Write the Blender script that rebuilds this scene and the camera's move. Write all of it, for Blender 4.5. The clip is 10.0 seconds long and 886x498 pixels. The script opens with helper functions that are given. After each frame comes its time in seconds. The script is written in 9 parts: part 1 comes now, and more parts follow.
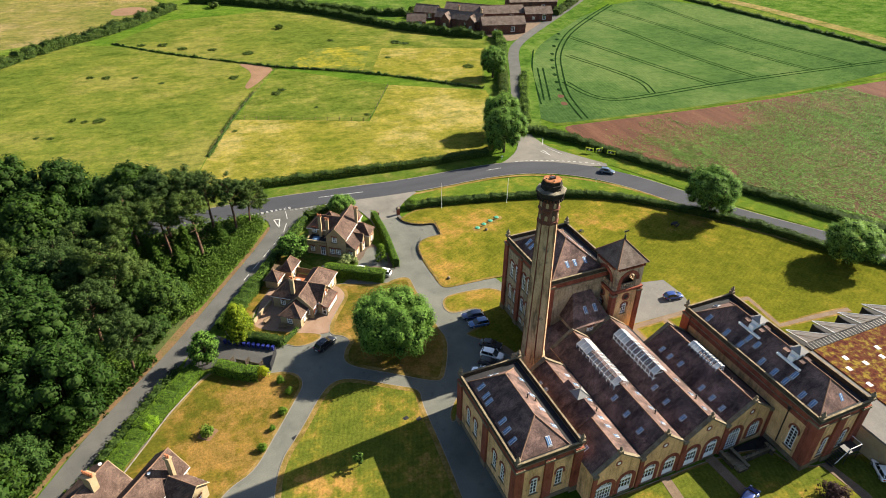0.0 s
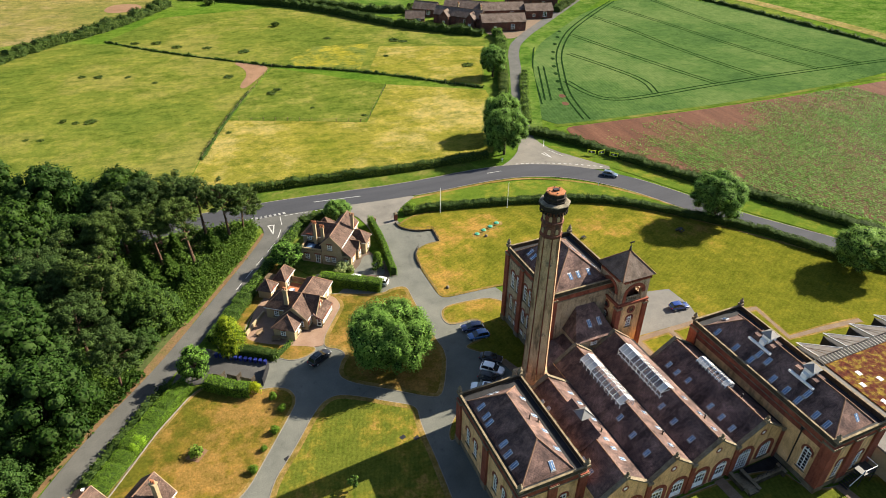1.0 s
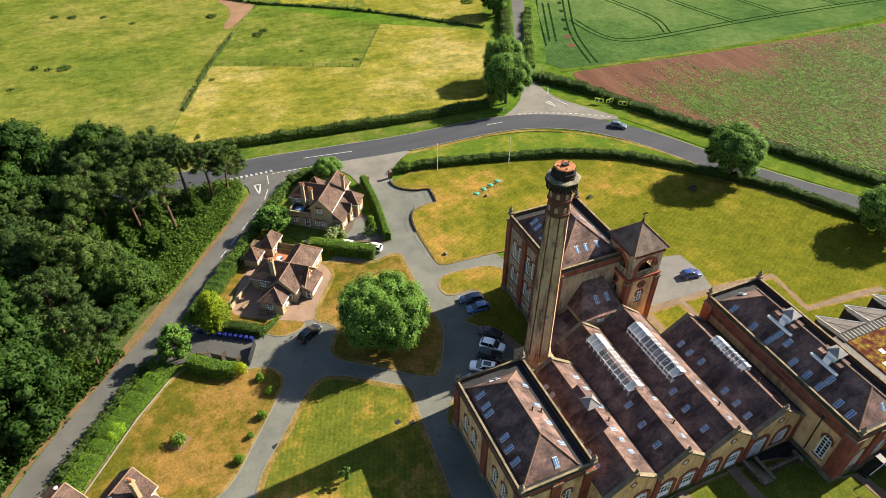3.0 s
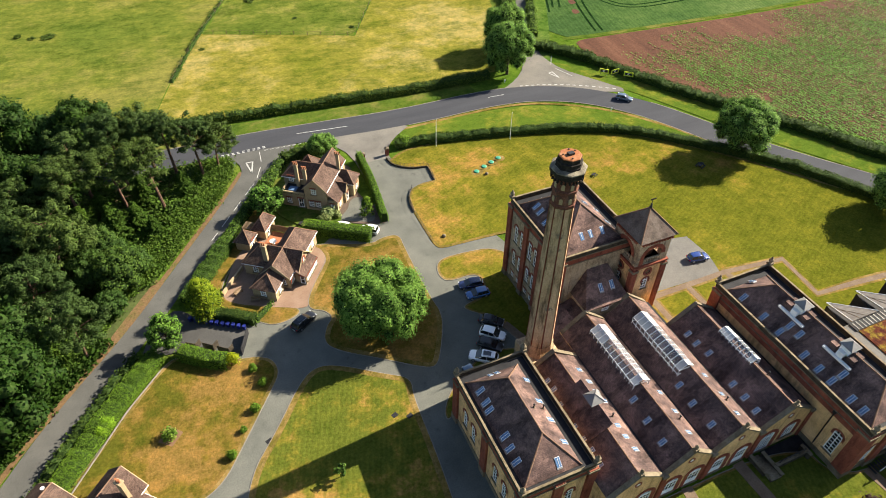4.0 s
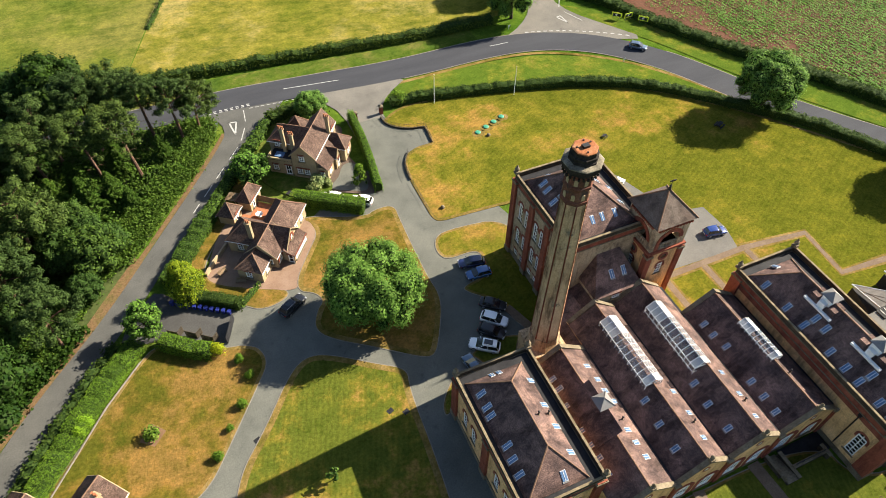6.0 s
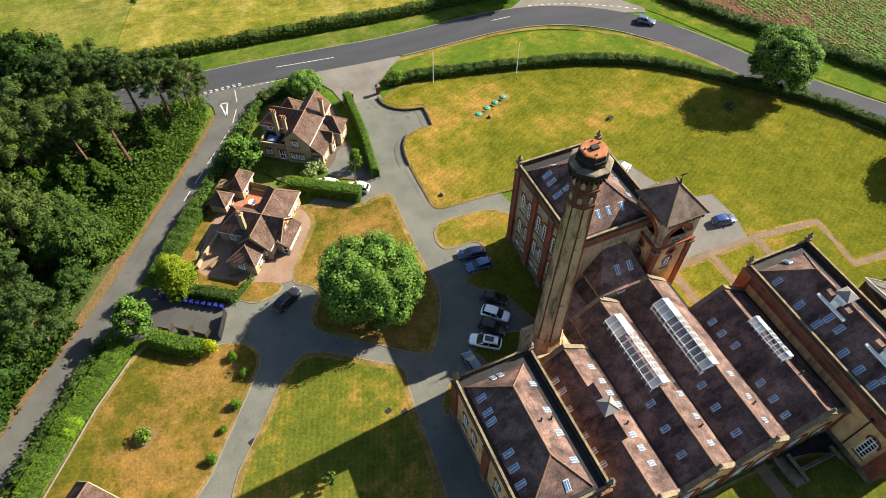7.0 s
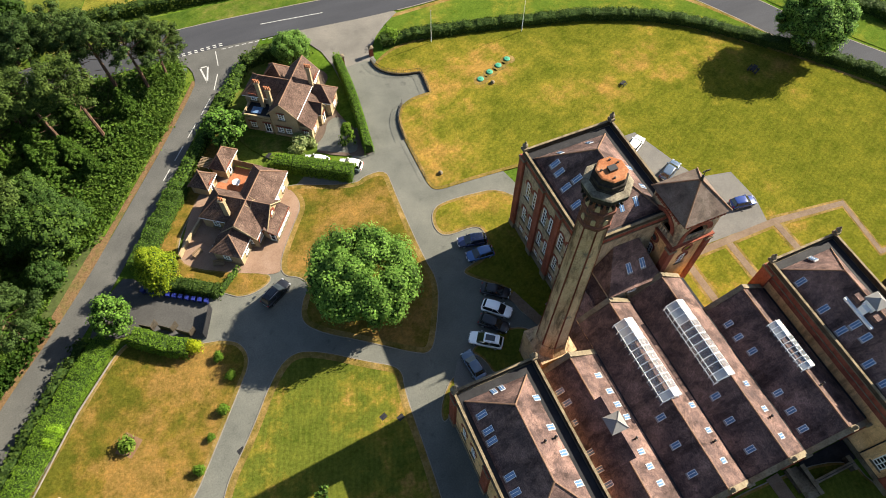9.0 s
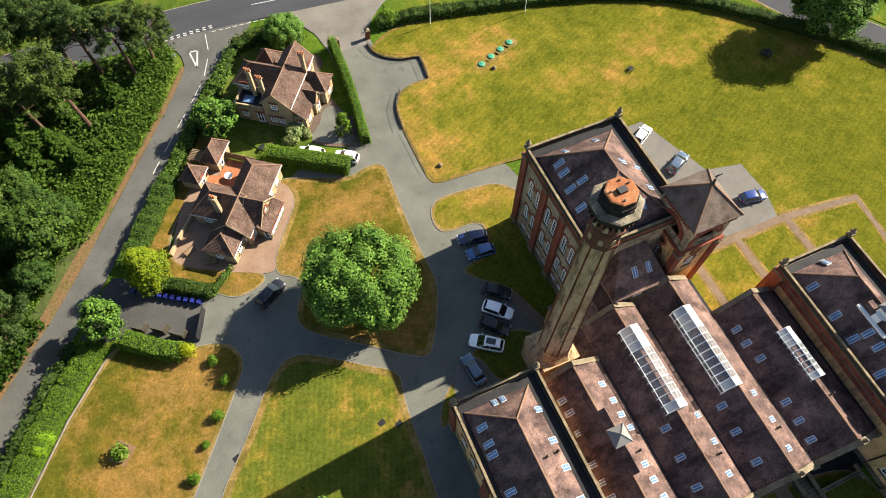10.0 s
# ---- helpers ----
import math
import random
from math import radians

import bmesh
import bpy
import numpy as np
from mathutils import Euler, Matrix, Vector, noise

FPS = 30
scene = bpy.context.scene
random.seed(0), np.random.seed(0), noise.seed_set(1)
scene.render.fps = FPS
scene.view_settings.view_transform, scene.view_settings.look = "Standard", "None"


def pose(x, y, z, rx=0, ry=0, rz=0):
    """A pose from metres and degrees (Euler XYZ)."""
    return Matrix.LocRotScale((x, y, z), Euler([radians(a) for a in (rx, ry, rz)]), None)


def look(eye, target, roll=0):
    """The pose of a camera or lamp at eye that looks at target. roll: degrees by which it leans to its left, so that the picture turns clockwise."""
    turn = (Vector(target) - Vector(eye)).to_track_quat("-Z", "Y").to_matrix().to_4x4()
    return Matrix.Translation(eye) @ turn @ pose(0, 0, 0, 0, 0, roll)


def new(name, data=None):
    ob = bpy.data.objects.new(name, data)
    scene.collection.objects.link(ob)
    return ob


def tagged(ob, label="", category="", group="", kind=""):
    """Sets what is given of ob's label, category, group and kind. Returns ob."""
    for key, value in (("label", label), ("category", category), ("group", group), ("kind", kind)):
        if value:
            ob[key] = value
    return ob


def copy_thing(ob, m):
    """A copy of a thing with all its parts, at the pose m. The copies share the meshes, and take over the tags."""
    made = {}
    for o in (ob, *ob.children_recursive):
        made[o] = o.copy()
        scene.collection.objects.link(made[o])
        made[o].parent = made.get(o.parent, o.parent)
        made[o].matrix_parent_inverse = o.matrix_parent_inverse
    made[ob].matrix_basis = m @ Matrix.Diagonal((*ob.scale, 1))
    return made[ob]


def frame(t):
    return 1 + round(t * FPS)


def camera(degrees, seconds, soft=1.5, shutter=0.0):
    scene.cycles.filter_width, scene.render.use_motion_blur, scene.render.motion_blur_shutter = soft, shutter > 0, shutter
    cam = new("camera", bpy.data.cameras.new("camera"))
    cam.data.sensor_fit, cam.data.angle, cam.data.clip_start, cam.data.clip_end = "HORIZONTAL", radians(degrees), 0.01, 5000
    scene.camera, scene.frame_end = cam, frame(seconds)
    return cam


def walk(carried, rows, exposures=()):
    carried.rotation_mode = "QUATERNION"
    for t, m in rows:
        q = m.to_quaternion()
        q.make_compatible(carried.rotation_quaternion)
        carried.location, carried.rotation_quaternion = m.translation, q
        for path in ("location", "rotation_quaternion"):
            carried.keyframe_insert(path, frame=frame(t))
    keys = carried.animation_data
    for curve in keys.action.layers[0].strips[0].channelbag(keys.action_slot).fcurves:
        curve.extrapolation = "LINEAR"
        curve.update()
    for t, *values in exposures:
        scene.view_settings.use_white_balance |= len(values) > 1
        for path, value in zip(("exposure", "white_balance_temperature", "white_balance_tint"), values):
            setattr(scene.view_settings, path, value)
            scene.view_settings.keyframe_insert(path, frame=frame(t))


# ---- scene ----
cam = camera(69.1, 10.0, soft=0.95)
METRES, EYE, TILT, LEAN, TURN = 55.0, 83.1, 4.65, -2.3, -22.2
ROWS = [
    (0.0, 0.0, 0.0, 0.0, -1.22, -38.02, 1.56),
    (0.5, 0.0026, 0.045, -0.0032, -1.23, -38.02, 1.52),
    (1.0, 0.005, 0.0921, -0.0078, -1.28, -38.45, 1.56),
    (1.5, 0.0077, 0.1393, -0.0127, -1.32, -39.34, 1.59),
    (2.0, 0.0121, 0.186, -0.0175, -1.35, -40.83, 1.63),
    (2.5, 0.0157, 0.233, -0.0223, -1.38, -42.52, 1.68),
    (4.0, 0.0249, 0.3817, -0.0351, -1.48, -47.4, 1.75),
    (4.5, 0.0286, 0.4334, -0.0396, -1.48, -48.99, 1.8),
    (5.0, 0.0297, 0.4847, -0.0444, -1.53, -50.52, 1.78),
    (5.5, 0.0329, 0.537, -0.0485, -1.53, -52.1, 1.81),
    (7.0, 0.0399, 0.6867, -0.0642, -1.56, -56.71, 1.86),
    (7.5, 0.042, 0.7377, -0.0693, -1.57, -58.29, 1.87),
    (8.0, 0.045, 0.7883, -0.0746, -1.58, -59.87, 1.9),
    (8.5, 0.0482, 0.8391, -0.0795, -1.57, -61.46, 1.93),
    (9.0, 0.0526, 0.8909, -0.0848, -1.55, -63.07, 1.98),
    (9.5, 0.0568, 0.9429, -0.0906, -1.53, -64.66, 2.05),
    (10.0, 0.0572, 0.9935, -0.0955, -1.55, -66.2, 2.01),
]
walk(cam, [(t, pose(0, 0, EYE, TILT, LEAN, TURN) @ pose(METRES * x, METRES * y, METRES * z, 90 + pitch, roll, yaw)) for t, x, y, z, yaw, pitch, roll in ROWS])

# ---- light ----
SUN_EL, SUN_AZ = 34.0, 4.5
world = bpy.data.worlds.new("world")
scene.world = world
world.use_nodes = True
wn = world.node_tree
sky = wn.nodes.new("ShaderNodeTexSky")
sky.sky_type, sky.sun_disc = "NISHITA", False
sky.sun_elevation, sky.sun_rotation = radians(SUN_EL), radians(90 - SUN_AZ)
wn.links.new(sky.outputs[0], wn.nodes["Background"].inputs[0])
wn.nodes["Background"].inputs[1].default_value = 0.056
sun = new("sun", bpy.data.lights.new("sun", "SUN"))
sun.data.energy, sun.data.angle, sun.data.color = 5.0, radians(0.5), (1.0, 0.9, 0.73)
scene.view_settings.exposure = 1.75
sx, sy, sz = math.cos(radians(SUN_EL)) * math.cos(radians(SUN_AZ)), math.cos(radians(SUN_EL)) * math.sin(radians(SUN_AZ)), math.sin(radians(SUN_EL))
sun.matrix_world = look((100 * sx, 100 * sy, 100 * sz), (0, 0, 0))

# ---- materials ----
MATS = {}


def graph(name):
    m = bpy.data.materials.new(name)
    m.use_nodes = True
    nt = m.node_tree
    MATS[name] = m
    return m, nt, nt.nodes["Principled BSDF"]


def noise_node(nt, co, scale, detail=4.0, rough=0.6, stretch=None):
    n = nt.nodes.new("ShaderNodeTexNoise")
    n.inputs["Scale"].default_value, n.inputs["Detail"].default_value, n.inputs["Roughness"].default_value = scale, detail, rough
    if stretch:
        mp = nt.nodes.new("ShaderNodeMapping")
        mp.inputs["Scale"].default_value = stretch[:3]
        if len(stretch) > 3:
            mp.inputs["Rotation"].default_value = (0, 0, radians(stretch[3]))
        nt.links.new(co, mp.inputs[0])
        co = mp.outputs[0]
    nt.links.new(co, n.inputs["Vector"])
    return n.outputs["Fac"]


def ramp(nt, fac, stops):
    r = nt.nodes.new("ShaderNodeValToRGB")
    e = r.color_ramp.elements
    while len(e) < len(stops):
        e.new(0.5)
    for el, (p, c) in zip(e, stops):
        el.position, el.color = p, (*c, 1)
    nt.links.new(fac, r.inputs[0])
    return r.outputs[0]


def blend(nt, a, b, fac, mode="MIX"):
    m = nt.nodes.new("ShaderNodeMix")
    m.data_type, m.blend_type = "RGBA", mode
    for sock, v in ((m.inputs[6], a), (m.inputs[7], b), (m.inputs[0], fac)):
        if isinstance(v, (int, float)):
            sock.default_value = v
        elif isinstance(v, tuple):
            sock.default_value = (*v, 1)
        else:
            nt.links.new(v, sock)
    return m.outputs[2]


def bumped(nt, bs, height, strength, distance):
    b = nt.nodes.new("ShaderNodeBump")
    b.inputs["Strength"].default_value, b.inputs["Distance"].default_value = strength, distance
    nt.links.new(height, b.inputs["Height"])
    nt.links.new(b.outputs[0], bs.inputs["Normal"])


def coords(nt, kind="Object"):
    return nt.nodes.new("ShaderNodeTexCoord").outputs[kind]


def surface(name, stops, big=0.3, fine=6.0, rough=0.85, grain=0.35, bump=0.3, dist=0.02, stretch=None, metal=0.0, spec=0.1, stain=None, island=0.0, objrand=0.0):
    """A weathered surface: a broad colour drift, fine grain, optional stains and bump."""
    m, nt, bs = graph(name)
    co = coords(nt)
    col = ramp(nt, noise_node(nt, co, big, 5, 0.65, stretch), stops)
    g = noise_node(nt, co, fine, 6, 0.7)
    col = blend(nt, col, ramp(nt, g, [(0.3, (1 - grain,) * 3), (0.7, (1 + grain * 0.6,) * 3)]), 1.0, "MULTIPLY")
    if stain:
        s = ramp(nt, noise_node(nt, co, stain[1], 6, 0.7), [(stain[2], (0, 0, 0)), (stain[2] + 0.12, (1, 1, 1))])
        col = blend(nt, col, stain[0], s)
    if island or objrand:
        src = nt.nodes.new("ShaderNodeNewGeometry").outputs["Random Per Island"] if island else nt.nodes.new("ShaderNodeObjectInfo").outputs["Random"]
        a = island or objrand
        col = blend(nt, col, ramp(nt, src, [(0.0, (1 - a,) * 3), (1.0, (1 + a,) * 3)]), 1.0, "MULTIPLY")
    nt.links.new(col, bs.inputs["Base Color"])
    bs.inputs["Roughness"].default_value, bs.inputs["Metallic"].default_value = rough, metal
    bs.inputs["Specular IOR Level"].default_value = spec
    if bump:
        bumped(nt, bs, g, bump, dist)
    return m


def grass(name, lush, mid, dry, patch=0.06, bias=0.5, spread=0.12, stripe=None, fine=2.5, parched=(), clumpy=0.0):
    """Mown or grazed grass: lush, middling and dry turf in patches of two sizes over a blade-scale grain."""
    m, nt, bs = graph(name)
    co = coords(nt)
    a, b = noise_node(nt, co, patch, 6, 0.62), noise_node(nt, co, patch * 6, 6, 0.7)
    mixed = nt.nodes.new("ShaderNodeMath")
    mixed.operation = "MULTIPLY_ADD"
    nt.links.new(b, mixed.inputs[0])
    mixed.inputs[1].default_value = 0.45
    nt.links.new(a, mixed.inputs[2])
    level = mixed.outputs[0]
    for x, y, r, k in parched:
        d = nt.nodes.new("ShaderNodeVectorMath")
        d.operation = "DISTANCE"
        nt.links.new(co, d.inputs[0])
        d.inputs[1].default_value = (x, y, 0)
        near = nt.nodes.new("ShaderNodeMapRange")
        nt.links.new(d.outputs["Value"], near.inputs[0])
        near.inputs[1].default_value, near.inputs[2].default_value, near.inputs[3].default_value, near.inputs[4].default_value = 0.0, r, k, 0.0
        add = nt.nodes.new("ShaderNodeMath")
        nt.links.new(level, add.inputs[0])
        nt.links.new(near.outputs[0], add.inputs[1])
        level = add.outputs[0]
    lo = bias + 0.22
    col = ramp(nt, level, [(lo - spread, lush), (lo, mid), (lo + spread, dry)])
    if stripe:
        w = nt.nodes.new("ShaderNodeTexWave")
        w.inputs["Scale"].default_value, w.inputs["Distortion"].default_value, w.inputs["Detail"].default_value = stripe[0], 1.5, 2
        mp = nt.nodes.new("ShaderNodeMapping")
        mp.inputs["Rotation"].default_value = (0, 0, radians(stripe[1]))
        nt.links.new(co, mp.inputs[0])
        nt.links.new(mp.outputs[0], w.inputs["Vector"])
        col = blend(nt, col, ramp(nt, w.outputs["Fac"], [(0.3, (1 - stripe[2],) * 3), (0.7, (1 + stripe[2],) * 3)]), 1.0, "MULTIPLY")
    if clumpy:
        swath = noise_node(nt, co, 0.13, 9, 0.8, (0.7, 1.25, 1, 30))
        col = blend(nt, col, ramp(nt, swath, [(0.38, (1 - clumpy, 1 - 0.75 * clumpy, 1 - clumpy)), (0.5, (1.0, 1.0, 1.0)), (0.6, (1 + 0.6 * clumpy, 1 + 0.45 * clumpy, 1 + 0.4 * clumpy))]), 1.0, "MULTIPLY")
    tuft = noise_node(nt, co, 0.42, 9, 0.78)
    col = blend(nt, col, ramp(nt, tuft, [(0.36, (0.66, 0.76, 0.62)), (0.5, (1.0, 1.0, 1.0)), (0.66, (1.32, 1.22, 1.12))]), 1.0, "MULTIPLY")
    g = noise_node(nt, co, fine, 8, 0.75)
    col = blend(nt, col, ramp(nt, g, [(0.28, (0.6, 0.64, 0.6)), (0.72, (1.36, 1.33, 1.28))]), 1.0, "MULTIPLY")
    nt.links.new(col, bs.inputs["Base Color"])
    bs.inputs["Roughness"].default_value, bs.inputs["Specular IOR Level"].default_value = 0.95, 0.0
    bumped(nt, bs, g, 0.6, 0.12)
    return m


def leafy(name, dark, light, trans=0.25, patch=0.5):
    """Leaves: colour varies leaf by leaf, clump by clump and tree by tree."""
    m, nt, bs = graph(name)
    rnd = nt.nodes.new("ShaderNodeNewGeometry").outputs["Random Per Island"]
    col = ramp(nt, rnd, [(0.0, dark), (1.0, light)])
    n = noise_node(nt, coords(nt), patch, 3, 0.6)
    col = blend(nt, col, ramp(nt, n, [(0.32, (0.7, 0.72, 0.68)), (0.68, (1.3, 1.26, 1.12))]), 1.0, "MULTIPLY")
    ob = nt.nodes.new("ShaderNodeObjectInfo").outputs["Random"]
    col = blend(nt, col, ramp(nt, ob, [(0.0, (0.78, 0.84, 0.86)), (0.5, (1.0, 1.0, 1.0)), (1.0, (1.24, 1.14, 0.92))]), 1.0, "MULTIPLY")
    nt.links.new(col, bs.inputs["Base Color"])
    bs.inputs["Roughness"].default_value, bs.inputs["Specular IOR Level"].default_value = 0.6, 0.06
    tr = nt.nodes.new("ShaderNodeBsdfTranslucent")
    nt.links.new(col, tr.inputs[0])
    mx = nt.nodes.new("ShaderNodeMixShader")
    mx.inputs[0].default_value = trans
    out = nt.nodes["Material Output"]
    nt.links.new(bs.outputs[0], mx.inputs[1])
    nt.links.new(tr.outputs[0], mx.inputs[2])
    nt.links.new(mx.outputs[0], out.inputs[0])
    return m


def coursed(name, stops, course, vary, rough=0.85, lichen=None, vertical=False, axis_scale=0.35, streak=None, relief=0.5):
    """Brick or tile: horizontal courses, mottled unit by unit, with soot and lichen."""
    m, nt, bs = graph(name)
    co = coords(nt)
    col = ramp(nt, noise_node(nt, co, axis_scale, 6, 0.7), stops)
    unit = noise_node(nt, co, 3.2, 3, 0.85, (1.0, 1.0, 2.6))
    col = blend(nt, col, ramp(nt, unit, [(0.3, (1 - vary,) * 3), (0.7, (1 + vary,) * 3)]), 1.0, "MULTIPLY")
    speck = noise_node(nt, co, 8.5, 2, 0.8, (1.0, 1.0, 1.6))
    col = blend(nt, col, ramp(nt, speck, [(0.34, (1 - 1.2 * vary,) * 3), (0.66, (1 + 1.2 * vary,) * 3)]), 1.0, "MULTIPLY")
    w = nt.nodes.new("ShaderNodeTexWave")
    w.bands_direction = "Z"
    w.inputs["Scale"].default_value = 0.314 / course
    nt.links.new(co, w.inputs["Vector"])
    col = blend(nt, col, ramp(nt, w.outputs["Fac"], [(0.0, (0.72,) * 3), (0.35, (1.0,) * 3)]), 0.35, "MULTIPLY")
    if streak:
        dirt = noise_node(nt, co, streak[0], 6, 0.7, streak[1])
        col = blend(nt, col, ramp(nt, dirt, [(0.36, (1 - streak[2],) * 3), (0.5, (1.0,) * 3), (0.7, (1 + 0.3 * streak[2],) * 3)]), 1.0, "MULTIPLY")
    if lichen:
        s = ramp(nt, noise_node(nt, co, lichen[1], 7, 0.75), [(lichen[2], (0, 0, 0)), (lichen[2] + 0.1, (1, 1, 1))])
        col = blend(nt, col, lichen[0], s)
    nt.links.new(col, bs.inputs["Base Color"])
    bs.inputs["Roughness"].default_value, bs.inputs["Specular IOR Level"].default_value = rough, 0.1
    bumped(nt, bs, w.outputs["Fac"], relief, 0.03)
    return m


def plain(name, col, rough=0.5, metal=0.0, spec=0.5, coat=0.0):
    m, nt, bs = graph(name)
    bs.inputs["Base Color"].default_value = (*col, 1)
    bs.inputs["Roughness"].default_value, bs.inputs["Metallic"].default_value, bs.inputs["Specular IOR Level"].default_value = rough, metal, spec
    bs.inputs["Coat Weight"].default_value = coat
    return m


GRASS = grass("meadow_grass", (0.04293, 0.08693, 0.01062), (0.06439, 0.1067, 0.01365), (0.08856, 0.1146, 0.02276), 0.012, clumpy=0.4)
LAWN = grass("lawn_grass", (0.08039, 0.08351, 0.01055), (0.1149, 0.1037, 0.01494), (0.2069, 0.1265, 0.03292), 0.05, 0.575, 0.11, (0.35, 62, 0.035), parched=((49, 113, 26, 0.11), (88, 71, 14, 0.1), (62, 124, 14, 0.06), (122, 84, 46, -0.1)), clumpy=0.16)
LAWN_DRY = grass("parched_lawn", (0.06201, 0.06273, 0.009845), (0.1046, 0.07748, 0.01577), (0.1628, 0.09959, 0.02979), 0.09, 0.49, 0.1, clumpy=0.16)
LAWN_GREEN = grass("striped_lawn", (0.07049, 0.08311, 0.01362), (0.1152, 0.1038, 0.017), (0.2434, 0.1402, 0.0425), 0.09, 0.56, 0.09, (0.42, 20, 0.05))
LAWN_EDGE = grass("scorched_edge", (0.084, 0.0714, 0.0168), (0.1512, 0.105, 0.0336), (0.2016, 0.1386, 0.0588), 0.22, 0.5, 0.16)
VERGE = grass("verge_grass", (0.04126, 0.07201, 0.01228), (0.06187, 0.09095, 0.01431), (0.103, 0.1061, 0.02865), 0.1)
VERGE_DRY = grass("sunny_verge_grass", (0.06067, 0.09517, 0.01339), (0.1027, 0.1168, 0.01751), (0.1761, 0.1384, 0.03708), 0.12, 0.6, 0.12)
LUSH = grass("lush_bank_grass", (0.036, 0.074, 0.013), (0.054, 0.096, 0.017), (0.08, 0.115, 0.028), 0.1, clumpy=0.35)
PASTURE_YELLOW = grass("dry_pasture", (0.09339, 0.1028, 0.01496), (0.1423, 0.1308, 0.02497), (0.2223, 0.1822, 0.0649), 0.04, 0.52, 0.16, parched=((90, 205, 30, 0.12), (30, 200, 26, 0.1)), clumpy=0.4)
PASTURE_GREEN = grass("grazed_pasture", (0.06469, 0.0873, 0.01562), (0.09298, 0.1069, 0.01988), (0.1252, 0.1222, 0.03135), 0.025, 0.52, 0.13, parched=((10, 195, 40, 0.14), (20, 285, 30, 0.12)), clumpy=0.4)
PADDOCK = grass("paddock_turf", (0.05796, 0.0819, 0.01386), (0.08211, 0.101, 0.01848), (0.1256, 0.1256, 0.03234), 0.05, 0.53, 0.14, clumpy=0.4)
BUTTERCUP = grass("buttercup_meadow", (0.0756, 0.09576, 0.02268), (0.1134, 0.1197, 0.02268), (0.1814, 0.1596, 0.02268), 0.12, 0.5, 0.12, clumpy=0.4)
FAR_DRY = grass("far_dry_meadow", (0.1008, 0.105, 0.0294), (0.1302, 0.1176, 0.0378), (0.1764, 0.1386, 0.0672), 0.015, clumpy=0.4)
CROP = grass("wheat_crop", (0.03348, 0.06562, 0.0213), (0.04871, 0.08661, 0.02617), (0.07307, 0.1075, 0.03693), 0.02, 0.5, 0.14, (0.25, 12, 0.06))
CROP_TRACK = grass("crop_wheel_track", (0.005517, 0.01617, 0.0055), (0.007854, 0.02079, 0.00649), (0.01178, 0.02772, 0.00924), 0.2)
SOIL = surface("ploughed_soil", [(0.3, (0.06138, 0.0272, 0.0169)), (0.5, (0.08938, 0.03948, 0.0235)), (0.7, (0.1229, 0.05838, 0.0353))], 0.06, 1.5, 0.95, 0.4, 0.6, 0.15, (4.0, 0.5, 1, -6))
BARE = surface("trodden_earth", [(0.3, (0.1428, 0.084, 0.0462)), (0.7, (0.21, 0.126, 0.0798))], 0.1, 2, 0.95, 0.3)
LITTER = surface("leaf_litter", [(0.3, (0.09576, 0.05927, 0.02882)), (0.5, (0.1436, 0.0889, 0.04435)), (0.72, (0.0798, 0.08044, 0.02218))], 0.4, 3, 0.95, 0.5, 0.5, 0.1)
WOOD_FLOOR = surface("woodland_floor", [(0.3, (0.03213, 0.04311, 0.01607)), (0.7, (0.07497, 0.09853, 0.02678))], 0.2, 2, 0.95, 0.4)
ROAD = surface("main_road_asphalt", [(0.3, (0.03647, 0.03854, 0.04508)), (0.7, (0.05201, 0.05417, 0.06244))], 0.12, 9, 0.85, 0.25, 0.3, 0.01, (0.3, 2, 1))
LANE = surface("worn_lane_asphalt", [(0.3, (0.06699, 0.06685, 0.06314)), (0.5, (0.08369, 0.0836, 0.07855)), (0.72, (0.1048, 0.1034, 0.09585))], 0.15, 5, 0.9, 0.25, 0.3, 0.01, None, 0, 0.08, ((0.05016, 0.05059, 0.04797), 0.5, 0.6))
NECK = coursed("sooty_red_brick", [(0.3, (0.07, 0.03, 0.022)), (0.55, (0.13, 0.055, 0.038)), (0.75, (0.19, 0.1, 0.07))], 0.075, 0.3, 0.9, ((0.05, 0.042, 0.036), 0.8, 0.52))
DRIVE = surface("drive_asphalt", [(0.3, (0.08685, 0.08942, 0.07895)), (0.5, (0.1127, 0.1151, 0.1008)), (0.72, (0.1414, 0.1405, 0.1216))], 0.14, 5, 0.9, 0.25, 0.3, 0.01, None, 0, 0.08, ((0.06434, 0.06536, 0.05957), 0.4, 0.6))
APRON = surface("dusty_apron_asphalt", [(0.3, (0.1103, 0.1042, 0.09352)), (0.5, (0.1429, 0.134, 0.1193)), (0.72, (0.1797, 0.1637, 0.1438))], 0.14, 5, 0.9, 0.25, 0.3, 0.01, None, 0, 0.08, ((0.08167, 0.07612, 0.07056), 0.4, 0.6))
YARD = surface("yard_asphalt", [(0.3, (0.05, 0.049, 0.048)), (0.5, (0.065, 0.064, 0.062)), (0.72, (0.085, 0.083, 0.079))], 0.2, 5, 0.9, 0.3, 0.3, 0.01, None, 0, 0.08, ((0.04, 0.04, 0.04), 0.4, 0.6))
GRAVEL = surface("pale_gravel", [(0.3, (0.1134, 0.1096, 0.1021)), (0.7, (0.1512, 0.1436, 0.1323))], 0.3, 8, 0.95, 0.3)
PATH = surface("paved_path", [(0.3, (0.1197, 0.08316, 0.05712)), (0.7, (0.1676, 0.1247, 0.08925))], 0.5, 6, 0.9, 0.3)
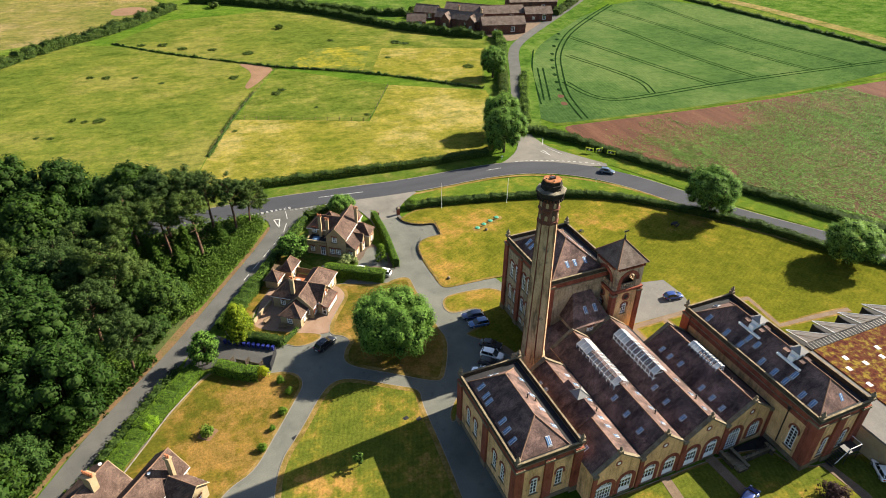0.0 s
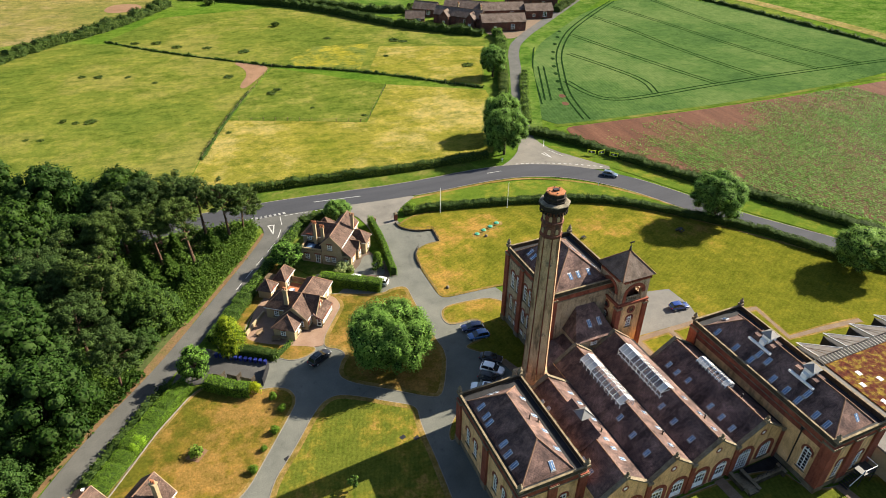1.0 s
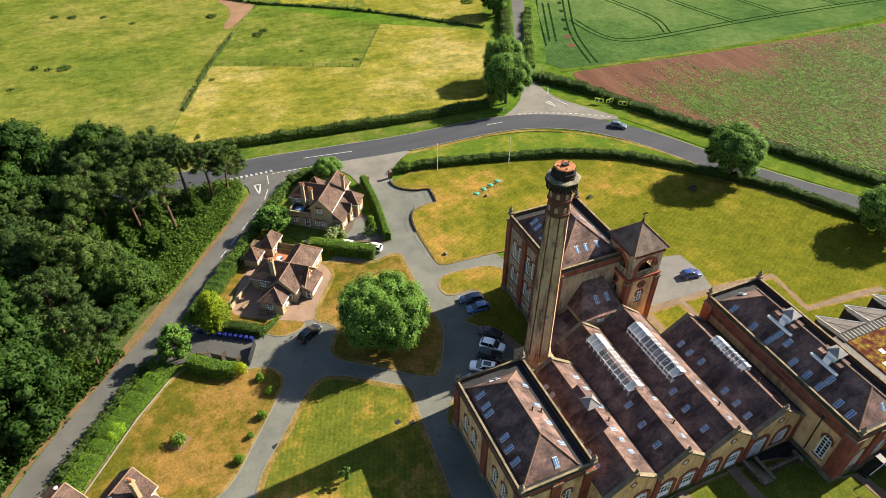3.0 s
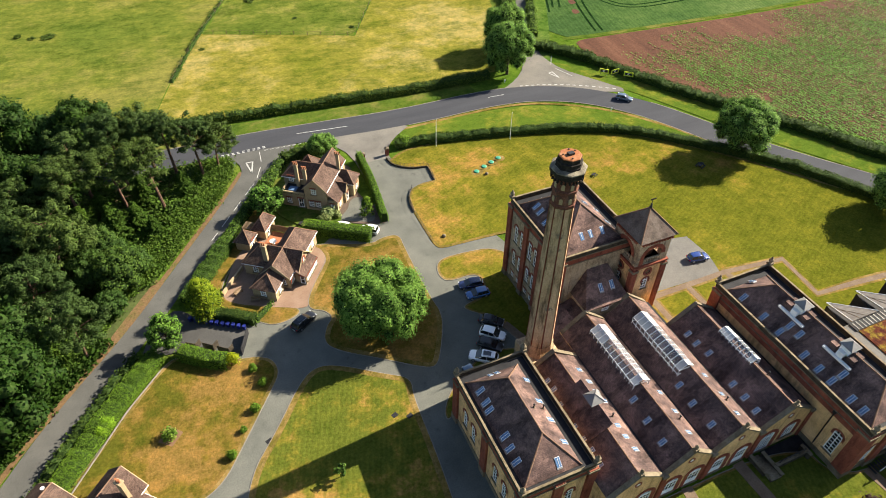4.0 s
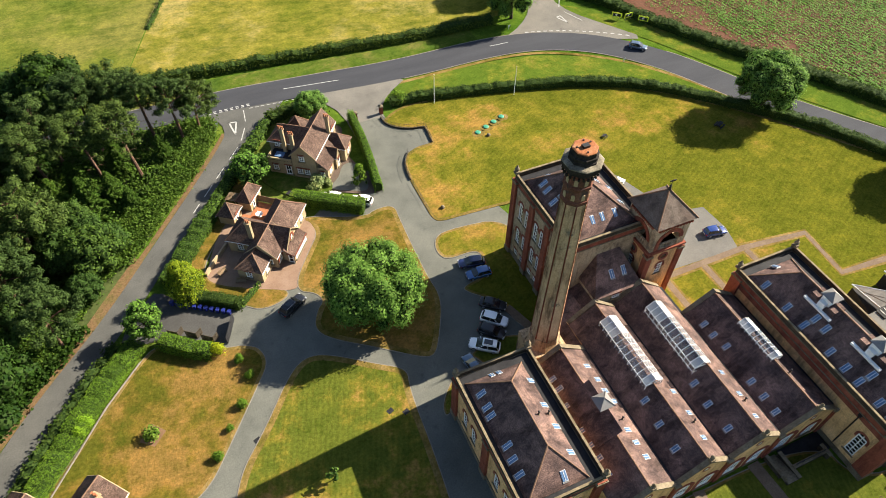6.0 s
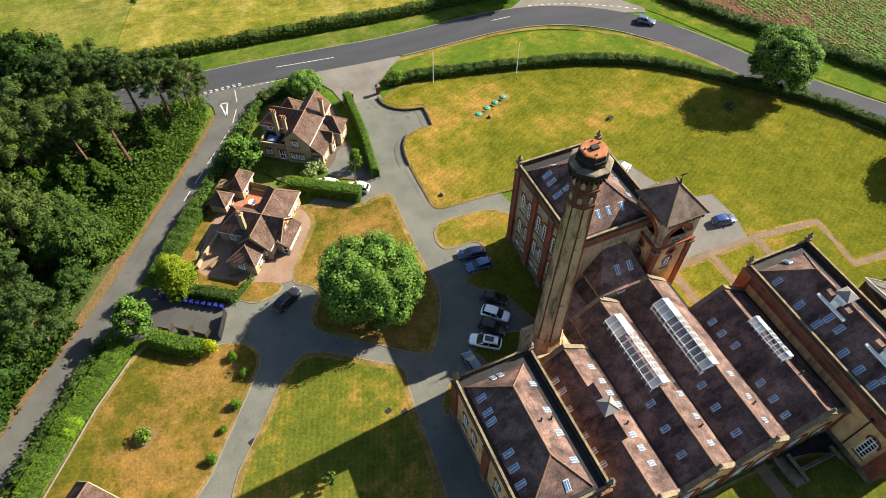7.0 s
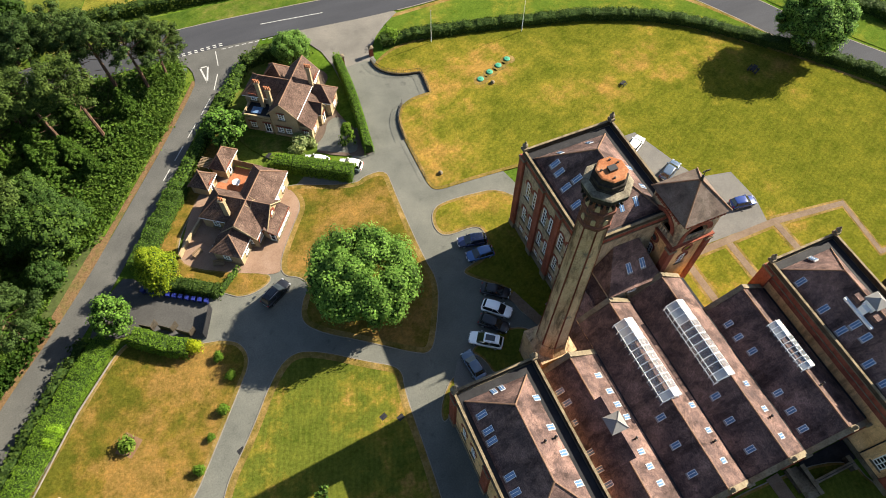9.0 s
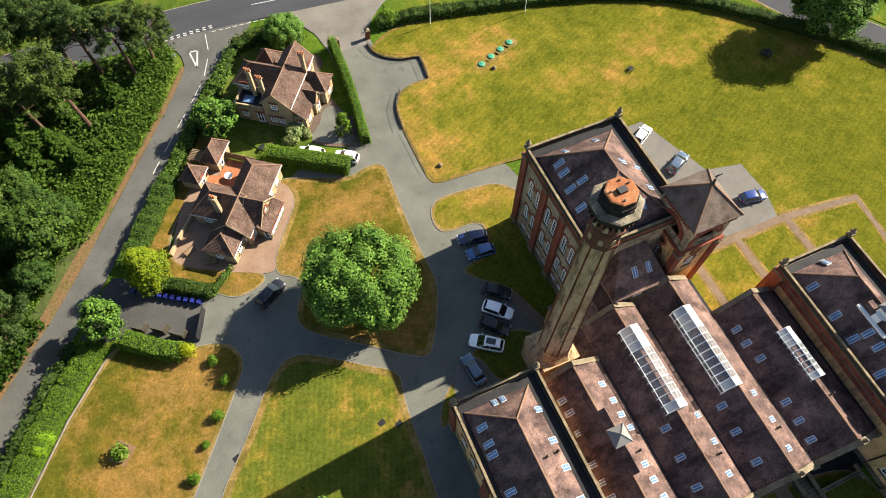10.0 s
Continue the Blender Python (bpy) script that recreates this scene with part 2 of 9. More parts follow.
LODGE_YARD = surface("brown_block_paving", [(0.3, (0.075, 0.055, 0.043)), (0.7, (0.115, 0.085, 0.066))], 0.5, 6, 0.9, 0.3)
PINK = surface("pink_gravel", [(0.3, (0.189, 0.1218, 0.084)), (0.7, (0.2394, 0.1638, 0.1218))], 0.4, 7, 0.95, 0.25)
KERB = surface("stone_kerb", [(0.3, (0.1428, 0.126, 0.105)), (0.7, (0.21, 0.189, 0.1596))], 0.8, 6, 0.9, 0.3)
PAINT = surface("road_paint", [(0.3, (0.305, 0.305, 0.2952)), (0.7, (0.3936, 0.3936, 0.3838))], 1, 6, 0.7, 0.2, 0)
BUFF = coursed("buff_brick", [(0.3, (0.4646, 0.2833, 0.1297)), (0.5, (0.6337, 0.3978, 0.1897)), (0.7, (0.7605, 0.4942, 0.2494))], 0.075, 0.22, 0.88, ((0.1971, 0.1266, 0.07485), 0.45, 0.6), streak=(1.3, (1.0, 1.0, 0.13), 0.42))
OLD_BUFF = coursed("old_grey_buff_brick", [(0.3, (0.25, 0.185, 0.115)), (0.5, (0.37, 0.285, 0.185)), (0.7, (0.47, 0.375, 0.26))], 0.075, 0.28, 0.88, ((0.13, 0.105, 0.08), 0.45, 0.56), streak=(1.3, (1.0, 1.0, 0.13), 0.5))
RED = coursed("red_brick", [(0.3, (0.1602, 0.04655, 0.03004)), (0.55, (0.2403, 0.07516, 0.04655)), (0.75, (0.2964, 0.1145, 0.07152))], 0.075, 0.25, streak=(1.3, (1.0, 1.0, 0.15), 0.35))
SOOT = coursed("weathered_chimney_brick", [(0.3, (0.2809, 0.1806, 0.106)), (0.5, (0.4156, 0.2881, 0.1728)), (0.7, (0.5167, 0.3785, 0.234))], 0.075, 0.25, 0.9, ((0.1124, 0.09605, 0.07796), 0.35, 0.57), streak=(1.0, (1.0, 1.0, 0.16), 0.7))
TILE = coursed("brown_clay_tile", [(0.3, (0.04377, 0.03119, 0.02996)), (0.48, (0.09528, 0.06171, 0.05504)), (0.7, (0.2163, 0.1354, 0.1114))], 0.12, 0.36, 0.8, ((0.2704, 0.2057, 0.1742), 1.6, 0.64), streak=(0.5, (0.45, 1.0, 0.45), 0.55), relief=0.22)
TILE_TOWER = coursed("weathered_plain_tile", [(0.3, (0.08083, 0.05878, 0.04777)), (0.5, (0.1176, 0.08818, 0.07348)), (0.72, (0.1617, 0.1323, 0.1103))], 0.12, 0.25, 0.85, ((0.2425, 0.2204, 0.1837), 1.3, 0.64), streak=(0.6, (0.8748, 0.8748, 0.8748), 0.35), relief=0.12)
COTTAGE_TILE = coursed("cottage_clay_tile", [(0.3, (0.0553, 0.0347, 0.0281)), (0.5, (0.0879, 0.057, 0.0454)), (0.72, (0.1256, 0.0845, 0.0676))], 0.12, 0.5, 0.85, ((0.1658, 0.1352, 0.0966), 1.4, 0.64), streak=(0.7, (0.6, 0.8, 0.6), 0.4))
RIDGE = surface("ridge_tile", [(0.3, (0.1512, 0.084, 0.0546)), (0.7, (0.21, 0.1344, 0.0924))], 1, 6)
STONE = surface("carved_stone", [(0.3, (0.1085, 0.08385, 0.05426)), (0.5, (0.1677, 0.1381, 0.09376)), (0.72, (0.222, 0.1874, 0.1332))], 0.8, 5, 0.9, 0.35, 0.4, 0.02, None, 0, 0.08, ((0.04934, 0.0444, 0.03453), 0.9, 0.58))
LEAD = surface("dark_lead_gutter", [(0.3, (0.0158, 0.0158, 0.018)), (0.7, (0.0315, 0.0315, 0.0338))], 0.6, 5, 0.7, 0.3)
RENDER = surface("cream_cottage_brick", [(0.3, (0.294, 0.2184, 0.126)), (0.7, (0.3646, 0.2856, 0.1764))], 0.7, 8, 0.9, 0.22)
WHITE = surface("white_paint", [(0.3, (0.72, 0.72, 0.7)), (0.7, (0.82, 0.82, 0.8))], 2, 8, 0.5, 0.1, 0)
TERRA = surface("terracotta", [(0.3, (0.264, 0.0924, 0.0462)), (0.7, (0.3432, 0.1452, 0.0726))], 2, 8, 0.85, 0.25)
RUST = surface("rusty_cap", [(0.3, (0.22, 0.077, 0.033)), (0.5, (0.275, 0.11, 0.0495)), (0.72, (0.319, 0.165, 0.088))], 1.2, 6, 0.85, 0.35, 0.3, 0.02, None, 0, 0.08, ((0.275, 0.231, 0.1815), 2.5, 0.66))
IRON = plain("black_iron", (0.02, 0.02, 0.022), 0.5, 0.4)
TIMBER = surface("weathered_timber", [(0.3, (0.175, 0.119, 0.07)), (0.7, (0.266, 0.196, 0.126))], 1.5, 9, 0.85, 0.3)
SCREEN = surface("weathered_screen_board", [(0.3, (0.05, 0.042, 0.032)), (0.7, (0.11, 0.09, 0.066))], 1.2, 8, 0.9, 0.4, 0.3, 0.01, (1, 1, 0.2))
BARK = surface("bark", [(0.3, (0.0315, 0.0225, 0.0158)), (0.7, (0.0675, 0.0495, 0.036))], 1.5, 8, 0.95, 0.4)
PINE_BARK = surface("pine_bark", [(0.3, (0.07529, 0.04395, 0.03068)), (0.7, (0.16, 0.09768, 0.06647))], 0.6, 7, 0.95, 0.4)
LEAF_OAK = leafy("oak_leaf", (0.01064, 0.03044, 0.00456), (0.03164, 0.0662, 0.0114), 0.3)
LEAF_ASH = leafy("ash_leaf", (0.02141, 0.053, 0.01072), (0.06367, 0.1153, 0.0268), 0.3)
LEAF_LANE = leafy("lane_hedge_leaf", (0.04, 0.085, 0.011), (0.095, 0.15, 0.026), 0.3)
LEAF_THORN = leafy("thorn_leaf", (0.03129, 0.07225, 0.009014), (0.08171, 0.139, 0.02351), 0.32)
LEAF_YOUNG = leafy("young_tree_leaf", (0.05, 0.12, 0.016), (0.13, 0.24, 0.045), 0.32)
LEAF_CHESTNUT = leafy("chestnut_leaf", (0.05006, 0.121, 0.02077), (0.1333, 0.2418, 0.05511), 0.32)
LEAF_PINE = leafy("pine_needle", (0.02302, 0.04522, 0.01138), (0.05958, 0.09592, 0.02678), 0.2)
LEAF_SHRUB = leafy("shrub_leaf", (0.0433, 0.0922, 0.0127), (0.1094, 0.1786, 0.0317), 0.32)
LEAF_HEDGE = leafy("hedge_leaf", (0.02592, 0.051, 0.00776), (0.0648, 0.09528, 0.01952), 0.3)
LEAF_HEDGE_B = leafy("bright_hedge_leaf", (0.06945, 0.1386, 0.01283), (0.1142, 0.1899, 0.02138), 0.3)
LEAF_YELLOW = leafy("golden_leaf", (0.1306, 0.1772, 0.005403), (0.2969, 0.3366, 0.01662), 0.3)
LEAF_GOLD = leafy("gold_conifer_leaf", (0.062, 0.118, 0.008), (0.19, 0.25, 0.02), 0.3)
LEAF_LIME = leafy("lime_leaf", (0.11, 0.22, 0.012), (0.2, 0.34, 0.028), 0.3)
LEAF_PALE = leafy("pale_variegated_leaf", (0.0864, 0.1368, 0.0504), (0.2592, 0.3024, 0.144))
LEAF_CROP = leafy("young_crop_leaf", (0.09727, 0.2029, 0.03168), (0.1704, 0.2974, 0.06336), 0.3)
LEAF_ROADSIDE = leafy("roadside_leaf", (0.07716, 0.1659, 0.02767), (0.2132, 0.338, 0.07271), 0.32)
COPING = surface("sooty_coping", [(0.3, (0.02701, 0.02298, 0.01758)), (0.5, (0.05401, 0.04458, 0.03108)), (0.72, (0.08916, 0.07291, 0.05134))], 1.2, 5, 0.9, 0.4)
COPE_TOP = surface("buff_coping_stone", [(0.3, (0.09, 0.072, 0.045)), (0.5, (0.17, 0.135, 0.085)), (0.72, (0.26, 0.21, 0.135))], 1.0, 5, 0.9, 0.4)
BLACK_BRICK = surface("blackened_brick", [(0.3, (0.014, 0.0125, 0.011)), (0.5, (0.026, 0.022, 0.019)), (0.72, (0.055, 0.045, 0.035))], 1.4, 6, 0.9, 0.4, 0.4, 0.02)
LEAF_PURPLE = leafy("purple_leaf", (0.0225, 0.0135, 0.0158), (0.0585, 0.0315, 0.036))
SEDUM = surface("sedum_roof", [(0.34, (0.03591, 0.007267, 0.00456)), (0.46, (0.06983, 0.01615, 0.00684)), (0.52, (0.08479, 0.03634, 0.00912)), (0.57, (0.1297, 0.08479, 0.01216)), (0.68, (0.1995, 0.1373, 0.01672))], 0.75, 4, 0.95, 0.6, 0.6, 0.08)
CROWN = surface("lichened_grey_stone", [(0.3, (0.07088, 0.0615, 0.04692)), (0.5, (0.1575, 0.138, 0.1021)), (0.72, (0.2835, 0.2475, 0.1794))], 1.4, 6, 0.9, 0.4, 0.4, 0.02)
SAW_SHEET = surface("weathered_grey_sheet", [(0.3, (0.085, 0.076, 0.07)), (0.5, (0.115, 0.104, 0.096)), (0.72, (0.15, 0.135, 0.122))], 0.5, 4, 0.7, 0.3, 0.2, 0.01, (0.5, 2.0, 1, 20))
ZINC = surface("zinc_sheet", [(0.3, (0.1814, 0.1764, 0.1714)), (0.7, (0.252, 0.2419, 0.2318))], 0.4, 4, 0.5, 0.15, 0, 0.01, None, 0.4)
BLUE_BIN = plain("blue_plastic", (0.01, 0.018, 0.15), 0.5)
TYRE = plain("rubber", (0.015, 0.015, 0.016), 0.9)
ALLOY = plain("alloy_wheel", (0.45, 0.45, 0.47), 0.3, 0.8)
GLASS_DARK = plain("car_glass", (0.012, 0.014, 0.017), 0.08, 0.0, 0.8)
GREEN_LID = plain("green_cover", (0.025, 0.21, 0.12), 0.6)
FRAME_GREY = plain("grey_roof_light_frame", (0.66, 0.67, 0.68), 0.45, 0.1)
ALU = plain("pale_window_frame", (0.6, 0.62, 0.64), 0.4, 0.2)
LAMP_RED = plain("red_lamp_lens", (0.4, 0.01, 0.01), 0.2)
LAMP_CLEAR = plain("clear_lamp_lens", (0.3, 0.31, 0.33), 0.15)
YELLOW_SIGN = plain("yellow_sign_face", (0.72, 0.8, 0.04), 0.5)

GLASS, _nt, _bs = graph("window_glass")
_bs.inputs["Base Color"].default_value = (0.02, 0.024, 0.03, 1)
_bs.inputs["Roughness"].default_value, _bs.inputs["Specular IOR Level"].default_value = 0.06, 1.0
ROOF_GLASS, _nt, _bs = graph("roof_glass")
# Blue base colour carries a painted reflection of the sky.
_bs.inputs["Base Color"].default_value = (0.09, 0.16, 0.28, 1)
_bs.inputs["Roughness"].default_value, _bs.inputs["Specular IOR Level"].default_value = 0.12, 1.0


def thin_glass(name, col, clear):
    """A thin pane: mostly clear, with dusty white scatter and a sharp gloss."""
    m, nt, bs = graph(name)
    bs.inputs["Base Color"].default_value = (*col, 1)
    bs.inputs["Roughness"].default_value, bs.inputs["Specular IOR Level"].default_value = 0.08, 0.8
    tr = nt.nodes.new("ShaderNodeBsdfTransparent")
    mx = nt.nodes.new("ShaderNodeMixShader")
    dust = noise_node(nt, coords(nt), 0.9, 4, 0.65)
    nt.links.new(ramp(nt, dust, [(0.35, (clear, clear, clear)), (0.7, (clear * 0.88, clear * 0.88, clear * 0.88))]), mx.inputs[0])
    nt.links.new(bs.outputs[0], mx.inputs[1])
    nt.links.new(tr.outputs[0], mx.inputs[2])
    nt.links.new(mx.outputs[0], nt.nodes["Material Output"].inputs[0])
    return m


LANTERN_GLASS = thin_glass("lantern_glass", (0.42, 0.46, 0.5), 0.9)
FROSTED = thin_glass("frosted_lantern_glass", (0.5, 0.53, 0.54), 0.45)
WELL = surface("lantern_well", [(0.3, (0.03, 0.024, 0.018)), (0.5, (0.075, 0.055, 0.035)), (0.7, (0.16, 0.11, 0.06))], 0.5, 3, 0.9, 0.3)

# ---- building blocks ----
from mathutils.geometry import delaunay_2d_cdt

def link_mesh(name, bm, mats, parent=None, label="", smooth=False):
    me = bpy.data.meshes.new(name)
    bmesh.ops.recalc_face_normals(bm, faces=bm.faces)
    bm.to_mesh(me)
    bm.free()
    for m in mats if isinstance(mats, (list, tuple)) else [mats]:
        me.materials.append(m)
    if smooth:
        for p in me.polygons:
            p.use_smooth = True
    ob = new(name, me)
    ob.parent = parent
    if label:
        tagged(ob, label)
    return ob


part = link_mesh


def thing(name, label, category, group="", m=None, kind=""):
    ob = new(name)
    if m is not None:
        ob.matrix_basis = m
    return tagged(ob, label, category, group, kind)


def place(data_ob, parent, m):
    """Another object on the same mesh (with its children), under parent, at m."""
    o = copy_thing(data_ob, m)
    o.parent = parent
    return o


def box(bm, x0, y0, z0, x1, y1, z1, mi=0, m=None):
    vs = [bm.verts.new(Vector(p) if m is None else m @ Vector(p)) for p in
          ((x0, y0, z0), (x1, y0, z0), (x1, y1, z0), (x0, y1, z0), (x0, y0, z1), (x1, y0, z1), (x1, y1, z1), (x0, y1, z1))]
    for f in ((0, 3, 2, 1), (4, 5, 6, 7), (0, 1, 5, 4), (1, 2, 6, 5), (2, 3, 7, 6), (3, 0, 4, 7)):
        bm.faces.new([vs[i] for i in f]).material_index = mi
    return vs


def poly3(bm, pts, mi=0):
    f = bm.faces.new([bm.verts.new(p) for p in pts])
    f.material_index = mi
    return f


def prism(bm, pts, z0, z1, mi=0, m=None):
    """A plan outline drawn up from z0 to z1."""
    mm = m or Matrix()
    lo, hi = [bm.verts.new(mm @ Vector((x, y, z0))) for x, y in pts], [bm.verts.new(mm @ Vector((x, y, z1))) for x, y in pts]
    n = len(pts)
    for f in [lo[::-1], hi] + [[lo[i], lo[(i + 1) % n], hi[(i + 1) % n], hi[i]] for i in range(n)]:
        bm.faces.new(f).material_index = mi


def upright(bm, pts, y0, y1, mi=0, m=None):
    """An outline in the x-z plane given depth from y0 to y1."""
    mm = m or Matrix()
    lo, hi = [bm.verts.new(mm @ Vector((x, y0, z))) for x, z in pts], [bm.verts.new(mm @ Vector((x, y1, z))) for x, z in pts]
    n = len(pts)
    for f in [lo, hi[::-1]] + [[lo[(i + 1) % n], lo[i], hi[i], hi[(i + 1) % n]] for i in range(n)]:
        bm.faces.new(f).material_index = mi


def turned(bm, profile, n=12, at=(0, 0, 0), mi=0, turn=0.0, m=None):
    """A turned shape from (radius, height) pairs."""
    mm = m or Matrix()
    rings = []
    for r, z in profile:
        rings.append([bm.verts.new(mm @ Vector((at[0] + r * math.cos(2 * math.pi * (i + turn) / n), at[1] + r * math.sin(2 * math.pi * (i + turn) / n), at[2] + z))) for i in range(n)])
    for a, b in zip(rings, rings[1:]):
        for i in range(n):
            bm.faces.new((a[i], a[(i + 1) % n], b[(i + 1) % n], b[i])).material_index = mi
    bm.faces.new(rings[0][::-1]).material_index = mi
    bm.faces.new(rings[-1]).material_index = mi


def chaikin(pts, closed, steps=3):
    for _ in range(steps):
        out = []
        n = len(pts)
        for i in range(n if closed else n - 1):
            a, b = pts[i], pts[(i + 1) % n]
            out += [(0.75 * a[0] + 0.25 * b[0], 0.75 * a[1] + 0.25 * b[1]), (0.25 * a[0] + 0.75 * b[0], 0.25 * a[1] + 0.75 * b[1])]
        pts = out if closed else [pts[0]] + out + [pts[-1]]
    return pts


def resample(pts, step):
    out, left = [pts[0]], step
    for a, b in zip(pts, pts[1:]):
        d = math.dist(a, b)
        at = left
        while at <= d:
            out.append((a[0] + (b[0] - a[0]) * at / d, a[1] + (b[1] - a[1]) * at / d))
            at += step
        left = at - d
    return out


def offset_closed(pts, d):
    area = sum(a[0] * b[1] - b[0] * a[1] for a, b in zip(pts, pts[1:] + pts[:1]))
    s = 1 if area > 0 else -1
    out = []
    for i, p in enumerate(pts):
        a, b = Vector(pts[i - 1]), Vector(pts[(i + 1) % len(pts)])
        t = (b - a).normalized() if (b - a).length > 1e-6 else Vector((1, 0))
        out.append((p[0] - s * t.y * d, p[1] + s * t.x * d))
    return out


def fill(bm, pts, z, mi=0):
    """Fills a plan outline at height z, however it bends."""
    n = len(pts)
    vs, _, fs, *_ = delaunay_2d_cdt([Vector(p) for p in pts], [(i, (i + 1) % n) for i in range(n)], [list(range(n))], 1, 1e-5)
    made = [bm.verts.new((v.x, v.y, z)) for v in vs]
    for f in fs:
        bm.faces.new([made[i] for i in f]).material_index = mi


def sheet(name, pts, z, mat, label, category, kind="structure", rounds=2, thick=0.05):
    """A flat piece of ground with a thin edge."""
    pts = chaikin(pts, True, rounds) if rounds else pts
    bm = bmesh.new()
    fill(bm, pts, z)
    n = len(pts)
    rows = [[bm.verts.new((x, y, zz)) for x, y in pts] for zz in (z - thick, z)]
    for i in range(n):
        bm.faces.new((rows[0][i], rows[0][(i + 1) % n], rows[1][(i + 1) % n], rows[1][i]))
    return tagged(link_mesh(name, bm, mat), label, category, kind=kind)


def lawn(name, pts, mat, label, rim=0.6, h=0.07, rounds=3, rim_mat=None, kerb=None):
    """Raised turf: a low kerb, a scorched rim and the mown middle."""
    pts = chaikin(pts, True, rounds)
    bm = bmesh.new()
    n = len(pts)
    outer, inner = offset_closed(pts, 0.12), offset_closed(pts, 0.12 + rim)
    v = [[bm.verts.new((x, y, z)) for x, y in row] for row, z in ((pts, -0.03), (pts, h), (outer, h), (inner, h + 0.004))]
    for k, mi in ((0, 2), (1, 2), (2, 1)):
        for i in range(n):
            bm.faces.new((v[k][i], v[k][(i + 1) % n], v[k + 1][(i + 1) % n], v[k + 1][i])).material_index = mi
    fill(bm, inner, h + 0.004)
    return tagged(link_mesh(name, bm, [mat, rim_mat or LAWN_EDGE, kerb or KERB]), label, "lawn", kind="structure")


def ribbon(name, pts, width, z, mat, label, category, rounds=3, thick=0.04, kind="structure", parent=None):
    """A road, path or line of even width along a line."""
    pts = resample(chaikin(pts, False, rounds), max(0.5, width * 0.4)) if rounds else pts
    bm = bmesh.new()
    rows = []
    for i, p in enumerate(pts):
        a, b = Vector(pts[max(0, i - 1)]), Vector(pts[min(len(pts) - 1, i + 1)])
        t = (b - a).normalized()
        w = (width[0] + (width[1] - width[0]) * i / (len(pts) - 1) if isinstance(width, tuple) else width) / 2
        rows.append([bm.verts.new((p[0] + k * t.y * w, p[1] - k * t.x * w, zz)) for k in (-1, 1) for zz in (z - thick, z)])
    for r, s in zip(rows, rows[1:]):
        for a, b in ((0, 1), (1, 3), (3, 2), (2, 0)):
            bm.faces.new((r[a], r[b], s[b], s[a]))
    ob = link_mesh(name, bm, mat, parent)
    return tagged(ob, label, category, kind=kind) if not parent else ob


# ---- ground, roads, fields ----
bm = bmesh.new()
poly3(bm, [(-1500, -600, -0.12), (1900, -600, -0.12), (1900, 2600, -0.12), (-1500, 2600, -0.12)])
tagged(link_mesh("ground", bm, GRASS), "rolling sheet of rough green meadow grass reaching the horizon", "ground", kind="structure")
FIELDS = [
    ("field_dry", [(-2, 166), (6, 189), (17, 216), (59, 197), (77, 229), (109, 210), (101, 182), (87, 161), (40, 162)], PASTURE_YELLOW, "sun-dried yellow pasture beside the road hedge"),
    ("field_paddock", [(17.6, 215), (41, 264), (76.5, 229.5), (58.6, 197.6)], PADDOCK, "closely grazed green horse paddock inside a fence"),
    ("field_west", [(6, 190), (17, 217), (41, 266), (2, 299), (-20, 322), (-46, 331), (-110, 290), (-160, 170), (-2.2, 166)], PASTURE_GREEN, "wide green pasture with scattered dark tufts"),
    ("field_north", [(2, 300), (41, 267), (75, 246), (109, 212), (139, 270), (112, 308), (60, 362), (4, 360), (-20, 326)], PASTURE_GREEN, "green pasture strips below the far hedge"),
    ("field_far_west", [(-50, 336), (-20, 352), (8, 390), (-20, 470), (-220, 420), (-190, 300)], FAR_DRY, "distant olive dry meadow beyond a hedge"),
    ("field_far_north", [(70, 372), (112, 322), (200, 420), (90, 520), (20, 420)], LUSH, "distant bright green field beyond the hedge"),
]
for i, (n, p, m, l) in enumerate(FIELDS):
    sheet(n, p, -0.09 + 0.004 * i, m, l, "field", rounds=0, thick=0.03)
sheet("field_buttercup", [(50, 262), (49, 271), (63, 286), (87, 282), (73, 249)], -0.045, BUTTERCUP, "patch of yellow buttercups in the pasture", "field", rounds=0, thick=0.03)
sheet("field_dry_far", [(75, 245), (90, 276), (133, 259), (110, 216)], -0.04, PASTURE_YELLOW, "pale dry strip of hay meadow", "field", rounds=0, thick=0.03)
sheet("field_rough", [(81, 315), (101, 302), (89, 284), (72, 293)], -0.04, PADDOCK, "grey-green worn strip of pasture", "field", rounds=0, thick=0.03)
sheet("field_green_far", [(102, 296), (138, 272), (131, 261), (93, 279)], -0.036, PADDOCK, "dull green strip of grazing beside the farm hedge", "field", rounds=0, thick=0.03)
sheet("trodden_ground", [(26, 279), (41, 267), (36, 257), (27, 243), (25, 246), (32, 262)], -0.035, BARE, "bare pinkish trodden earth by a field gateway", "ground", rounds=3, thick=0.03)
sheet("bare_patch", [(-19, 397), (-3, 395), (-3, 378), (-22, 378)], -0.035, BARE, "distant bare pink soil patch", "ground", rounds=3, thick=0.03)
CROP_EDGE = [(112, 182), (126, 210), (148, 245), (193, 285), (251, 318), (285, 303), (297, 240), (303, 192), (300, 176), (262, 166), (188, 165.6), (130, 170.2), (118.5, 171.2), (116, 172.5)]
sheet("field_crop", CROP_EDGE, -0.03, CROP, "tall blue-green wheat crop with wheel tracks", "field", rounds=1)
sheet("field_soil", [(116.5, 167), (119, 168.8), (126, 168.2), (188, 163), (266, 161), (420, 160), (420, -20), (190, 20), (162, 84), (144, 113), (131, 127), (122, 143), (116.5, 158)], -0.035, SOIL, "reddish ploughed soil with rows of young plants", "field", rounds=1)
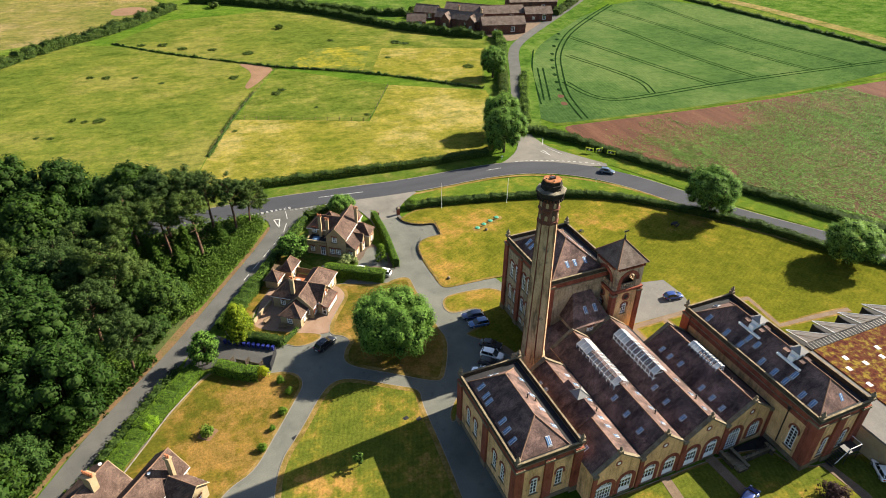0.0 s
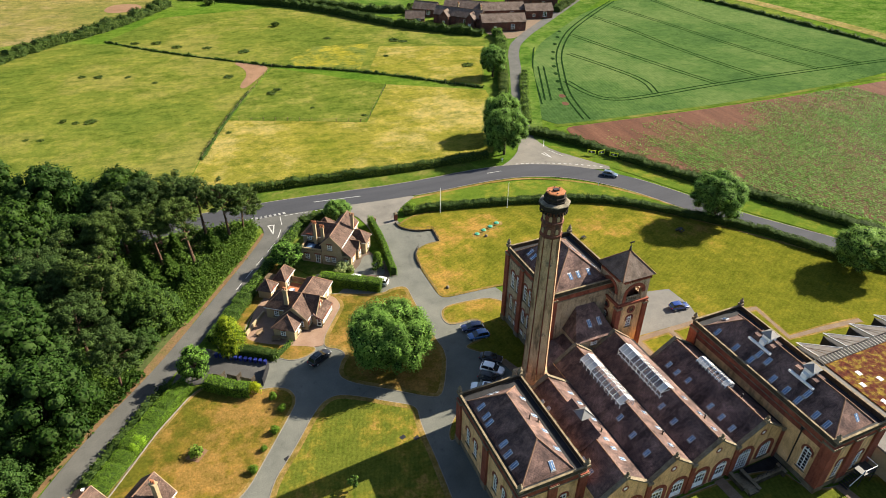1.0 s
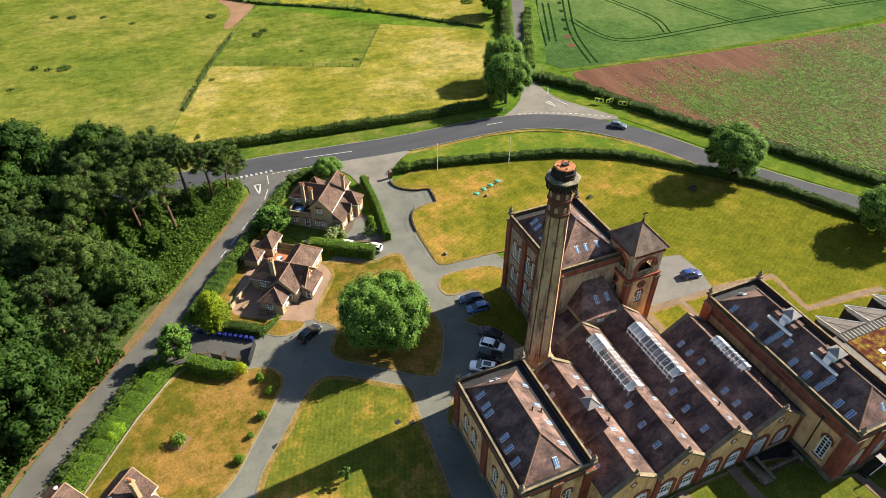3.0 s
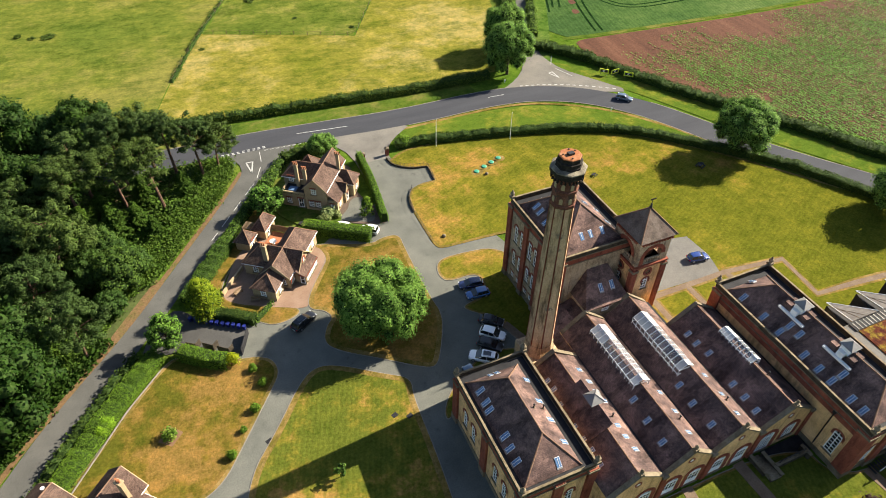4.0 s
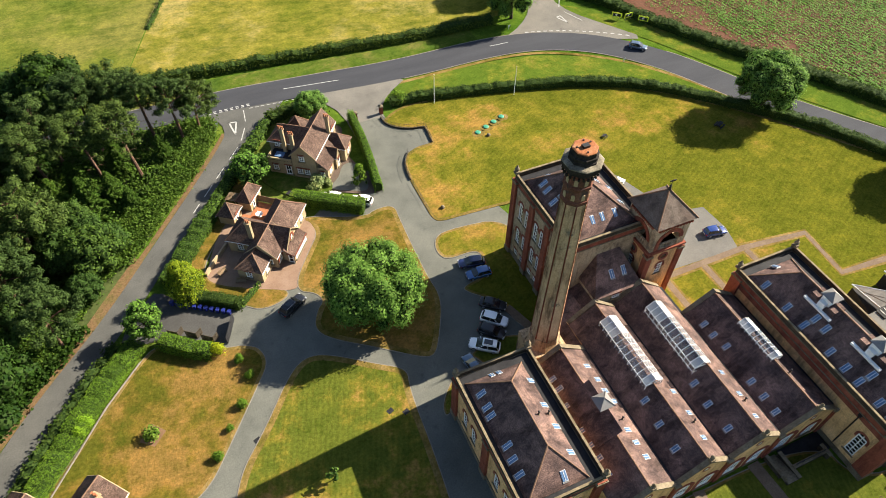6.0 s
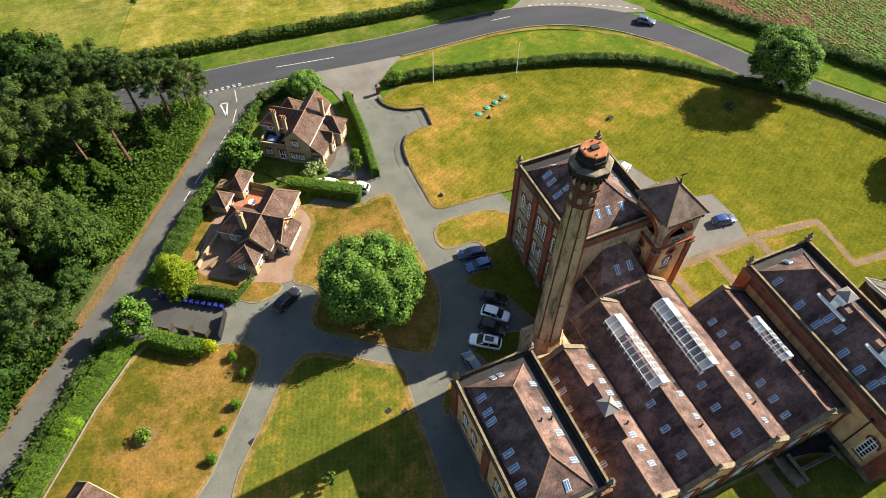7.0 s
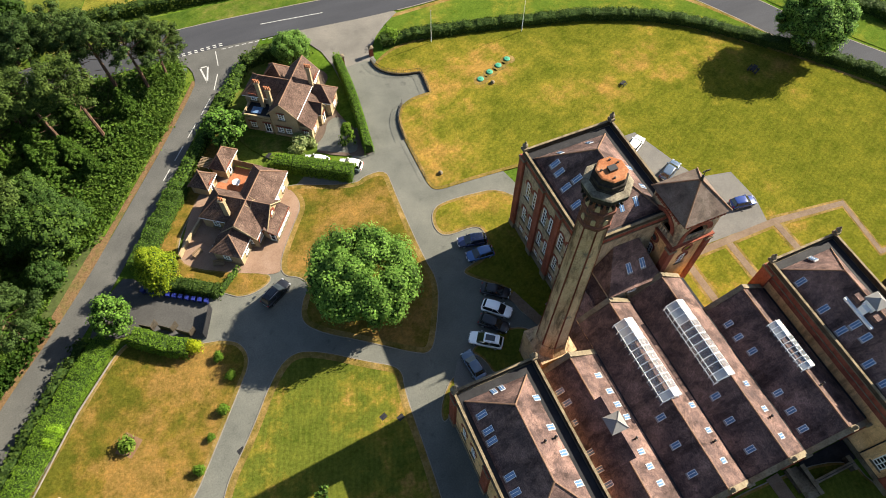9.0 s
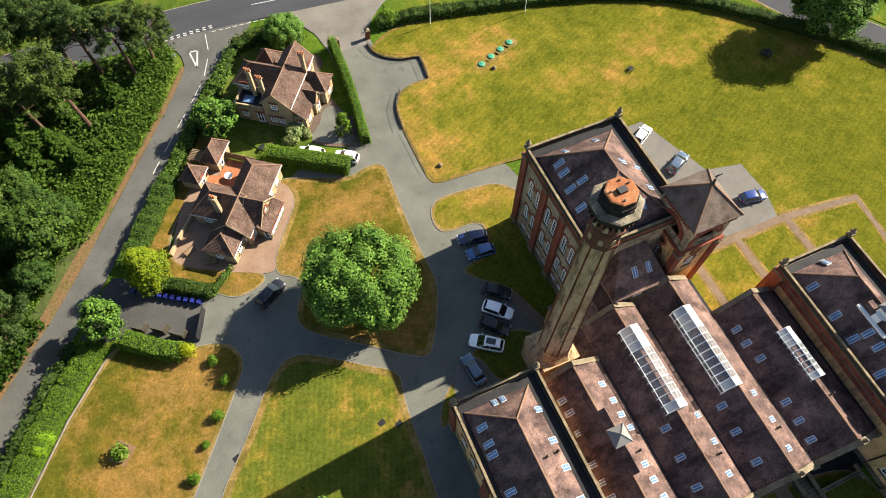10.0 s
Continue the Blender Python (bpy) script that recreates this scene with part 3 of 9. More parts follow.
sheet("field_far_east", [(304, 300), (310, 240), (312, 205), (310, 172), (520, 170), (640, 420), (420, 560), (300, 420)], -0.05, LUSH, "distant green field beyond a farm track", "field", rounds=1)
ribbon("farm_track", [(300, 330), (311, 289), (316, 239), (318, 200), (316, 150)], 9, -0.02, FAR_DRY, "pale dry grass farm track between two fields", "track")
TRACKS = [
    [(238, 311), (211, 291), (185, 270), (171, 255), (157, 237), (146, 217), (135, 196), (130, 180), (128, 172)],
    [(142, 207), (142, 191), (147, 183), (163, 182), (191, 183), (235, 182), (296, 179)],
    [(162, 237), (168, 214), (171, 196), (166, 184)],
    [(179, 262), (185, 229), (191, 199), (195, 183)],
    [(208, 289), (211, 260), (211, 230), (213, 207), (217, 184)],
    [(230, 300), (235, 260), (238, 224), (243, 195), (247, 182)],
    [(261, 308), (258, 260), (260, 220), (266, 195), (269, 180)],
    [(185, 294), (166, 272), (148, 245), (134, 221), (126, 203), (120, 190)],
    [(142, 226), (131, 204), (125, 192)],
]
for tr in TRACKS:
    line = chaikin(tr, False, 3)
    for off in (-1.1, 1.1):
        pts = []
        for i, p in enumerate(line):
            a, b = Vector(line[max(0, i - 1)]), Vector(line[min(len(line) - 1, i + 1)])
            t = (b - a).normalized()
            pts.append((p[0] + t.y * off, p[1] - t.x * off))
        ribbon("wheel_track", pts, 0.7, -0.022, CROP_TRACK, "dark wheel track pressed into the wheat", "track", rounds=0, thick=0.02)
for x, y in [(199, 289), (192, 283), (184, 276), (177, 268), (171, 260), (164, 251), (157, 241), (152, 233), (147, 224), (143, 216), (139, 208), (135, 200)]:
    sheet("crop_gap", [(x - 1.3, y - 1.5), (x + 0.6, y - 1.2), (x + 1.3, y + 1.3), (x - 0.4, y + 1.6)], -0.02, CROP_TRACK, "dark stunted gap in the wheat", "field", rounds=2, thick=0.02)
for x, y in [(132, 194), (129, 187)]:
    sheet("crop_gap", [(x - 1.6, y - 1.8), (x + 1.0, y - 1.6), (x + 1.5, y + 1.4), (x - 0.6, y + 1.8)], -0.02, SOIL, "bare red soil gap in the wheat", "field", rounds=2, thick=0.02)
ribbon("road_bank", [(109, 177), (121, 202), (138, 234), (158, 261), (188, 284), (230, 318)], 7.5, -0.026, LUSH, "rough green bank beside the side road", "verge")
ribbon("field_margin", [(115, 171.2), (126, 169.6), (160, 167), (188, 165), (262, 165), (330, 160)], 1.8, -0.02, VERGE, "narrow grass margin between crop and soil", "verge", rounds=1)

# the main road bends round the grounds; lane and side road join it
MAIN_ROAD = [(-120, 150), (-40, 152), (13, 152.5), (35, 150.6), (56, 148.3), (78, 148.9), (91, 146.8), (103, 140.5), (112.5, 130), (118.5, 119), (124, 107), (131.5, 95), (142, 80), (160, 52), (190, 0)]
ribbon("verge_north", [(-60, 163), (14, 158), (40, 156), (60, 154.2), (80, 155)], 6.5, -0.012, VERGE, "green roadside verge below a hedge", "verge")
ribbon("verge_east", [(100, 158), (108, 152), (117, 141.5), (124.5, 126), (131, 112), (140, 97), (160, 65)], 7, -0.012, VERGE_DRY, "green roadside verge below a hedge", "verge")
ribbon("verge_south", [(52, 139.5), (66, 138.8), (80, 138.5), (92, 134.5), (104, 126.5), (112, 115), (118, 104), (128, 90), (150, 60)], 9.5, -0.008, VERGE_DRY, "grass verge between road and garden hedge", "verge")
ribbon("verge_rim", [(54, 143.6), (67, 143.9), (81, 143.9), (92, 141), (104.8, 131.7), (112.6, 121), (118, 111), (129, 94.5)], 0.9, 0.0, LAWN_EDGE, "scorched grass rim of the road verge", "verge")
ribbon("side_verge", [(97, 163), (108, 182), (128, 222), (141, 250), (160, 266), (195, 293), (240, 330)], 15, -0.014, LUSH, "lush verge either side of the side road", "verge")
ribbon("side_road", [(98, 149), (99.4, 160), (103.6, 172), (117, 200), (131, 227), (141, 248), (152, 263), (183, 289), (225, 324), (300, 390)], 4.6, 0.006, LANE, "grey country side road running to a farm", "road")
sheet("side_road_mouth", [(84, 151), (90, 154.4), (95.5, 160), (99.5, 168.5), (104, 170.5), (103.4, 162), (104.6, 155), (109, 147.6), (115.5, 137), (106, 141)], 0.01, APRON, "flared worn asphalt mouth of the side road", "road", rounds=1)
ribbon("lane", [(19.5, 150), (18.8, 142), (13, 132.5), (-1, 112.8), (-9.5, 101), (-21, 88), (-28.5, 76.5), (-45, 52), (-60, 30)], 4.3, 0.004, LANE, "worn grey country lane beside the wood", "road")
sheet("lane_mouth", [(9, 150), (14.6, 146), (15.6, 142.5), (14.5, 138), (19.5, 136), (23.5, 141), (29, 147), (31, 152), (10, 153)], 0.008, LANE, "flared worn asphalt mouth of the lane", "road", rounds=1)
ribbon("main_road", MAIN_ROAD, 7.6, 0.016, ROAD, "dark grey two-lane main road on a bend", "road")
sheet("entrance_apron", [(30, 149.5), (33, 146.5), (38, 141.5), (39.5, 133), (38.5, 112), (46, 112), (46.5, 118), (48, 121), (53.5, 120.5), (53.8, 129), (47, 131), (46.8, 136), (50, 140.5), (57, 145.5), (45, 148)], 0.006, APRON, "pale asphalt entrance apron of the drive", "drive", rounds=1)
sheet("drive", [(-12, 40), (33, 44), (33, 66), (56, 68), (60, 101), (46, 105), (47, 121), (38, 121), (36.5, 112), (24, 113), (14, 96.5), (9.5, 99), (-1.5, 103), (-6.5, 101), (-2.5, 94), (7, 90), (9, 84), (-12, 66)], 0.0, DRIVE, "worn grey asphalt drive and forecourt", "drive", rounds=1)
sheet("bin_yard", [(-9.2, 97.6), (-7.2, 95.8), (-2.4, 95.2), (0.6, 92.8), (3.4, 90.6), (5.6, 90.4), (7.9, 94.9), (7.2, 96.0), (0.6, 100.8), (-1.2, 104.0), (-3.6, 105.2)], 0.012, YARD, "dull grey asphalt of the bin yard", "yard", rounds=1)
ribbon("litter_strip", [(15.2, 141), (10.5, 133.5), (-3.8, 113.6), (-12, 102.2), (-23.5, 89), (-31.5, 77.5), (-48, 53)], 0.9, -0.002, LITTER, "brown leaf litter along the lane edge", "ground")
ribbon("litter_strip", [(-4.2, 113.2), (-8.6, 107.4), (-12.6, 101.8), (-15.2, 98.6), (-18, 95.2)], 2.1, -0.006, LITTER, "orange leaf litter heaped along the lane edge", "ground")
ribbon("litter_strip", [(27, 146), (22.5, 139.5), (16.5, 131.5)], 1.2, -0.004, LITTER, "brown leaf litter along the lane edge", "ground")
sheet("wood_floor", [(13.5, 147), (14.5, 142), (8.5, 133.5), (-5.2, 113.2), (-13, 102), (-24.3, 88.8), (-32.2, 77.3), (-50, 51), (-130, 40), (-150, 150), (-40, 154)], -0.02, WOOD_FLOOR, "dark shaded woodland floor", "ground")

sheet("gate_drive", [(39.4, 133.5), (38.5, 112), (46, 112), (46.5, 118), (48, 121), (53.5, 120.5), (53.8, 129), (47, 131), (46.9, 134)], 0.011, DRIVE, "worn grey asphalt drive inside the gate", "drive", rounds=1)

# lawns
lawn("lawn_tree", [(22, 113), (33.6, 107.7), (36, 108.9), (39.6, 108.6), (39.2, 104.4), (38.7, 91), (39.2, 85.8), (36, 79.4), (33.9, 76.2), (31.8, 76.9), (26.6, 81), (20.6, 85.2), (18.6, 88), (20, 91.3), (21.6, 92.8), (20.8, 94.8), (18.4, 96), (18.8, 98.8), (22, 103.5), (25.3, 108)], LAWN_DRY, "parched lawn round a great chestnut tree", rim=0.8, kerb=KERB)
lawn("lawn_front", [(16.5, 84), (20, 82.6), (25.5, 78.5), (29.4, 76), (28.4, 72.5), (28, 63), (27, 52), (25, 38), (-9, 38), (0, 58), (2.6, 69), (8, 75), (13.3, 82.2)], LAWN_GREEN, "green mown front lawn with scorched rim", rim=0.9)
lawn("lawn_bushes", [(4.6, 90.4), (6.6, 89.9), (8, 89.6), (10.3, 88.2), (10.9, 85), (8.4, 81.6), (3, 74.2), (-0.6, 69.4), (-5, 67.8), (-10, 62), (-22, 60), (-30, 66), (-17.6, 79.3), (-6.8, 92.8), (-3, 95)], LAWN_DRY, "parched brown lawn dotted with clipped bushes", rim=0.5)
lawn("lawn_main", [(45.6, 132.4), (46.6, 130.2), (50, 127.6), (52.9, 127.0), (53.1, 126.6), (52.7, 122.1), (52.3, 121.9), (49.4, 121.9), (46.8, 120.7), (45.4, 118.7), (44.8, 116.2), (44.5, 112), (44.6, 107.7), (44.5, 102.6), (45.6, 101.3), (49.2, 101.2), (60, 100.6), (67, 99), (77, 101), (77, 88), (68, 80), (66, 63), (80, 58), (88, 60), (91, 56), (132, 50), (145, 67), (134.2, 82), (124, 96.6), (115.4, 108), (106.4, 117.6), (98, 124), (87, 128.6), (75, 131.8), (63, 134.6), (52, 136)], LAWN, "great sweeping lawn, green with parched patches", rim=0.5, kerb=LAWN_EDGE)
lawn("lawn_wedge", [(43, 98.2), (46, 99.2), (58, 97.6), (58, 76), (50, 72), (49.2, 74), (47.3, 78.2), (48.2, 80.6), (43.2, 85.2), (43, 86.6), (47.5, 87.2), (49, 90.5), (48.5, 92.9), (43, 92.6), (42, 95)], LAWN, "shaded lawn strip beside the tall block", rim=0.45)
lawn("lawn_bay", [(38.2, 74.8), (40, 72.6), (40.3, 69.5), (45, 67), (49.5, 68.5), (49, 72.5), (46.3, 75.8)], LAWN_GREEN, "small shaded lawn beside parking bays", rim=0.25)
lawn("lawn_corner", [(35.4, 72.6), (36.4, 70.6), (37.2, 67.2), (33, 67.3), (31.2, 66.5), (31.8, 69)], LAWN_GREEN, "small grass corner by the front block", rim=0.25)
lawn("lawn_court", [(43.5, 44.2), (76.5, 44.2), (77, 36.5), (92, 36.5), (95, 24), (44, 20), (32, 30), (32, 47)], LAWN_GREEN, "green lawn below the arched gables", rim=0.3)
lawn("garden_lodge", [(18.6, 124), (23.4, 117), (29.5, 114.6), (31.5, 119.5), (25, 124), (22, 129), (30, 138), (33, 141), (30, 145), (24, 140.5), (18, 131)], VERGE, "shady green cottage garden", rim=0.2, rim_mat=VERGE, kerb=VERGE)
lawn("garden_cottage", [(-0.8, 103.2), (3.8, 101.2), (9.5, 97), (12.2, 94.6), (16.6, 95.4), (17, 97.4), (12.6, 99.4), (6.2, 102.8), (4.8, 107), (11, 116), (18.6, 124.4), (16.6, 130), (7.6, 119.5), (1, 110)], LAWN_DRY, "parched strip of cottage garden grass", rim=0.3)
sheet("cottage_yard", [(5.2, 105.4), (6, 103), (12.4, 99.2), (18.4, 96.2), (18.8, 98.9), (22, 103.6), (25.2, 108), (23, 113), (14, 120), (9, 114)], 0.072, PINK, "pink gravel yard round the cottage", "yard", rounds=2, thick=0.1)
sheet("lodge_yard", [(30, 116.5), (35, 113.5), (39, 112.3), (39, 116), (36.5, 122), (35.5, 130), (38, 133), (36, 136), (31, 132), (28, 121)], 0.03, LODGE_YARD, "warm brown paved forecourt of the lodge", "yard", rounds=2)
sheet("parking_pad", [(74, 76), (90, 75.5), (91.2, 80), (90.8, 85.8), (85.2, 87), (83.4, 92), (81, 99.3), (75, 99.3), (67.5, 97), (67.5, 76)], 0.085, GRAVEL, "pale grey parking area behind the tower", "yard", rounds=0, thick=0.1)
for i, (pts, w) in enumerate((([(74, 75.1), (91, 75.1), (103.2, 73.6), (102.3, 64.3), (111.2, 63.6), (120, 62.6)], 1.1), ([(74.3, 75), (74.4, 66)], 1.1), ([(82.1, 74.5), (82.2, 67)], 1.1), ([(91, 74.5), (91.2, 67.5), (90, 60)], 1.1),
               ([(47.8, 80), (50.5, 72)], 1.4), ([(57, 44.3), (56, 36), (57, 26)], 1.6), ([(66, 44.4), (66.5, 34), (67, 24)], 1.8), ([(82, 36.5), (83, 28), (80, 22)], 1.6))):
    if i < 4:
        ribbon("path_edge", pts, w + 0.9, 0.082 + 0.001 * i, LAWN_EDGE, "scorched turf along a garden path", "ground", rounds=0, thick=0.1)
    ribbon("garden_path", pts, w, 0.092 + 0.004 * i, PATH, "narrow buff paved garden path", "path", rounds=0 if i < 4 else 1, thick=0.1)
ribbon("wall_garden", [(-6.4, 92.5), (-11.7, 86.7), (-16.8, 79.6), (-27.2, 65.4)], 0.12, 0.3, KERB, "low buff retaining wall beside the lawn", "wall", rounds=0, thick=0.5)

sheet("gravel_bay", [(37.2, 74.8), (39.5, 72.9), (39.4, 68.8), (35.6, 68.0), (34.2, 70.3)], 0.084, GRAVEL, "pale gravel parking bay", "yard", rounds=1, thick=0.09)

sheet("lodge_path", [(29.5, 117.4), (32.6, 119.4), (34.0, 122.6), (36.6, 122.8), (37.4, 117.5), (36.6, 113.6), (33.4, 115.2)], 0.036, DRIVE, "worn grey asphalt forecourt of the lodge", "yard", rounds=2)

# road markings
def dash(name, a, b, w, z, label="worn white painted road line"):
    return ribbon(name, [a, b], w, z, PAINT, label, "road marking", rounds=0, thick=0.012)


MARK, MARK_LANE = 0.024, 0.016
for a, b in (((20.4, 147.2), (20, 143.3)), ((19.4, 141.2), (17.9, 137.5)), ((16.8, 135.7), (14.5, 132.5)), ((13.3, 130.9), (11.3, 128.2)), ((10.2, 126.7), (8.3, 124.1)), ((7.2, 122.6), (5.8, 120.7))):
    dash("lane_line", a, b, 0.16, MARK_LANE)
for k in range(9):
    for row in (0, 1):
        dash("give_way_line", (12.2 + k * 1.15, 148.9 - row * 0.5), (12.8 + k * 1.15, 148.85 - row * 0.5), 0.25, MARK + 0.002)
for k in range(16):
    x = 89.5 + k * 1.45
    y = 151.2 - 0.012 * (x - 89) ** 2 - 0.21 * (x - 89)
    dash("give_way_line", (x, y), (x + 0.75, y - 0.24 - 0.02 * k), 0.28, MARK + 0.002)
for a, b in (((30, 151.3), (42, 149.8)), ((79, 149), (83.5, 148.8)), ((106, 163), (103.2, 158.5)), ((103.2, 156), (105.2, 150.5))):
    dash("centre_line", a, b, 0.16, MARK + 0.004)


for k in range(8):
    dash("edge_line", (21.6 + k * 1.25, 147.35 - 0.085 * k), (22.4 + k * 1.25, 147.3 - 0.085 * k), 0.14, MARK + 0.002)
road_line = resample(chaikin(MAIN_ROAD, False, 3), 2.0)
for side, x0, x1 in ((1, -60, 170), (-1, 55, 170)):
    pts = []
    for i, p in enumerate(road_line):
        a, c = Vector(road_line[max(0, i - 1)]), Vector(road_line[min(len(road_line) - 1, i + 1)])
        t = (c - a).normalized()
        if x0 < p[0] < x1 and not (side > 0 and 88 < p[0] < 112):
            pts.append((p[0] - t.y * 3.86 * side, p[1] + t.x * 3.86 * side))
        elif pts:
            ribbon("road_edge", pts, 0.3, 0.012, KERB, "pale dusty kerb edge of the main road", "kerb", rounds=0)
            pts = []
    if pts:
        ribbon("road_edge", pts, 0.3, 0.012, KERB, "pale dusty kerb edge of the main road", "kerb", rounds=0)


def give_way_triangle(x, y, turn, s, z):
    bm = bmesh.new()
    m = pose(x, y, z, 0, 0, turn)
    for a, b in (((-0.62, 1.5), (0.62, 1.5)), ((0.62, 1.5), (0, -2.0)), ((0, -2.0), (-0.62, 1.5))):
        d = (Vector(b) - Vector(a)).normalized() * 0.13
        n = Vector((-d.y, d.x))
        pts = [Vector(a) - d + n, Vector(b) + d + n, Vector(b) + d - n, Vector(a) - d - n]
        prism(bm, [(p.x * s, p.y * s) for p in pts], -0.012, 0.002, 0, m)
    tagged(link_mesh("give_way_triangle", bm, PAINT), "white painted give way triangle on the asphalt", "road marking", kind="structure")


give_way_triangle(17.4, 142.2, -4, 1.15, 0.02)
give_way_triangle(101, 153, 12, 1.0, 0.022)

# ---- windows, walls, roofs ----
WINDOWS = {}
STORE = thing("window_store", "", "")


def arch_line(w, h, rise, n=10):
    """Outline of an opening, base at z = 0, arched by rise over the springing."""
    pts = [(-w / 2, 0), (w / 2, 0)]
    if rise <= 0:
        return pts + [(w / 2, h), (-w / 2, h)]
    zs = h - rise
    return pts + [(w / 2 * math.cos(math.pi * i / n), zs + rise * math.sin(math.pi * i / n)) for i in range(n + 1)]


def ring_between(bm, a, b, y0, y1, m=None, closed=True):
    mm = m or Matrix()
    n = len(a)
    q = [[bm.verts.new(mm @ Vector((x, y, z))) for x, z in row] for row, y in ((a, y0), (b, y0), (b, y1), (a, y1))]
    for i in range(n if closed else n - 1):
        j = (i + 1) % n
        for k in range(4):
            bm.faces.new((q[k][i], q[k][j], q[(k + 1) % 4][j], q[(k + 1) % 4][i]))


def window_kind(w, h, rise, cols, rows, fan=False, surround=RED, frame=WHITE, name="window"):
    """A window: painted frame with glazing bars, a pane behind, a brick surround and a sill. Local: x along the wall, y out, z up."""
    key = (w, h, rise, cols, rows, fan, surround.name if surround else "", name)
    if key in WINDOWS:
        return WINDOWS[key]
    bm = bmesh.new()
    out = arch_line(w, h, rise)
    inn = arch_line(w - 0.26, h - 0.26, rise * (w - 0.26) / w if rise else 0)
    inn = [(x, z + 0.13) for x, z in inn]
    ring_between(bm, out, inn, -0.2, -0.08)
    zs = h - rise
    bar = 0.055
    bars = []
    for i in range(1, cols):
        x = -w / 2 + w * i / cols
        top = zs + (rise * math.sqrt(max(0, 1 - (2 * x / w) ** 2)) if rise and not fan else 0) - 0.05
        bars.append((x - bar, -0.17, 0.08, x + bar, -0.11, top if rise else h - 0.05))
    for j in range(1, rows):
        z = zs * j / rows if rise else h * j / rows
        bars.append((-w / 2 + 0.06, -0.172, z - bar, w / 2 - 0.06, -0.108, z + bar))
    if w < 1.9:
        for q in bars:
            box(bm, *q)
    if rise:
        box(bm, -w / 2 + 0.02, -0.19, zs - (0.15 if fan else 0.08), w / 2 - 0.02, -0.04, zs + (0.15 if fan else 0.08))
    win = link_mesh(name, bm, frame, STORE)
    if w >= 1.9:
        for q in bars:
            bm = bmesh.new()
            box(bm, *q)
            part("glazing_bar", bm, frame, win)
    if fan:
        for k in range(1, 6):
            a = math.pi * k / 6
            mm = pose(0, 0, zs, 0, -math.degrees(a), 0)
            bm = bmesh.new()
            box(bm, 0.1, -0.168, -0.03, min(w / 2, rise) - 0.06, -0.112, 0.03, 0, mm)
            part("fan_bar", bm, frame, win)
        bm = bmesh.new()
        ring_between(bm, [(x, z + zs) for x, z in [(0.25 * w * math.cos(math.pi * i / 8), 0.5 * rise * math.sin(math.pi * i / 8)) for i in range(9)]],
                     [(x, z + zs) for x, z in [((0.25 * w - 0.07) * math.cos(math.pi * i / 8), (0.5 * rise - 0.07) * math.sin(math.pi * i / 8)) for i in range(9)]], -0.166, -0.114, None, False)
        part("fan_arc", bm, frame, win)
    if fan and w < 2.6:
        for s in (-1, 1):
            bm = bmesh.new()
            box(bm, min(s * 0.04, s * (w / 2 - 0.12)), -0.135, 0.04, max(s * 0.04, s * (w / 2 - 0.12)), -0.06, zs * 0.34)
            for q in (0.1,):
                box(bm, min(s * 0.2, s * (w / 2 - 0.28)), -0.06, zs * q, max(s * 0.2, s * (w / 2 - 0.28)), -0.035, zs * (q + 0.18))
            part("door_leaf", bm, frame, win, "white painted panelled door leaf")
    bm = bmesh.new()
    upright(bm, arch_line(w - 0.02, h - 0.02, rise), -0.15, -0.14)
    part("pane", bm, GLASS, win, "dark reflecting window glass")
    if surround:
        bm = bmesh.new()
        rim = 0.32 if w < 1.9 else 0.62
        big = arch_line(w + 2 * rim, h + rim, rise + rim if rise else 0)
        if rise:
            ring_between(bm, out[2:], big[2:], -0.02, 0.07, None, False)
            for s in (-1, 1):
                box(bm, min(s * w / 2, s * (w / 2 + rim)), -0.02, zs - 0.5 if rim < 0.5 else 0, max(s * w / 2, s * (w / 2 + rim)), 0.05, zs + 0.001)
        else:
            box(bm, -w / 2 - 0.2, -0.02, h, w / 2 + 0.2, 0.05, h + 0.25)
        part("surround", bm, surround, win, "red brick arch surround")
    bm = bmesh.new()
    box(bm, -w / 2 - 0.2, -0.2, -0.16, w / 2 + 0.2, 0.12, 0)
    part("sill", bm, STONE, win, "stone sill")
    WINDOWS[key] = win
    return win


def wall_frame(a, b):
    """Origin b, x from b to a, y outwards (right of a to b), z up."""
    u = (Vector(b) - Vector(a)).normalized()
    return Matrix(((-u.x, u.y, 0, b[0]), (-u.y, -u.x, 0, b[1]), (0, 0, 1, 0), (0, 0, 0, 1)))


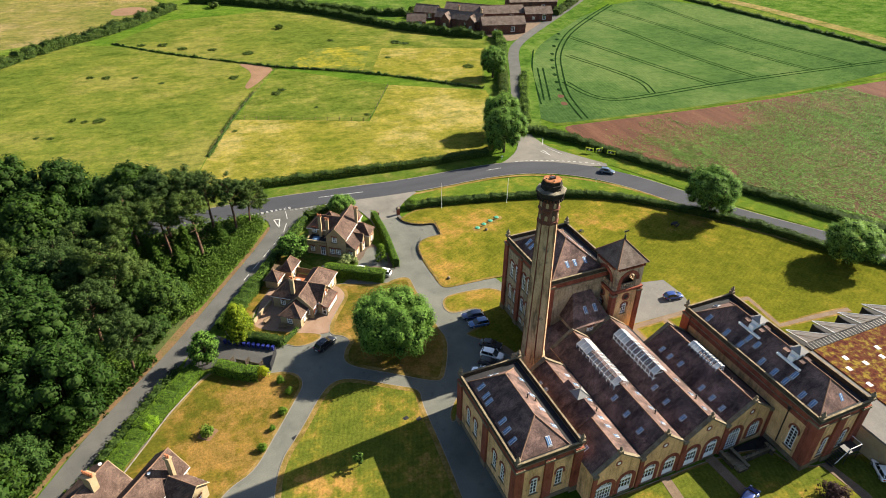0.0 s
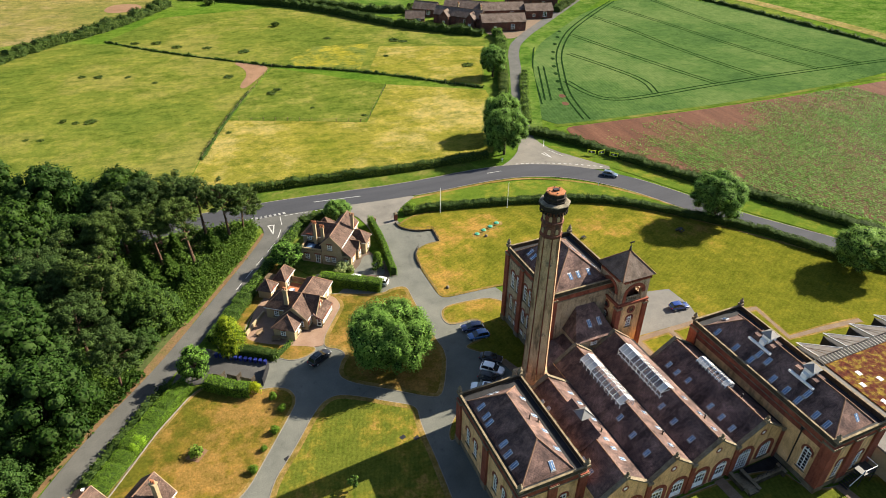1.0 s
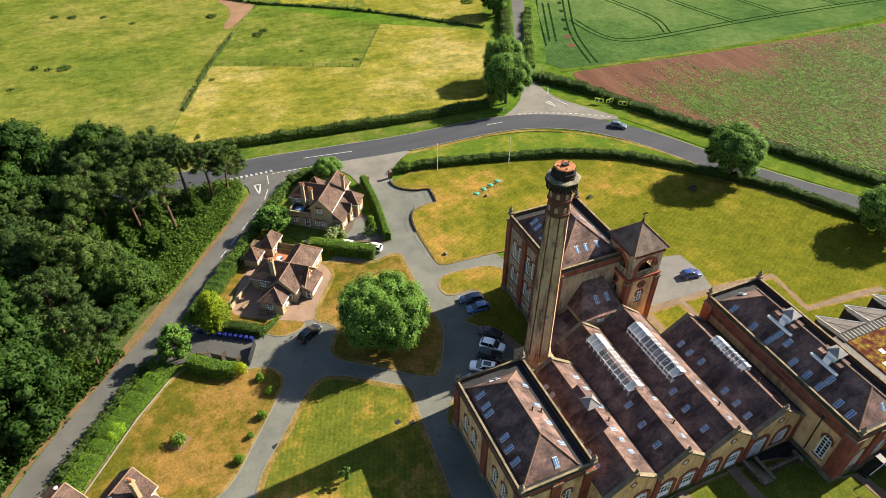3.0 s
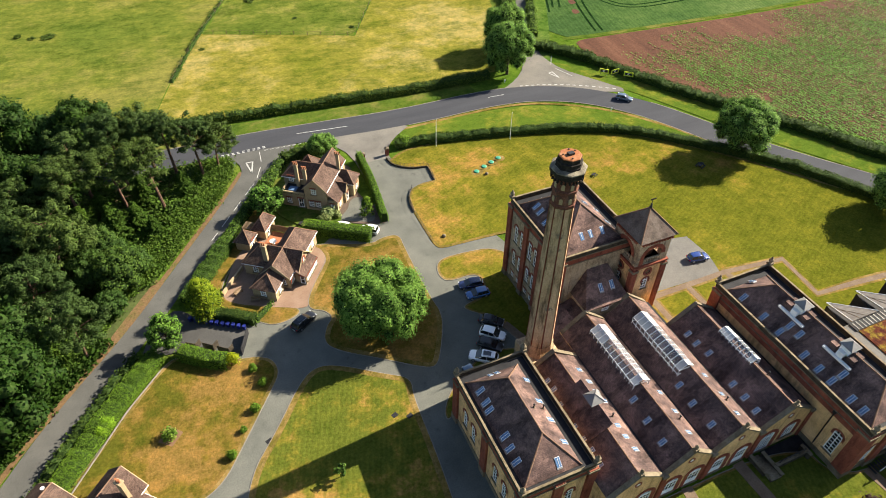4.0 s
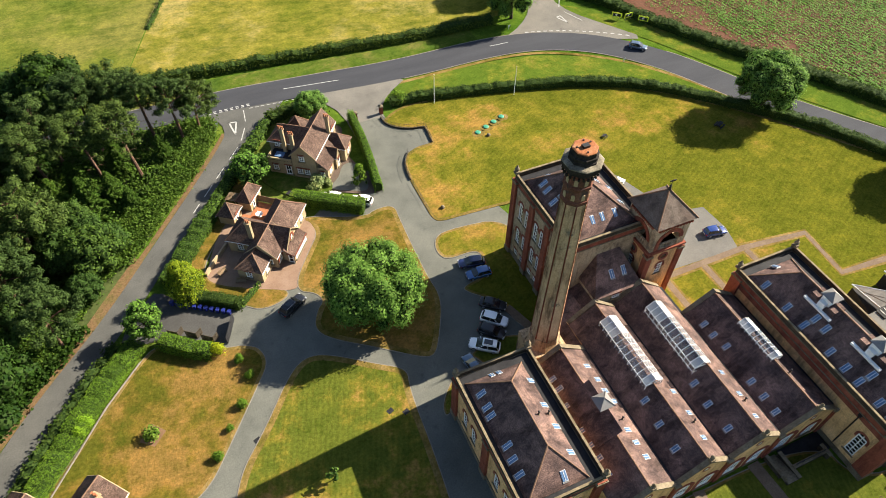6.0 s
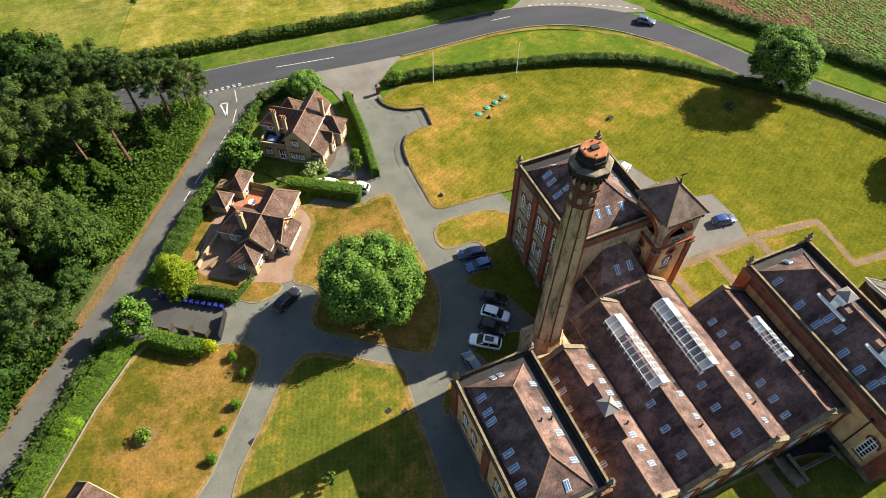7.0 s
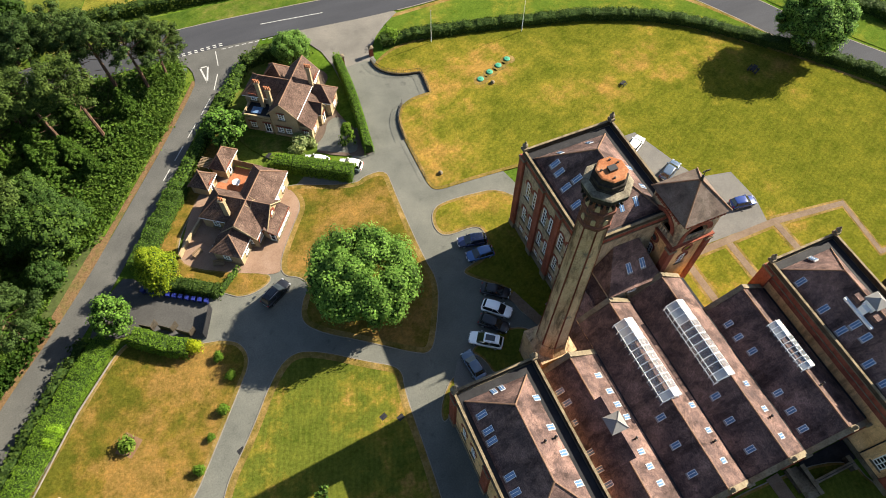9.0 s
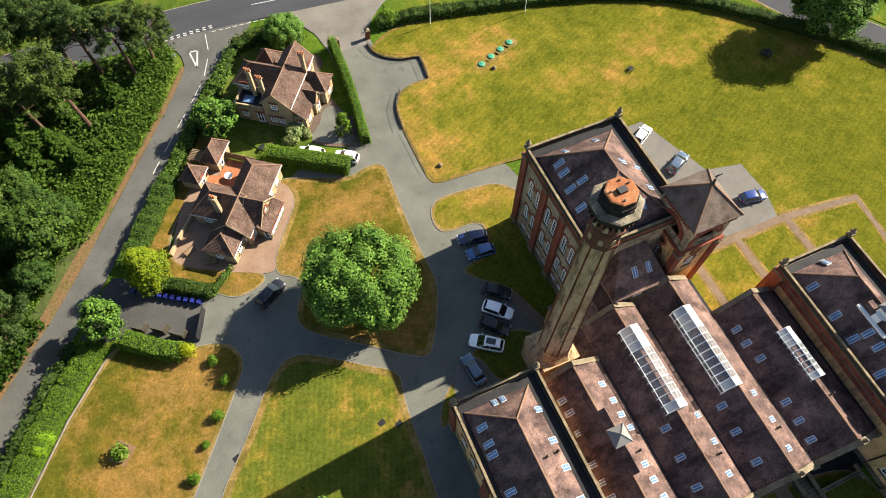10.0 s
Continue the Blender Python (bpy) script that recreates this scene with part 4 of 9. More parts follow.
def wall(owner, a, b, z0, z1, wins=(), mat=BUFF, thick=0.5, gable=None, name="wall"):
    """A wall from a to b, seen from its right, with openings cut through for wins: rows of (along, sill height, kind tuple). gable: (apex height, apex along)."""
    m, L = wall_frame(a, b), math.dist(a, b)
    wins = [(L - u, zb, k) for u, zb, k in wins]
    bm = bmesh.new()
    cols = {}
    for u, zb, kind in wins:
        cols.setdefault(round(u, 2), []).append((zb, kind))
    at = 0.0
    for u in sorted(cols):
        w = max(k[0] for _, k in cols[u])
        box(bm, at, -thick, z0, u - w / 2, 0, z1, 0, m)
        at = u + w / 2
        lo = z0
        for zb, k in sorted(cols[u], key=lambda r: r[0]):
            box(bm, u - w / 2, -thick, lo, u + w / 2, 0, zb, 0, m)
            for s in (-1, 1):
                if w - k[0] > 0.02:
                    box(bm, min(u + s * k[0] / 2, u + s * w / 2), -thick, zb, max(u + s * k[0] / 2, u + s * w / 2), 0, zb + k[1], 0, m)
            if k[2] > 0:
                arc = arch_line(k[0], k[1], k[2])[2:]
                half = len(arc) // 2
                upright(bm, [(u + k[0] / 2, zb + k[1])] + [(u + x, zb + z) for x, z in arc[half::-1]], -thick, 0, 0, m)
                upright(bm, [(u - k[0] / 2, zb + k[1])] + [(u + x, zb + z) for x, z in arc[:half - 1:-1]], -thick, 0, 0, m)
            lo = zb + k[1]
        box(bm, u - w / 2, -thick, lo, u + w / 2, 0, z1, 0, m)
    box(bm, at, -thick, z0, L, 0, z1, 0, m)
    if gable:
        upright(bm, [(0, z1), (L, z1), (L - gable[1], gable[0])], -thick, 0, 0, m)
    ob = part(name, bm, mat, owner)
    for u in cols:
        for zb, k in cols[u]:
            src = window_kind(*k)
            place(src, owner, m @ Matrix.Translation((u, 0, zb)))
    return ob


def slab(bm, pts, t=0.12, mi=0):
    """A thin sloping slab below the given corner points."""
    n = (Vector(pts[1]) - Vector(pts[0])).cross(Vector(pts[2]) - Vector(pts[0])).normalized()
    if n.z < 0:
        n = -n
    hi, lo = [bm.verts.new(p) for p in pts], [bm.verts.new(Vector(p) - n * t) for p in pts]
    k = len(pts)
    for f in [hi, lo[::-1]] + [[lo[i], lo[(i + 1) % k], hi[(i + 1) % k], hi[i]] for i in range(k)]:
        bm.faces.new(f).material_index = mi


def rod(bm, a, b, r, n=6, mi=0):
    a, b = Vector(a), Vector(b)
    m = Matrix.Translation(a) @ (b - a).to_track_quat("Z", "Y").to_matrix().to_4x4()
    turned(bm, [(r, 0), (r, (b - a).length)], n, (0, 0, 0), mi, 0, m)


def hip_roof(owner, x0, y0, x1, y1, ze, zr, ya, yb, xr=None, mat=TILE, ridge=True, name="roof", m=None):
    """A hipped roof whose ridge runs along y at xr, from ya to yb."""
    xr = (x0 + x1) / 2 if xr is None else xr
    A, B = (xr, ya, zr), (xr, yb, zr)
    c = [(x0, y0, ze), (x1, y0, ze), (x1, y1, ze), (x0, y1, ze)]
    mm = m or Matrix()
    A, B, c = mm @ Vector(A), mm @ Vector(B), [mm @ Vector(p) for p in c]
    bm = bmesh.new()
    if abs(ya - yb) < 0.05:
        faces = [[c[0], c[1], A], [c[1], c[2], A], [c[2], c[3], A], [c[3], c[0], A]]
    else:
        faces = [[c[0], c[1], A], [c[1], c[2], B, A], [c[2], c[3], B], [c[3], c[0], A, B]]
    for f in faces:
        slab(bm, f)
    ob = part(name, bm, mat, owner)
    if ridge:
        bm = bmesh.new()
        for p, q in ((A, B), (c[0], A), (c[1], A), (c[2], B), (c[3], B)):
            if (q - p).length > 0.1:
                rod(bm, p + Vector((0, 0, 0.02)), q + Vector((0, 0, 0.02)), 0.11)
        part("ridge_tile", bm, RIDGE, owner, "line of paler ridge tiles")
    return ob


def skylight_source(w, h, name="skylight", glass=ROOF_GLASS, frame=LEAD, bars=1):
    bm = bmesh.new()
    ring_between(bm, [(-w / 2, -h / 2), (w / 2, -h / 2), (w / 2, h / 2), (-w / 2, h / 2)], [(-w / 2 + 0.07, -h / 2 + 0.07), (w / 2 - 0.07, -h / 2 + 0.07), (w / 2 - 0.07, h / 2 - 0.07), (-w / 2 + 0.07, h / 2 - 0.07)], -0.05, 0.14, pose(0, 0, 0, -90))
    for i in range(bars):
        x = -w / 2 + w * (i + 1) / (bars + 1)
        box(bm, x - 0.022, -h / 2 + 0.05, 0.02, x + 0.022, h / 2 - 0.05, 0.12)
    ob = link_mesh(name, bm, frame, STORE)
    bm = bmesh.new()
    box(bm, -w / 2 + 0.05, -h / 2 + 0.05, 0.05, w / 2 - 0.05, h / 2 - 0.05, 0.085)
    part("pane", bm, glass, ob, "blue-grey roof glass")
    bm = bmesh.new()
    box(bm, -w / 2 - 0.05, -h / 2 - 0.2, 0.0, w / 2 + 0.05, -h / 2 + 0.0, 0.05)
    part("flashing", bm, ZINC, ob, "pale lead flashing apron")
    return ob


SKY_A, SKY_B = skylight_source(0.7, 1.3, frame=FRAME_GREY), skylight_source(0.66, 1.05, frame=FRAME_GREY)


def on_slope(owner, src, x, y, xr, zr, xe, ze, along="x"):
    """A roof light on the slope that falls from (xr, zr) to (xe, ze), along x or along y."""
    k = (ze - zr) / (xe - xr)
    s = math.copysign(1, xe - xr)
    z = zr + k * ((x if along == "x" else y) - xr)
    ang = math.atan(abs(k))
    down = Vector((s * math.cos(ang), 0, -math.sin(ang))) if along == "x" else Vector((0, s * math.cos(ang), -math.sin(ang)))
    nrm = Vector((s * math.sin(ang), 0, math.cos(ang))) if along == "x" else Vector((0, s * math.sin(ang), math.cos(ang)))
    yv = -down
    xv = yv.cross(nrm)
    m = Matrix(((xv.x, yv.x, nrm.x, x), (xv.y, yv.y, nrm.y, y), (xv.z, yv.z, nrm.z, z + 0.01), (0, 0, 0, 1)))
    return place(src, owner, m)


def finial_source(name="finial"):
    bm = bmesh.new()
    box(bm, -0.45, -0.45, 0, 0.45, 0.45, 0.5)
    turned(bm, [(0.3, 0.5), (0.22, 0.62), (0.42, 0.85), (0.46, 1.1), (0.3, 1.35), (0.16, 1.5), (0.22, 1.62), (0.1, 1.85), (0.02, 1.95)], 10)
    return link_mesh(name, bm, STONE, STORE)


FINIAL = finial_source()


def band(owner, x0, y0, x1, y1, z0, z1, out, mat, name, label="", skip=""):
    """A course that runs round a rectangular block, out proud of the wall."""
    bm = bmesh.new()
    if "s" not in skip:
        box(bm, x0 - out, y0 - out, z0, x1 + out, y0, z1)
    if "n" not in skip:
        box(bm, x0 - out, y1, z0, x1 + out, y1 + out, z1)
    if "w" not in skip:
        box(bm, x0 - out, y0, z0, x0, y1, z1)
    if "e" not in skip:
        box(bm, x1, y0, z0, x1 + out, y1, z1)
    return part(name, bm, mat, owner, label)


def pilaster(owner, x, y, z0, z1, w=1.0, d=1.0, mat=RED):
    bm = bmesh.new()
    box(bm, x - w / 2, y - d / 2, z0, x + w / 2, y + d / 2, z1)
    box(bm, x - w / 2 - 0.08, y - d / 2 - 0.08, z0, x + w / 2 + 0.08, y + d / 2 + 0.08, z0 + 1.1, 1)
    box(bm, x - w / 2 - 0.1, y - d / 2 - 0.1, z1 - 0.5, x + w / 2 + 0.1, y + d / 2 + 0.1, z1 - 0.15, 1)
    return part("pilaster", bm, [mat, STONE], owner, "red brick pilaster with stone cap")


def gutter_floor(owner, x0, y0, x1, y1, z):
    bm = bmesh.new()
    box(bm, x0 + 0.3, y0 + 0.3, z - 0.2, x1 - 0.3, y1 - 0.3, z)
    return part("gutter", bm, LEAD, owner, "dark lead parapet gutter")


def parapet(owner, x0, y0, x1, y1, z0, z1, t=0.18, skip=""):
    bm = bmesh.new()
    for key, c in (("s", (x0, y0, x1, y0 + t)), ("n", (x0, y1 - t, x1, y1)), ("w", (x0, y0 + t, x0 + t, y1 - t)), ("e", (x1 - t, y0 + t, x1, y1 - t))):
        if key not in skip:
            box(bm, c[0], c[1], z0, c[2], c[3], z1)
    part("parapet", bm, COPING, owner, "sooty brick parapet")
    bm = bmesh.new()
    for key, c in (("s", (x0 - 0.08, y0 - 0.08, x1 + 0.08, y0 + t + 0.04)), ("n", (x0 - 0.08, y1 - t - 0.04, x1 + 0.08, y1 + 0.08)), ("w", (x0 - 0.08, y0 + t + 0.04, x0 + t + 0.04, y1 - t - 0.04)), ("e", (x1 - t - 0.04, y0 + t + 0.04, x1 + 0.08, y1 - t - 0.04))):
        if key not in skip:
            box(bm, c[0], c[1], z1, c[2], c[3], z1 + 0.11)
    part("coping", bm, COPE_TOP, owner, "weathered buff stone coping")


TALL = (1.15, 3.6, 0.575, 2, 4)      # width, height, arch rise, columns, rows
LOW = (1.0, 1.2, 0.0, 2, 2)
GREAT = (2.9, 3.9, 1.25, 6, 3, True)
DOORWAY = (2.2, 4.0, 1.1, 4, 3, True)


def pump_block(name, label, x0, y0, x1, y1, h, roof, walls, pil, fins, lights, brick=BUFF, pier=1.15):
    """A hipped block behind parapets: walls with arched windows, red pilasters, stone courses, roof and roof lights."""
    o = thing(name, label, "building")
    zc = h - 1.9
    corners = {"s": ((x0, y0), (x1, y0)), "e": ((x1, y0), (x1, y1)), "n": ((x1, y1), (x0, y1)), "w": ((x0, y1), (x0, y0))}
    for side, (a, b) in corners.items():
        t = 0.5
        if side in "sn":
            wall(o, a, b, 0, zc, walls.get(side, ()), brick)
        else:
            a2, b2 = (a[0], a[1] + (t if side == "e" else -t)), (b[0], b[1] + (-t if side == "e" else t))
            shift = t
            wall(o, a2, b2, 0, zc, [(u - shift, zb, k) for u, zb, k in walls.get(side, ())], brick)
    band(o, x0, y0, x1, y1, 0, 0.9, 0.1, STONE, "plinth", "sooty stone plinth")
    band(o, x0, y0, x1, y1, zc - 0.14, zc, 0.1, STONE, "string_course", "stone string course")
    bm = bmesh.new()
    box(bm, x0, y0, zc, x1, y1, zc + 0.98)
    part("frieze", bm, RED, o, "red brick frieze")
    bm = bmesh.new()
    box(bm, x0 - 0.12, y0 - 0.12, zc + 0.98, x1 + 0.12, y1 + 0.12, zc + 1.06)
    box(bm, x0 - 0.16, y0 - 0.16, zc + 1.06, x1 + 0.16, y1 + 0.16, zc + 1.15)
    part("cornice", bm, STONE, o, "moulded stone cornice")
    for k in range(int((y1 - y0) / 0.45)):
        bm = bmesh.new()
        box(bm, x0 - 0.14, y0 + 0.2 + 0.45 * k, zc + 0.8, x0 - 0.002, y0 + 0.4 + 0.45 * k, zc + 0.97)
        part("dentil", bm, RED, o)
    gutter_floor(o, x0, y0, x1, y1, zc + 1.3)
    parapet(o, x0 - 0.1, y0 - 0.1, x1 + 0.1, y1 + 0.1, zc + 1.15, h)
    for px, py in pil:
        pilaster(o, px, py, 0, zc + 0.9, pier, pier)
    for fx, fy in fins:
        place(FINIAL, o, pose(fx, fy, h + 0.1) @ Matrix.Scale(0.84, 4))
    zr, ya, yb = roof
    xr = (x0 + x1) / 2
    hip_roof(o, x0 + 0.75, y0 + 0.75, x1 - 1.6, y1 - 1.4, h - 0.55, zr, ya, yb, xr)
    for x, y in lights:
        edge = x0 + 0.75 if x < xr else x1 - 1.6
        on_slope(o, SKY_A, x, y, xr, zr, edge, h - 0.55)
    return o


# the front block
A_X0, A_Y0, A_X1, A_Y1, A_H = 32.7, 48.1, 43.1, 66.8, 10.4
front = pump_block("engine_house", "buff and red brick engine house with a hipped tile roof", A_X0, A_Y0, A_X1, A_Y1, A_H, (13.1, 53.0, 61.9),
                   {"w": [(u, 2.6, TALL) for u in (3.4, 5.9, 12.4, 14.9)], "s": [(u, 2.6, TALL) for u in (3.1, 7.3)], "n": [(u, 2.6, TALL) for u in (3.1, 7.3)]},
                   [(A_X0 + 0.35, A_Y0 + 0.35), (A_X1 - 0.35, A_Y0 + 0.35), (A_X0 + 0.35, A_Y1 - 0.35), (A_X1 - 0.35, A_Y1 - 0.35), (A_X0 + 0.35, 57.4), (37.9, A_Y0 + 0.35)],
                   [(A_X0, A_Y0), (A_X1, A_Y0), (A_X0, A_Y1), (A_X1, A_Y1)],
                   [(34.5, 63.0), (34.4, 61.1), (34.3, 59.9), (34.4, 55.7), (34.2, 54.0), (34.1, 52.1), (41.2, 62.4), (41.0, 58.7), (40.9, 55.6), (40.8, 52.1)], BUFF, 1.4)
on_slope(front, SKY_A, 38.6, 49.9, 53.0, 13.1, 48.85, 9.85, "y")
on_slope(front, SKY_B, 37.0, 65.0, 61.9, 13.1, 65.4, 9.85, "y")
on_slope(front, SKY_B, 38.0, 65.0, 61.9, 13.1, 65.4, 9.85, "y")

# the tall main block
M_X0, M_Y0, M_X1, M_Y1, M_H = 53.6, 75.2, 66.8, 91.0, 17.2
cols = [(2.5, 4.4), (7.1, 8.9), (11.5, 13.4)]
wins_w = [(u, z, k) for pair in cols for u in pair for z, k in ((1.3, LOW), (4.2, (1.1, 3.2, 0.55, 2, 4)), (9.4, (1.15, 3.7, 0.575, 2, 4)))]
wins_n = [(u, z, k) for u in (2.6, 4.6, 8.6, 10.6) for z, k in ((1.3, LOW), (4.2, (1.1, 3.2, 0.55, 2, 4)), (9.4, (1.15, 3.7, 0.575, 2, 4)))]
main = pump_block("boiler_tower_block", "tall three-storey buff and red brick block with hipped roof", M_X0, M_Y0, M_X1, M_Y1, M_H, (20.9, 81.6, 84.9),
                  {"w": wins_w, "n": wins_n, "e": [w for w in wins_w if w[0] > 4.5]},
                  [(M_X0 + 0.2, M_Y0 + 0.2), (M_X0 + 0.2, M_Y1 - 0.2), (M_X1 - 0.2, M_Y1 - 0.2), (M_X0 + 0.2, 85.3), (M_X0 + 0.2, 80.8), (60.2, M_Y1 - 0.2)],
                  [(M_X0, M_Y1), (M_X1, M_Y1)],
                  [(55.9, 87.0), (55.8, 85.6), (56.9, 83.3), (55.5, 83.3), (55.4, 80.5), (62.4, 83.5), (64.8, 83.1), (64.6, 79.8)], OLD_BUFF)
for x in (58.4, 60.0, 62.1):
    on_slope(main, SKY_A, x, 77.7, 81.6, 20.9, 76.1, 16.65, "y")
for x in (57.4, 61.7):
    on_slope(main, SKY_B, x, 88.3, 84.9, 20.9, 89.6, 16.65, "y")

# the eastern block
R_X0, R_Y0, R_X1, R_Y1, R_H = 77.4, 37.4, 87.9, 66.2, 11.0
east = pump_block("east_engine_house", "long buff and red brick engine house with a hipped roof", R_X0, R_Y0, R_X1, R_Y1, R_H, (13.8, 41.4, 60.6),
                  {"w": [(25.85, 2.0, (1.4, 4.6, 0.7, 2, 6))], "s": [(u, 1.6, (1.3, 4.2, 0.65, 2, 5)) for u in (3.5, 7.6)], "n": [(u, 2.8, TALL) for u in (3.2, 7.4)], "e": [(u, 2.8, TALL) for u in (3.5, 6, 23, 26)]},
                  [(R_X0 + 0.6, R_Y0 + 0.6), (R_X1 - 0.6, R_Y0 + 0.6), (R_X0 + 0.6, R_Y1 - 0.6), (R_X1 - 0.6, R_Y1 - 0.6), (82.6, R_Y0 + 0.6)],
                  [(R_X0, R_Y0), (R_X1, R_Y0), (R_X0, R_Y1), (R_X1, R_Y1)],
                  [(78.9, y) for y in (62.2, 58.0, 54.8, 50.2, 47.6, 45.4, 42.2, 40.3)] + [(80.2, y) for y in (54.6, 52.8, 45.2)], BUFF, 1.8)
band(east, R_X0, R_Y0, R_X1, R_Y1, R_H - 2.95, R_H - 2.05, 0.05, RED, "frieze_band", "broad red brick band below the cornice", "sne")
on_slope(east, SKY_A, 83.4, 39.3, 41.4, 13.8, 38.3, 10.45, "y")
on_slope(east, SKY_B, 82.4, 64.2, 60.6, 13.8, 65.3, 10.45, "y")


def lantern_vent(x, y, z):
    """A white cross-shaped ventilator with a small pyramid roof astride the ridge."""
    o = thing("roof_ventilator", "white painted cross-shaped ventilator on the tiled ridge", "ventilator", "ridge ventilators")
    bm = bmesh.new()
    box(bm, x - 0.75, y - 0.75, z - 1.0, x + 0.75, y + 0.75, z + 1.1)
    part("body", bm, WHITE, o)
    bm = bmesh.new()
    for p in ([(-1.05, -1.05), (1.05, -1.05)], [(1.05, -1.05), (1.05, 1.05)], [(1.05, 1.05), (-1.05, 1.05)], [(-1.05, 1.05), (-1.05, -1.05)]):
        slab(bm, [(x + p[0][0], y + p[0][1], z + 1.05), (x + p[1][0], y + p[1][1], z + 1.05), (x, y, z + 1.9)], 0.06)
    part("cap", bm, ZINC, o, "pale zinc pyramid cap")
    bm = bmesh.new()
    box(bm, x - 1.75, y - 2.3, z - 1.25, x - 1.4, y + 2.3, z - 0.7)
    box(bm, x - 1.4, y - 0.5, z - 1.0, x - 0.7, y + 0.5, z + 0.2)
    part("trough", bm, WHITE, o, "white edging of the vent upstand")
    for a in (-2.0, 0.9):
        bm = bmesh.new()
        box(bm, x - 1.1, y + a, z - 1.2, x + 0.9, y + a + 1.1, z + 0.15)
        part("upstand", bm, TILE, o, "dark tile-covered upstand")


lantern_vent(82.6, 55.6, 13.5)
lantern_vent(82.6, 47.4, 13.5)

# the four halls
HALLS = [(43.3, 47.5, 51.9, 65.9), (51.9, 55.8, 59.8, 70.4), (59.8, 64.0, 68.0, 70.9), (68.0, 72.6, 77.2, 65.2)]
ZE, ZR, YS = 6.4, 9.35, 44.7
LIGHTS = [
    [(44.9, 62.6), (45.0, 61.0), (45.0, 58.6), (46.2, 56.7), (46.0, 54.7), (44.7, 54.9), (44.7, 52.8), (44.7, 51.0), (44.6, 48.9), (50.1, 62.5), (50.4, 60.3), (50.4, 58.5), (50.7, 56.8), (49.8, 52.6), (49.8, 50.8), (49.9, 48.8)],
    [(54.1, 55.0), (53.9, 51.6), (53.8, 48.2), (58.6, 54.9), (58.6, 51.6), (57.8, 48.0)],
    [(61.7, 54.6), (61.5, 51.5), (61.6, 47.8), (65.8, 54.4), (65.9, 51.0), (65.4, 47.6)],
    [(69.3, 61.9), (69.3, 59.9), (69.6, 57.6), (69.2, 52.0), (69.2, 49.6), (69.1, 47.3)],
]
SOUTH = [[(2.4, 0.15, GREAT), (6.3, 0.15, DOORWAY)], [(2.0, 0.15, DOORWAY), (5.8, 0.15, DOORWAY)], [(2.1, 0.15, DOORWAY), (6.0, 0.15, DOORWAY)], [(2.2, 0.15, (2.6, 4.6, 1.3, 5, 5)), (6.4, 1.2, (2.2, 3.4, 1.1, 4, 4))]]
for i, (xa, xr, xb, yn) in enumerate(HALLS):
    o = thing("pump_hall", "single-storey brick hall with a low brown tile roof", "building", "row of gabled halls")
    wall(o, (xa, YS), (xb, YS), 0, ZE, SOUTH[i], gable=(ZR + 0.25, xr - xa), mat=BUFF)
    wall(o, (xb, yn), (xa, yn), 0, ZE, (), gable=(ZR + 0.25, xb - xr))
    bm = bmesh.new()
    for x in (xa + 0.02, xb - 0.42):
        box(bm, x, YS + 0.5, 0, x + 0.4, yn - 0.5, ZE)
    part("wall", bm, BUFF, o)
    bm = bmesh.new()
    slab(bm, [(xa, YS + 0.45, ZE), (xa, yn - 0.45, ZE), (xr, yn - 0.45, ZR), (xr, YS + 0.45, ZR)])
    slab(bm, [(xb, YS + 0.45, ZE), (xb, yn - 0.45, ZE), (xr, yn - 0.45, ZR), (xr, YS + 0.45, ZR)])
    part("roof", bm, TILE, o, "brown clay tiles with lichen")
    bm = bmesh.new()
    rod(bm, (xr, YS + 0.5, ZR + 0.03), (xr, yn - 0.5, ZR + 0.03), 0.13)
    part("ridge_tile", bm, RIDGE, o, "line of paler ridge tiles")
    for y0 in (YS - 0.1, yn - 0.55):
        for xx in (xa, xb):
            bm = bmesh.new()
            slab(bm, [(xx, y0, ZE + 0.1), (xx, y0 + 0.65, ZE + 0.1), (xr, y0 + 0.65, ZR + 0.42), (xr, y0, ZR + 0.42)], 0.2)
            part("coping", bm, STONE, o, "stone gable coping")
    bm = bmesh.new()
    box(bm, xr - 0.3, YS - 0.12, ZR + 0.2, xr + 0.3, YS + 0.5, ZR + 0.75)
    turned(bm, [(0.25, 0.75), (0.14, 0.95), (0.26, 1.1), (0.2, 1.3), (0.05, 1.45)], 8, (xr, YS + 0.2, ZR))
    part("apex_stone", bm, STONE, o, "carved stone gable apex")
    bm = bmesh.new()
    ring_between(bm, [(xr + 0.55 * math.cos(a * math.pi / 8), 7.5 + 0.55 * math.sin(a * math.pi / 8)) for a in range(16)], [(xr + 0.32 * math.cos(a * math.pi / 8), 7.5 + 0.32 * math.sin(a * math.pi / 8)) for a in range(16)], YS - 0.06, YS + 0.02)
    part("roundel_ring", bm, RED, o, "red brick ring of a roundel")
    bm = bmesh.new()
    upright(bm, [(xr + 0.34 * math.cos(a * math.pi / 8), 7.5 + 0.34 * math.sin(a * math.pi / 8)) for a in range(16)], YS - 0.03, YS + 0.02)
    part("roundel_pane", bm, WHITE, o, "pale roundel centre")
    for x in ((xa + 0.4, xb) if i == 0 else (xb,)):
        bm = bmesh.new()
        box(bm, x - 0.35, YS - 0.25, 0, x + 0.35, YS - 0.002, ZE - 0.3)
        box(bm, x - 0.45, YS - 0.35, ZE - 0.3, x + 0.45, YS + 0.02, ZE + 0.15, 1)
        part("pilaster", bm, [RED, STONE], o, "red brick pilaster with stone cap")
    bm = bmesh.new()
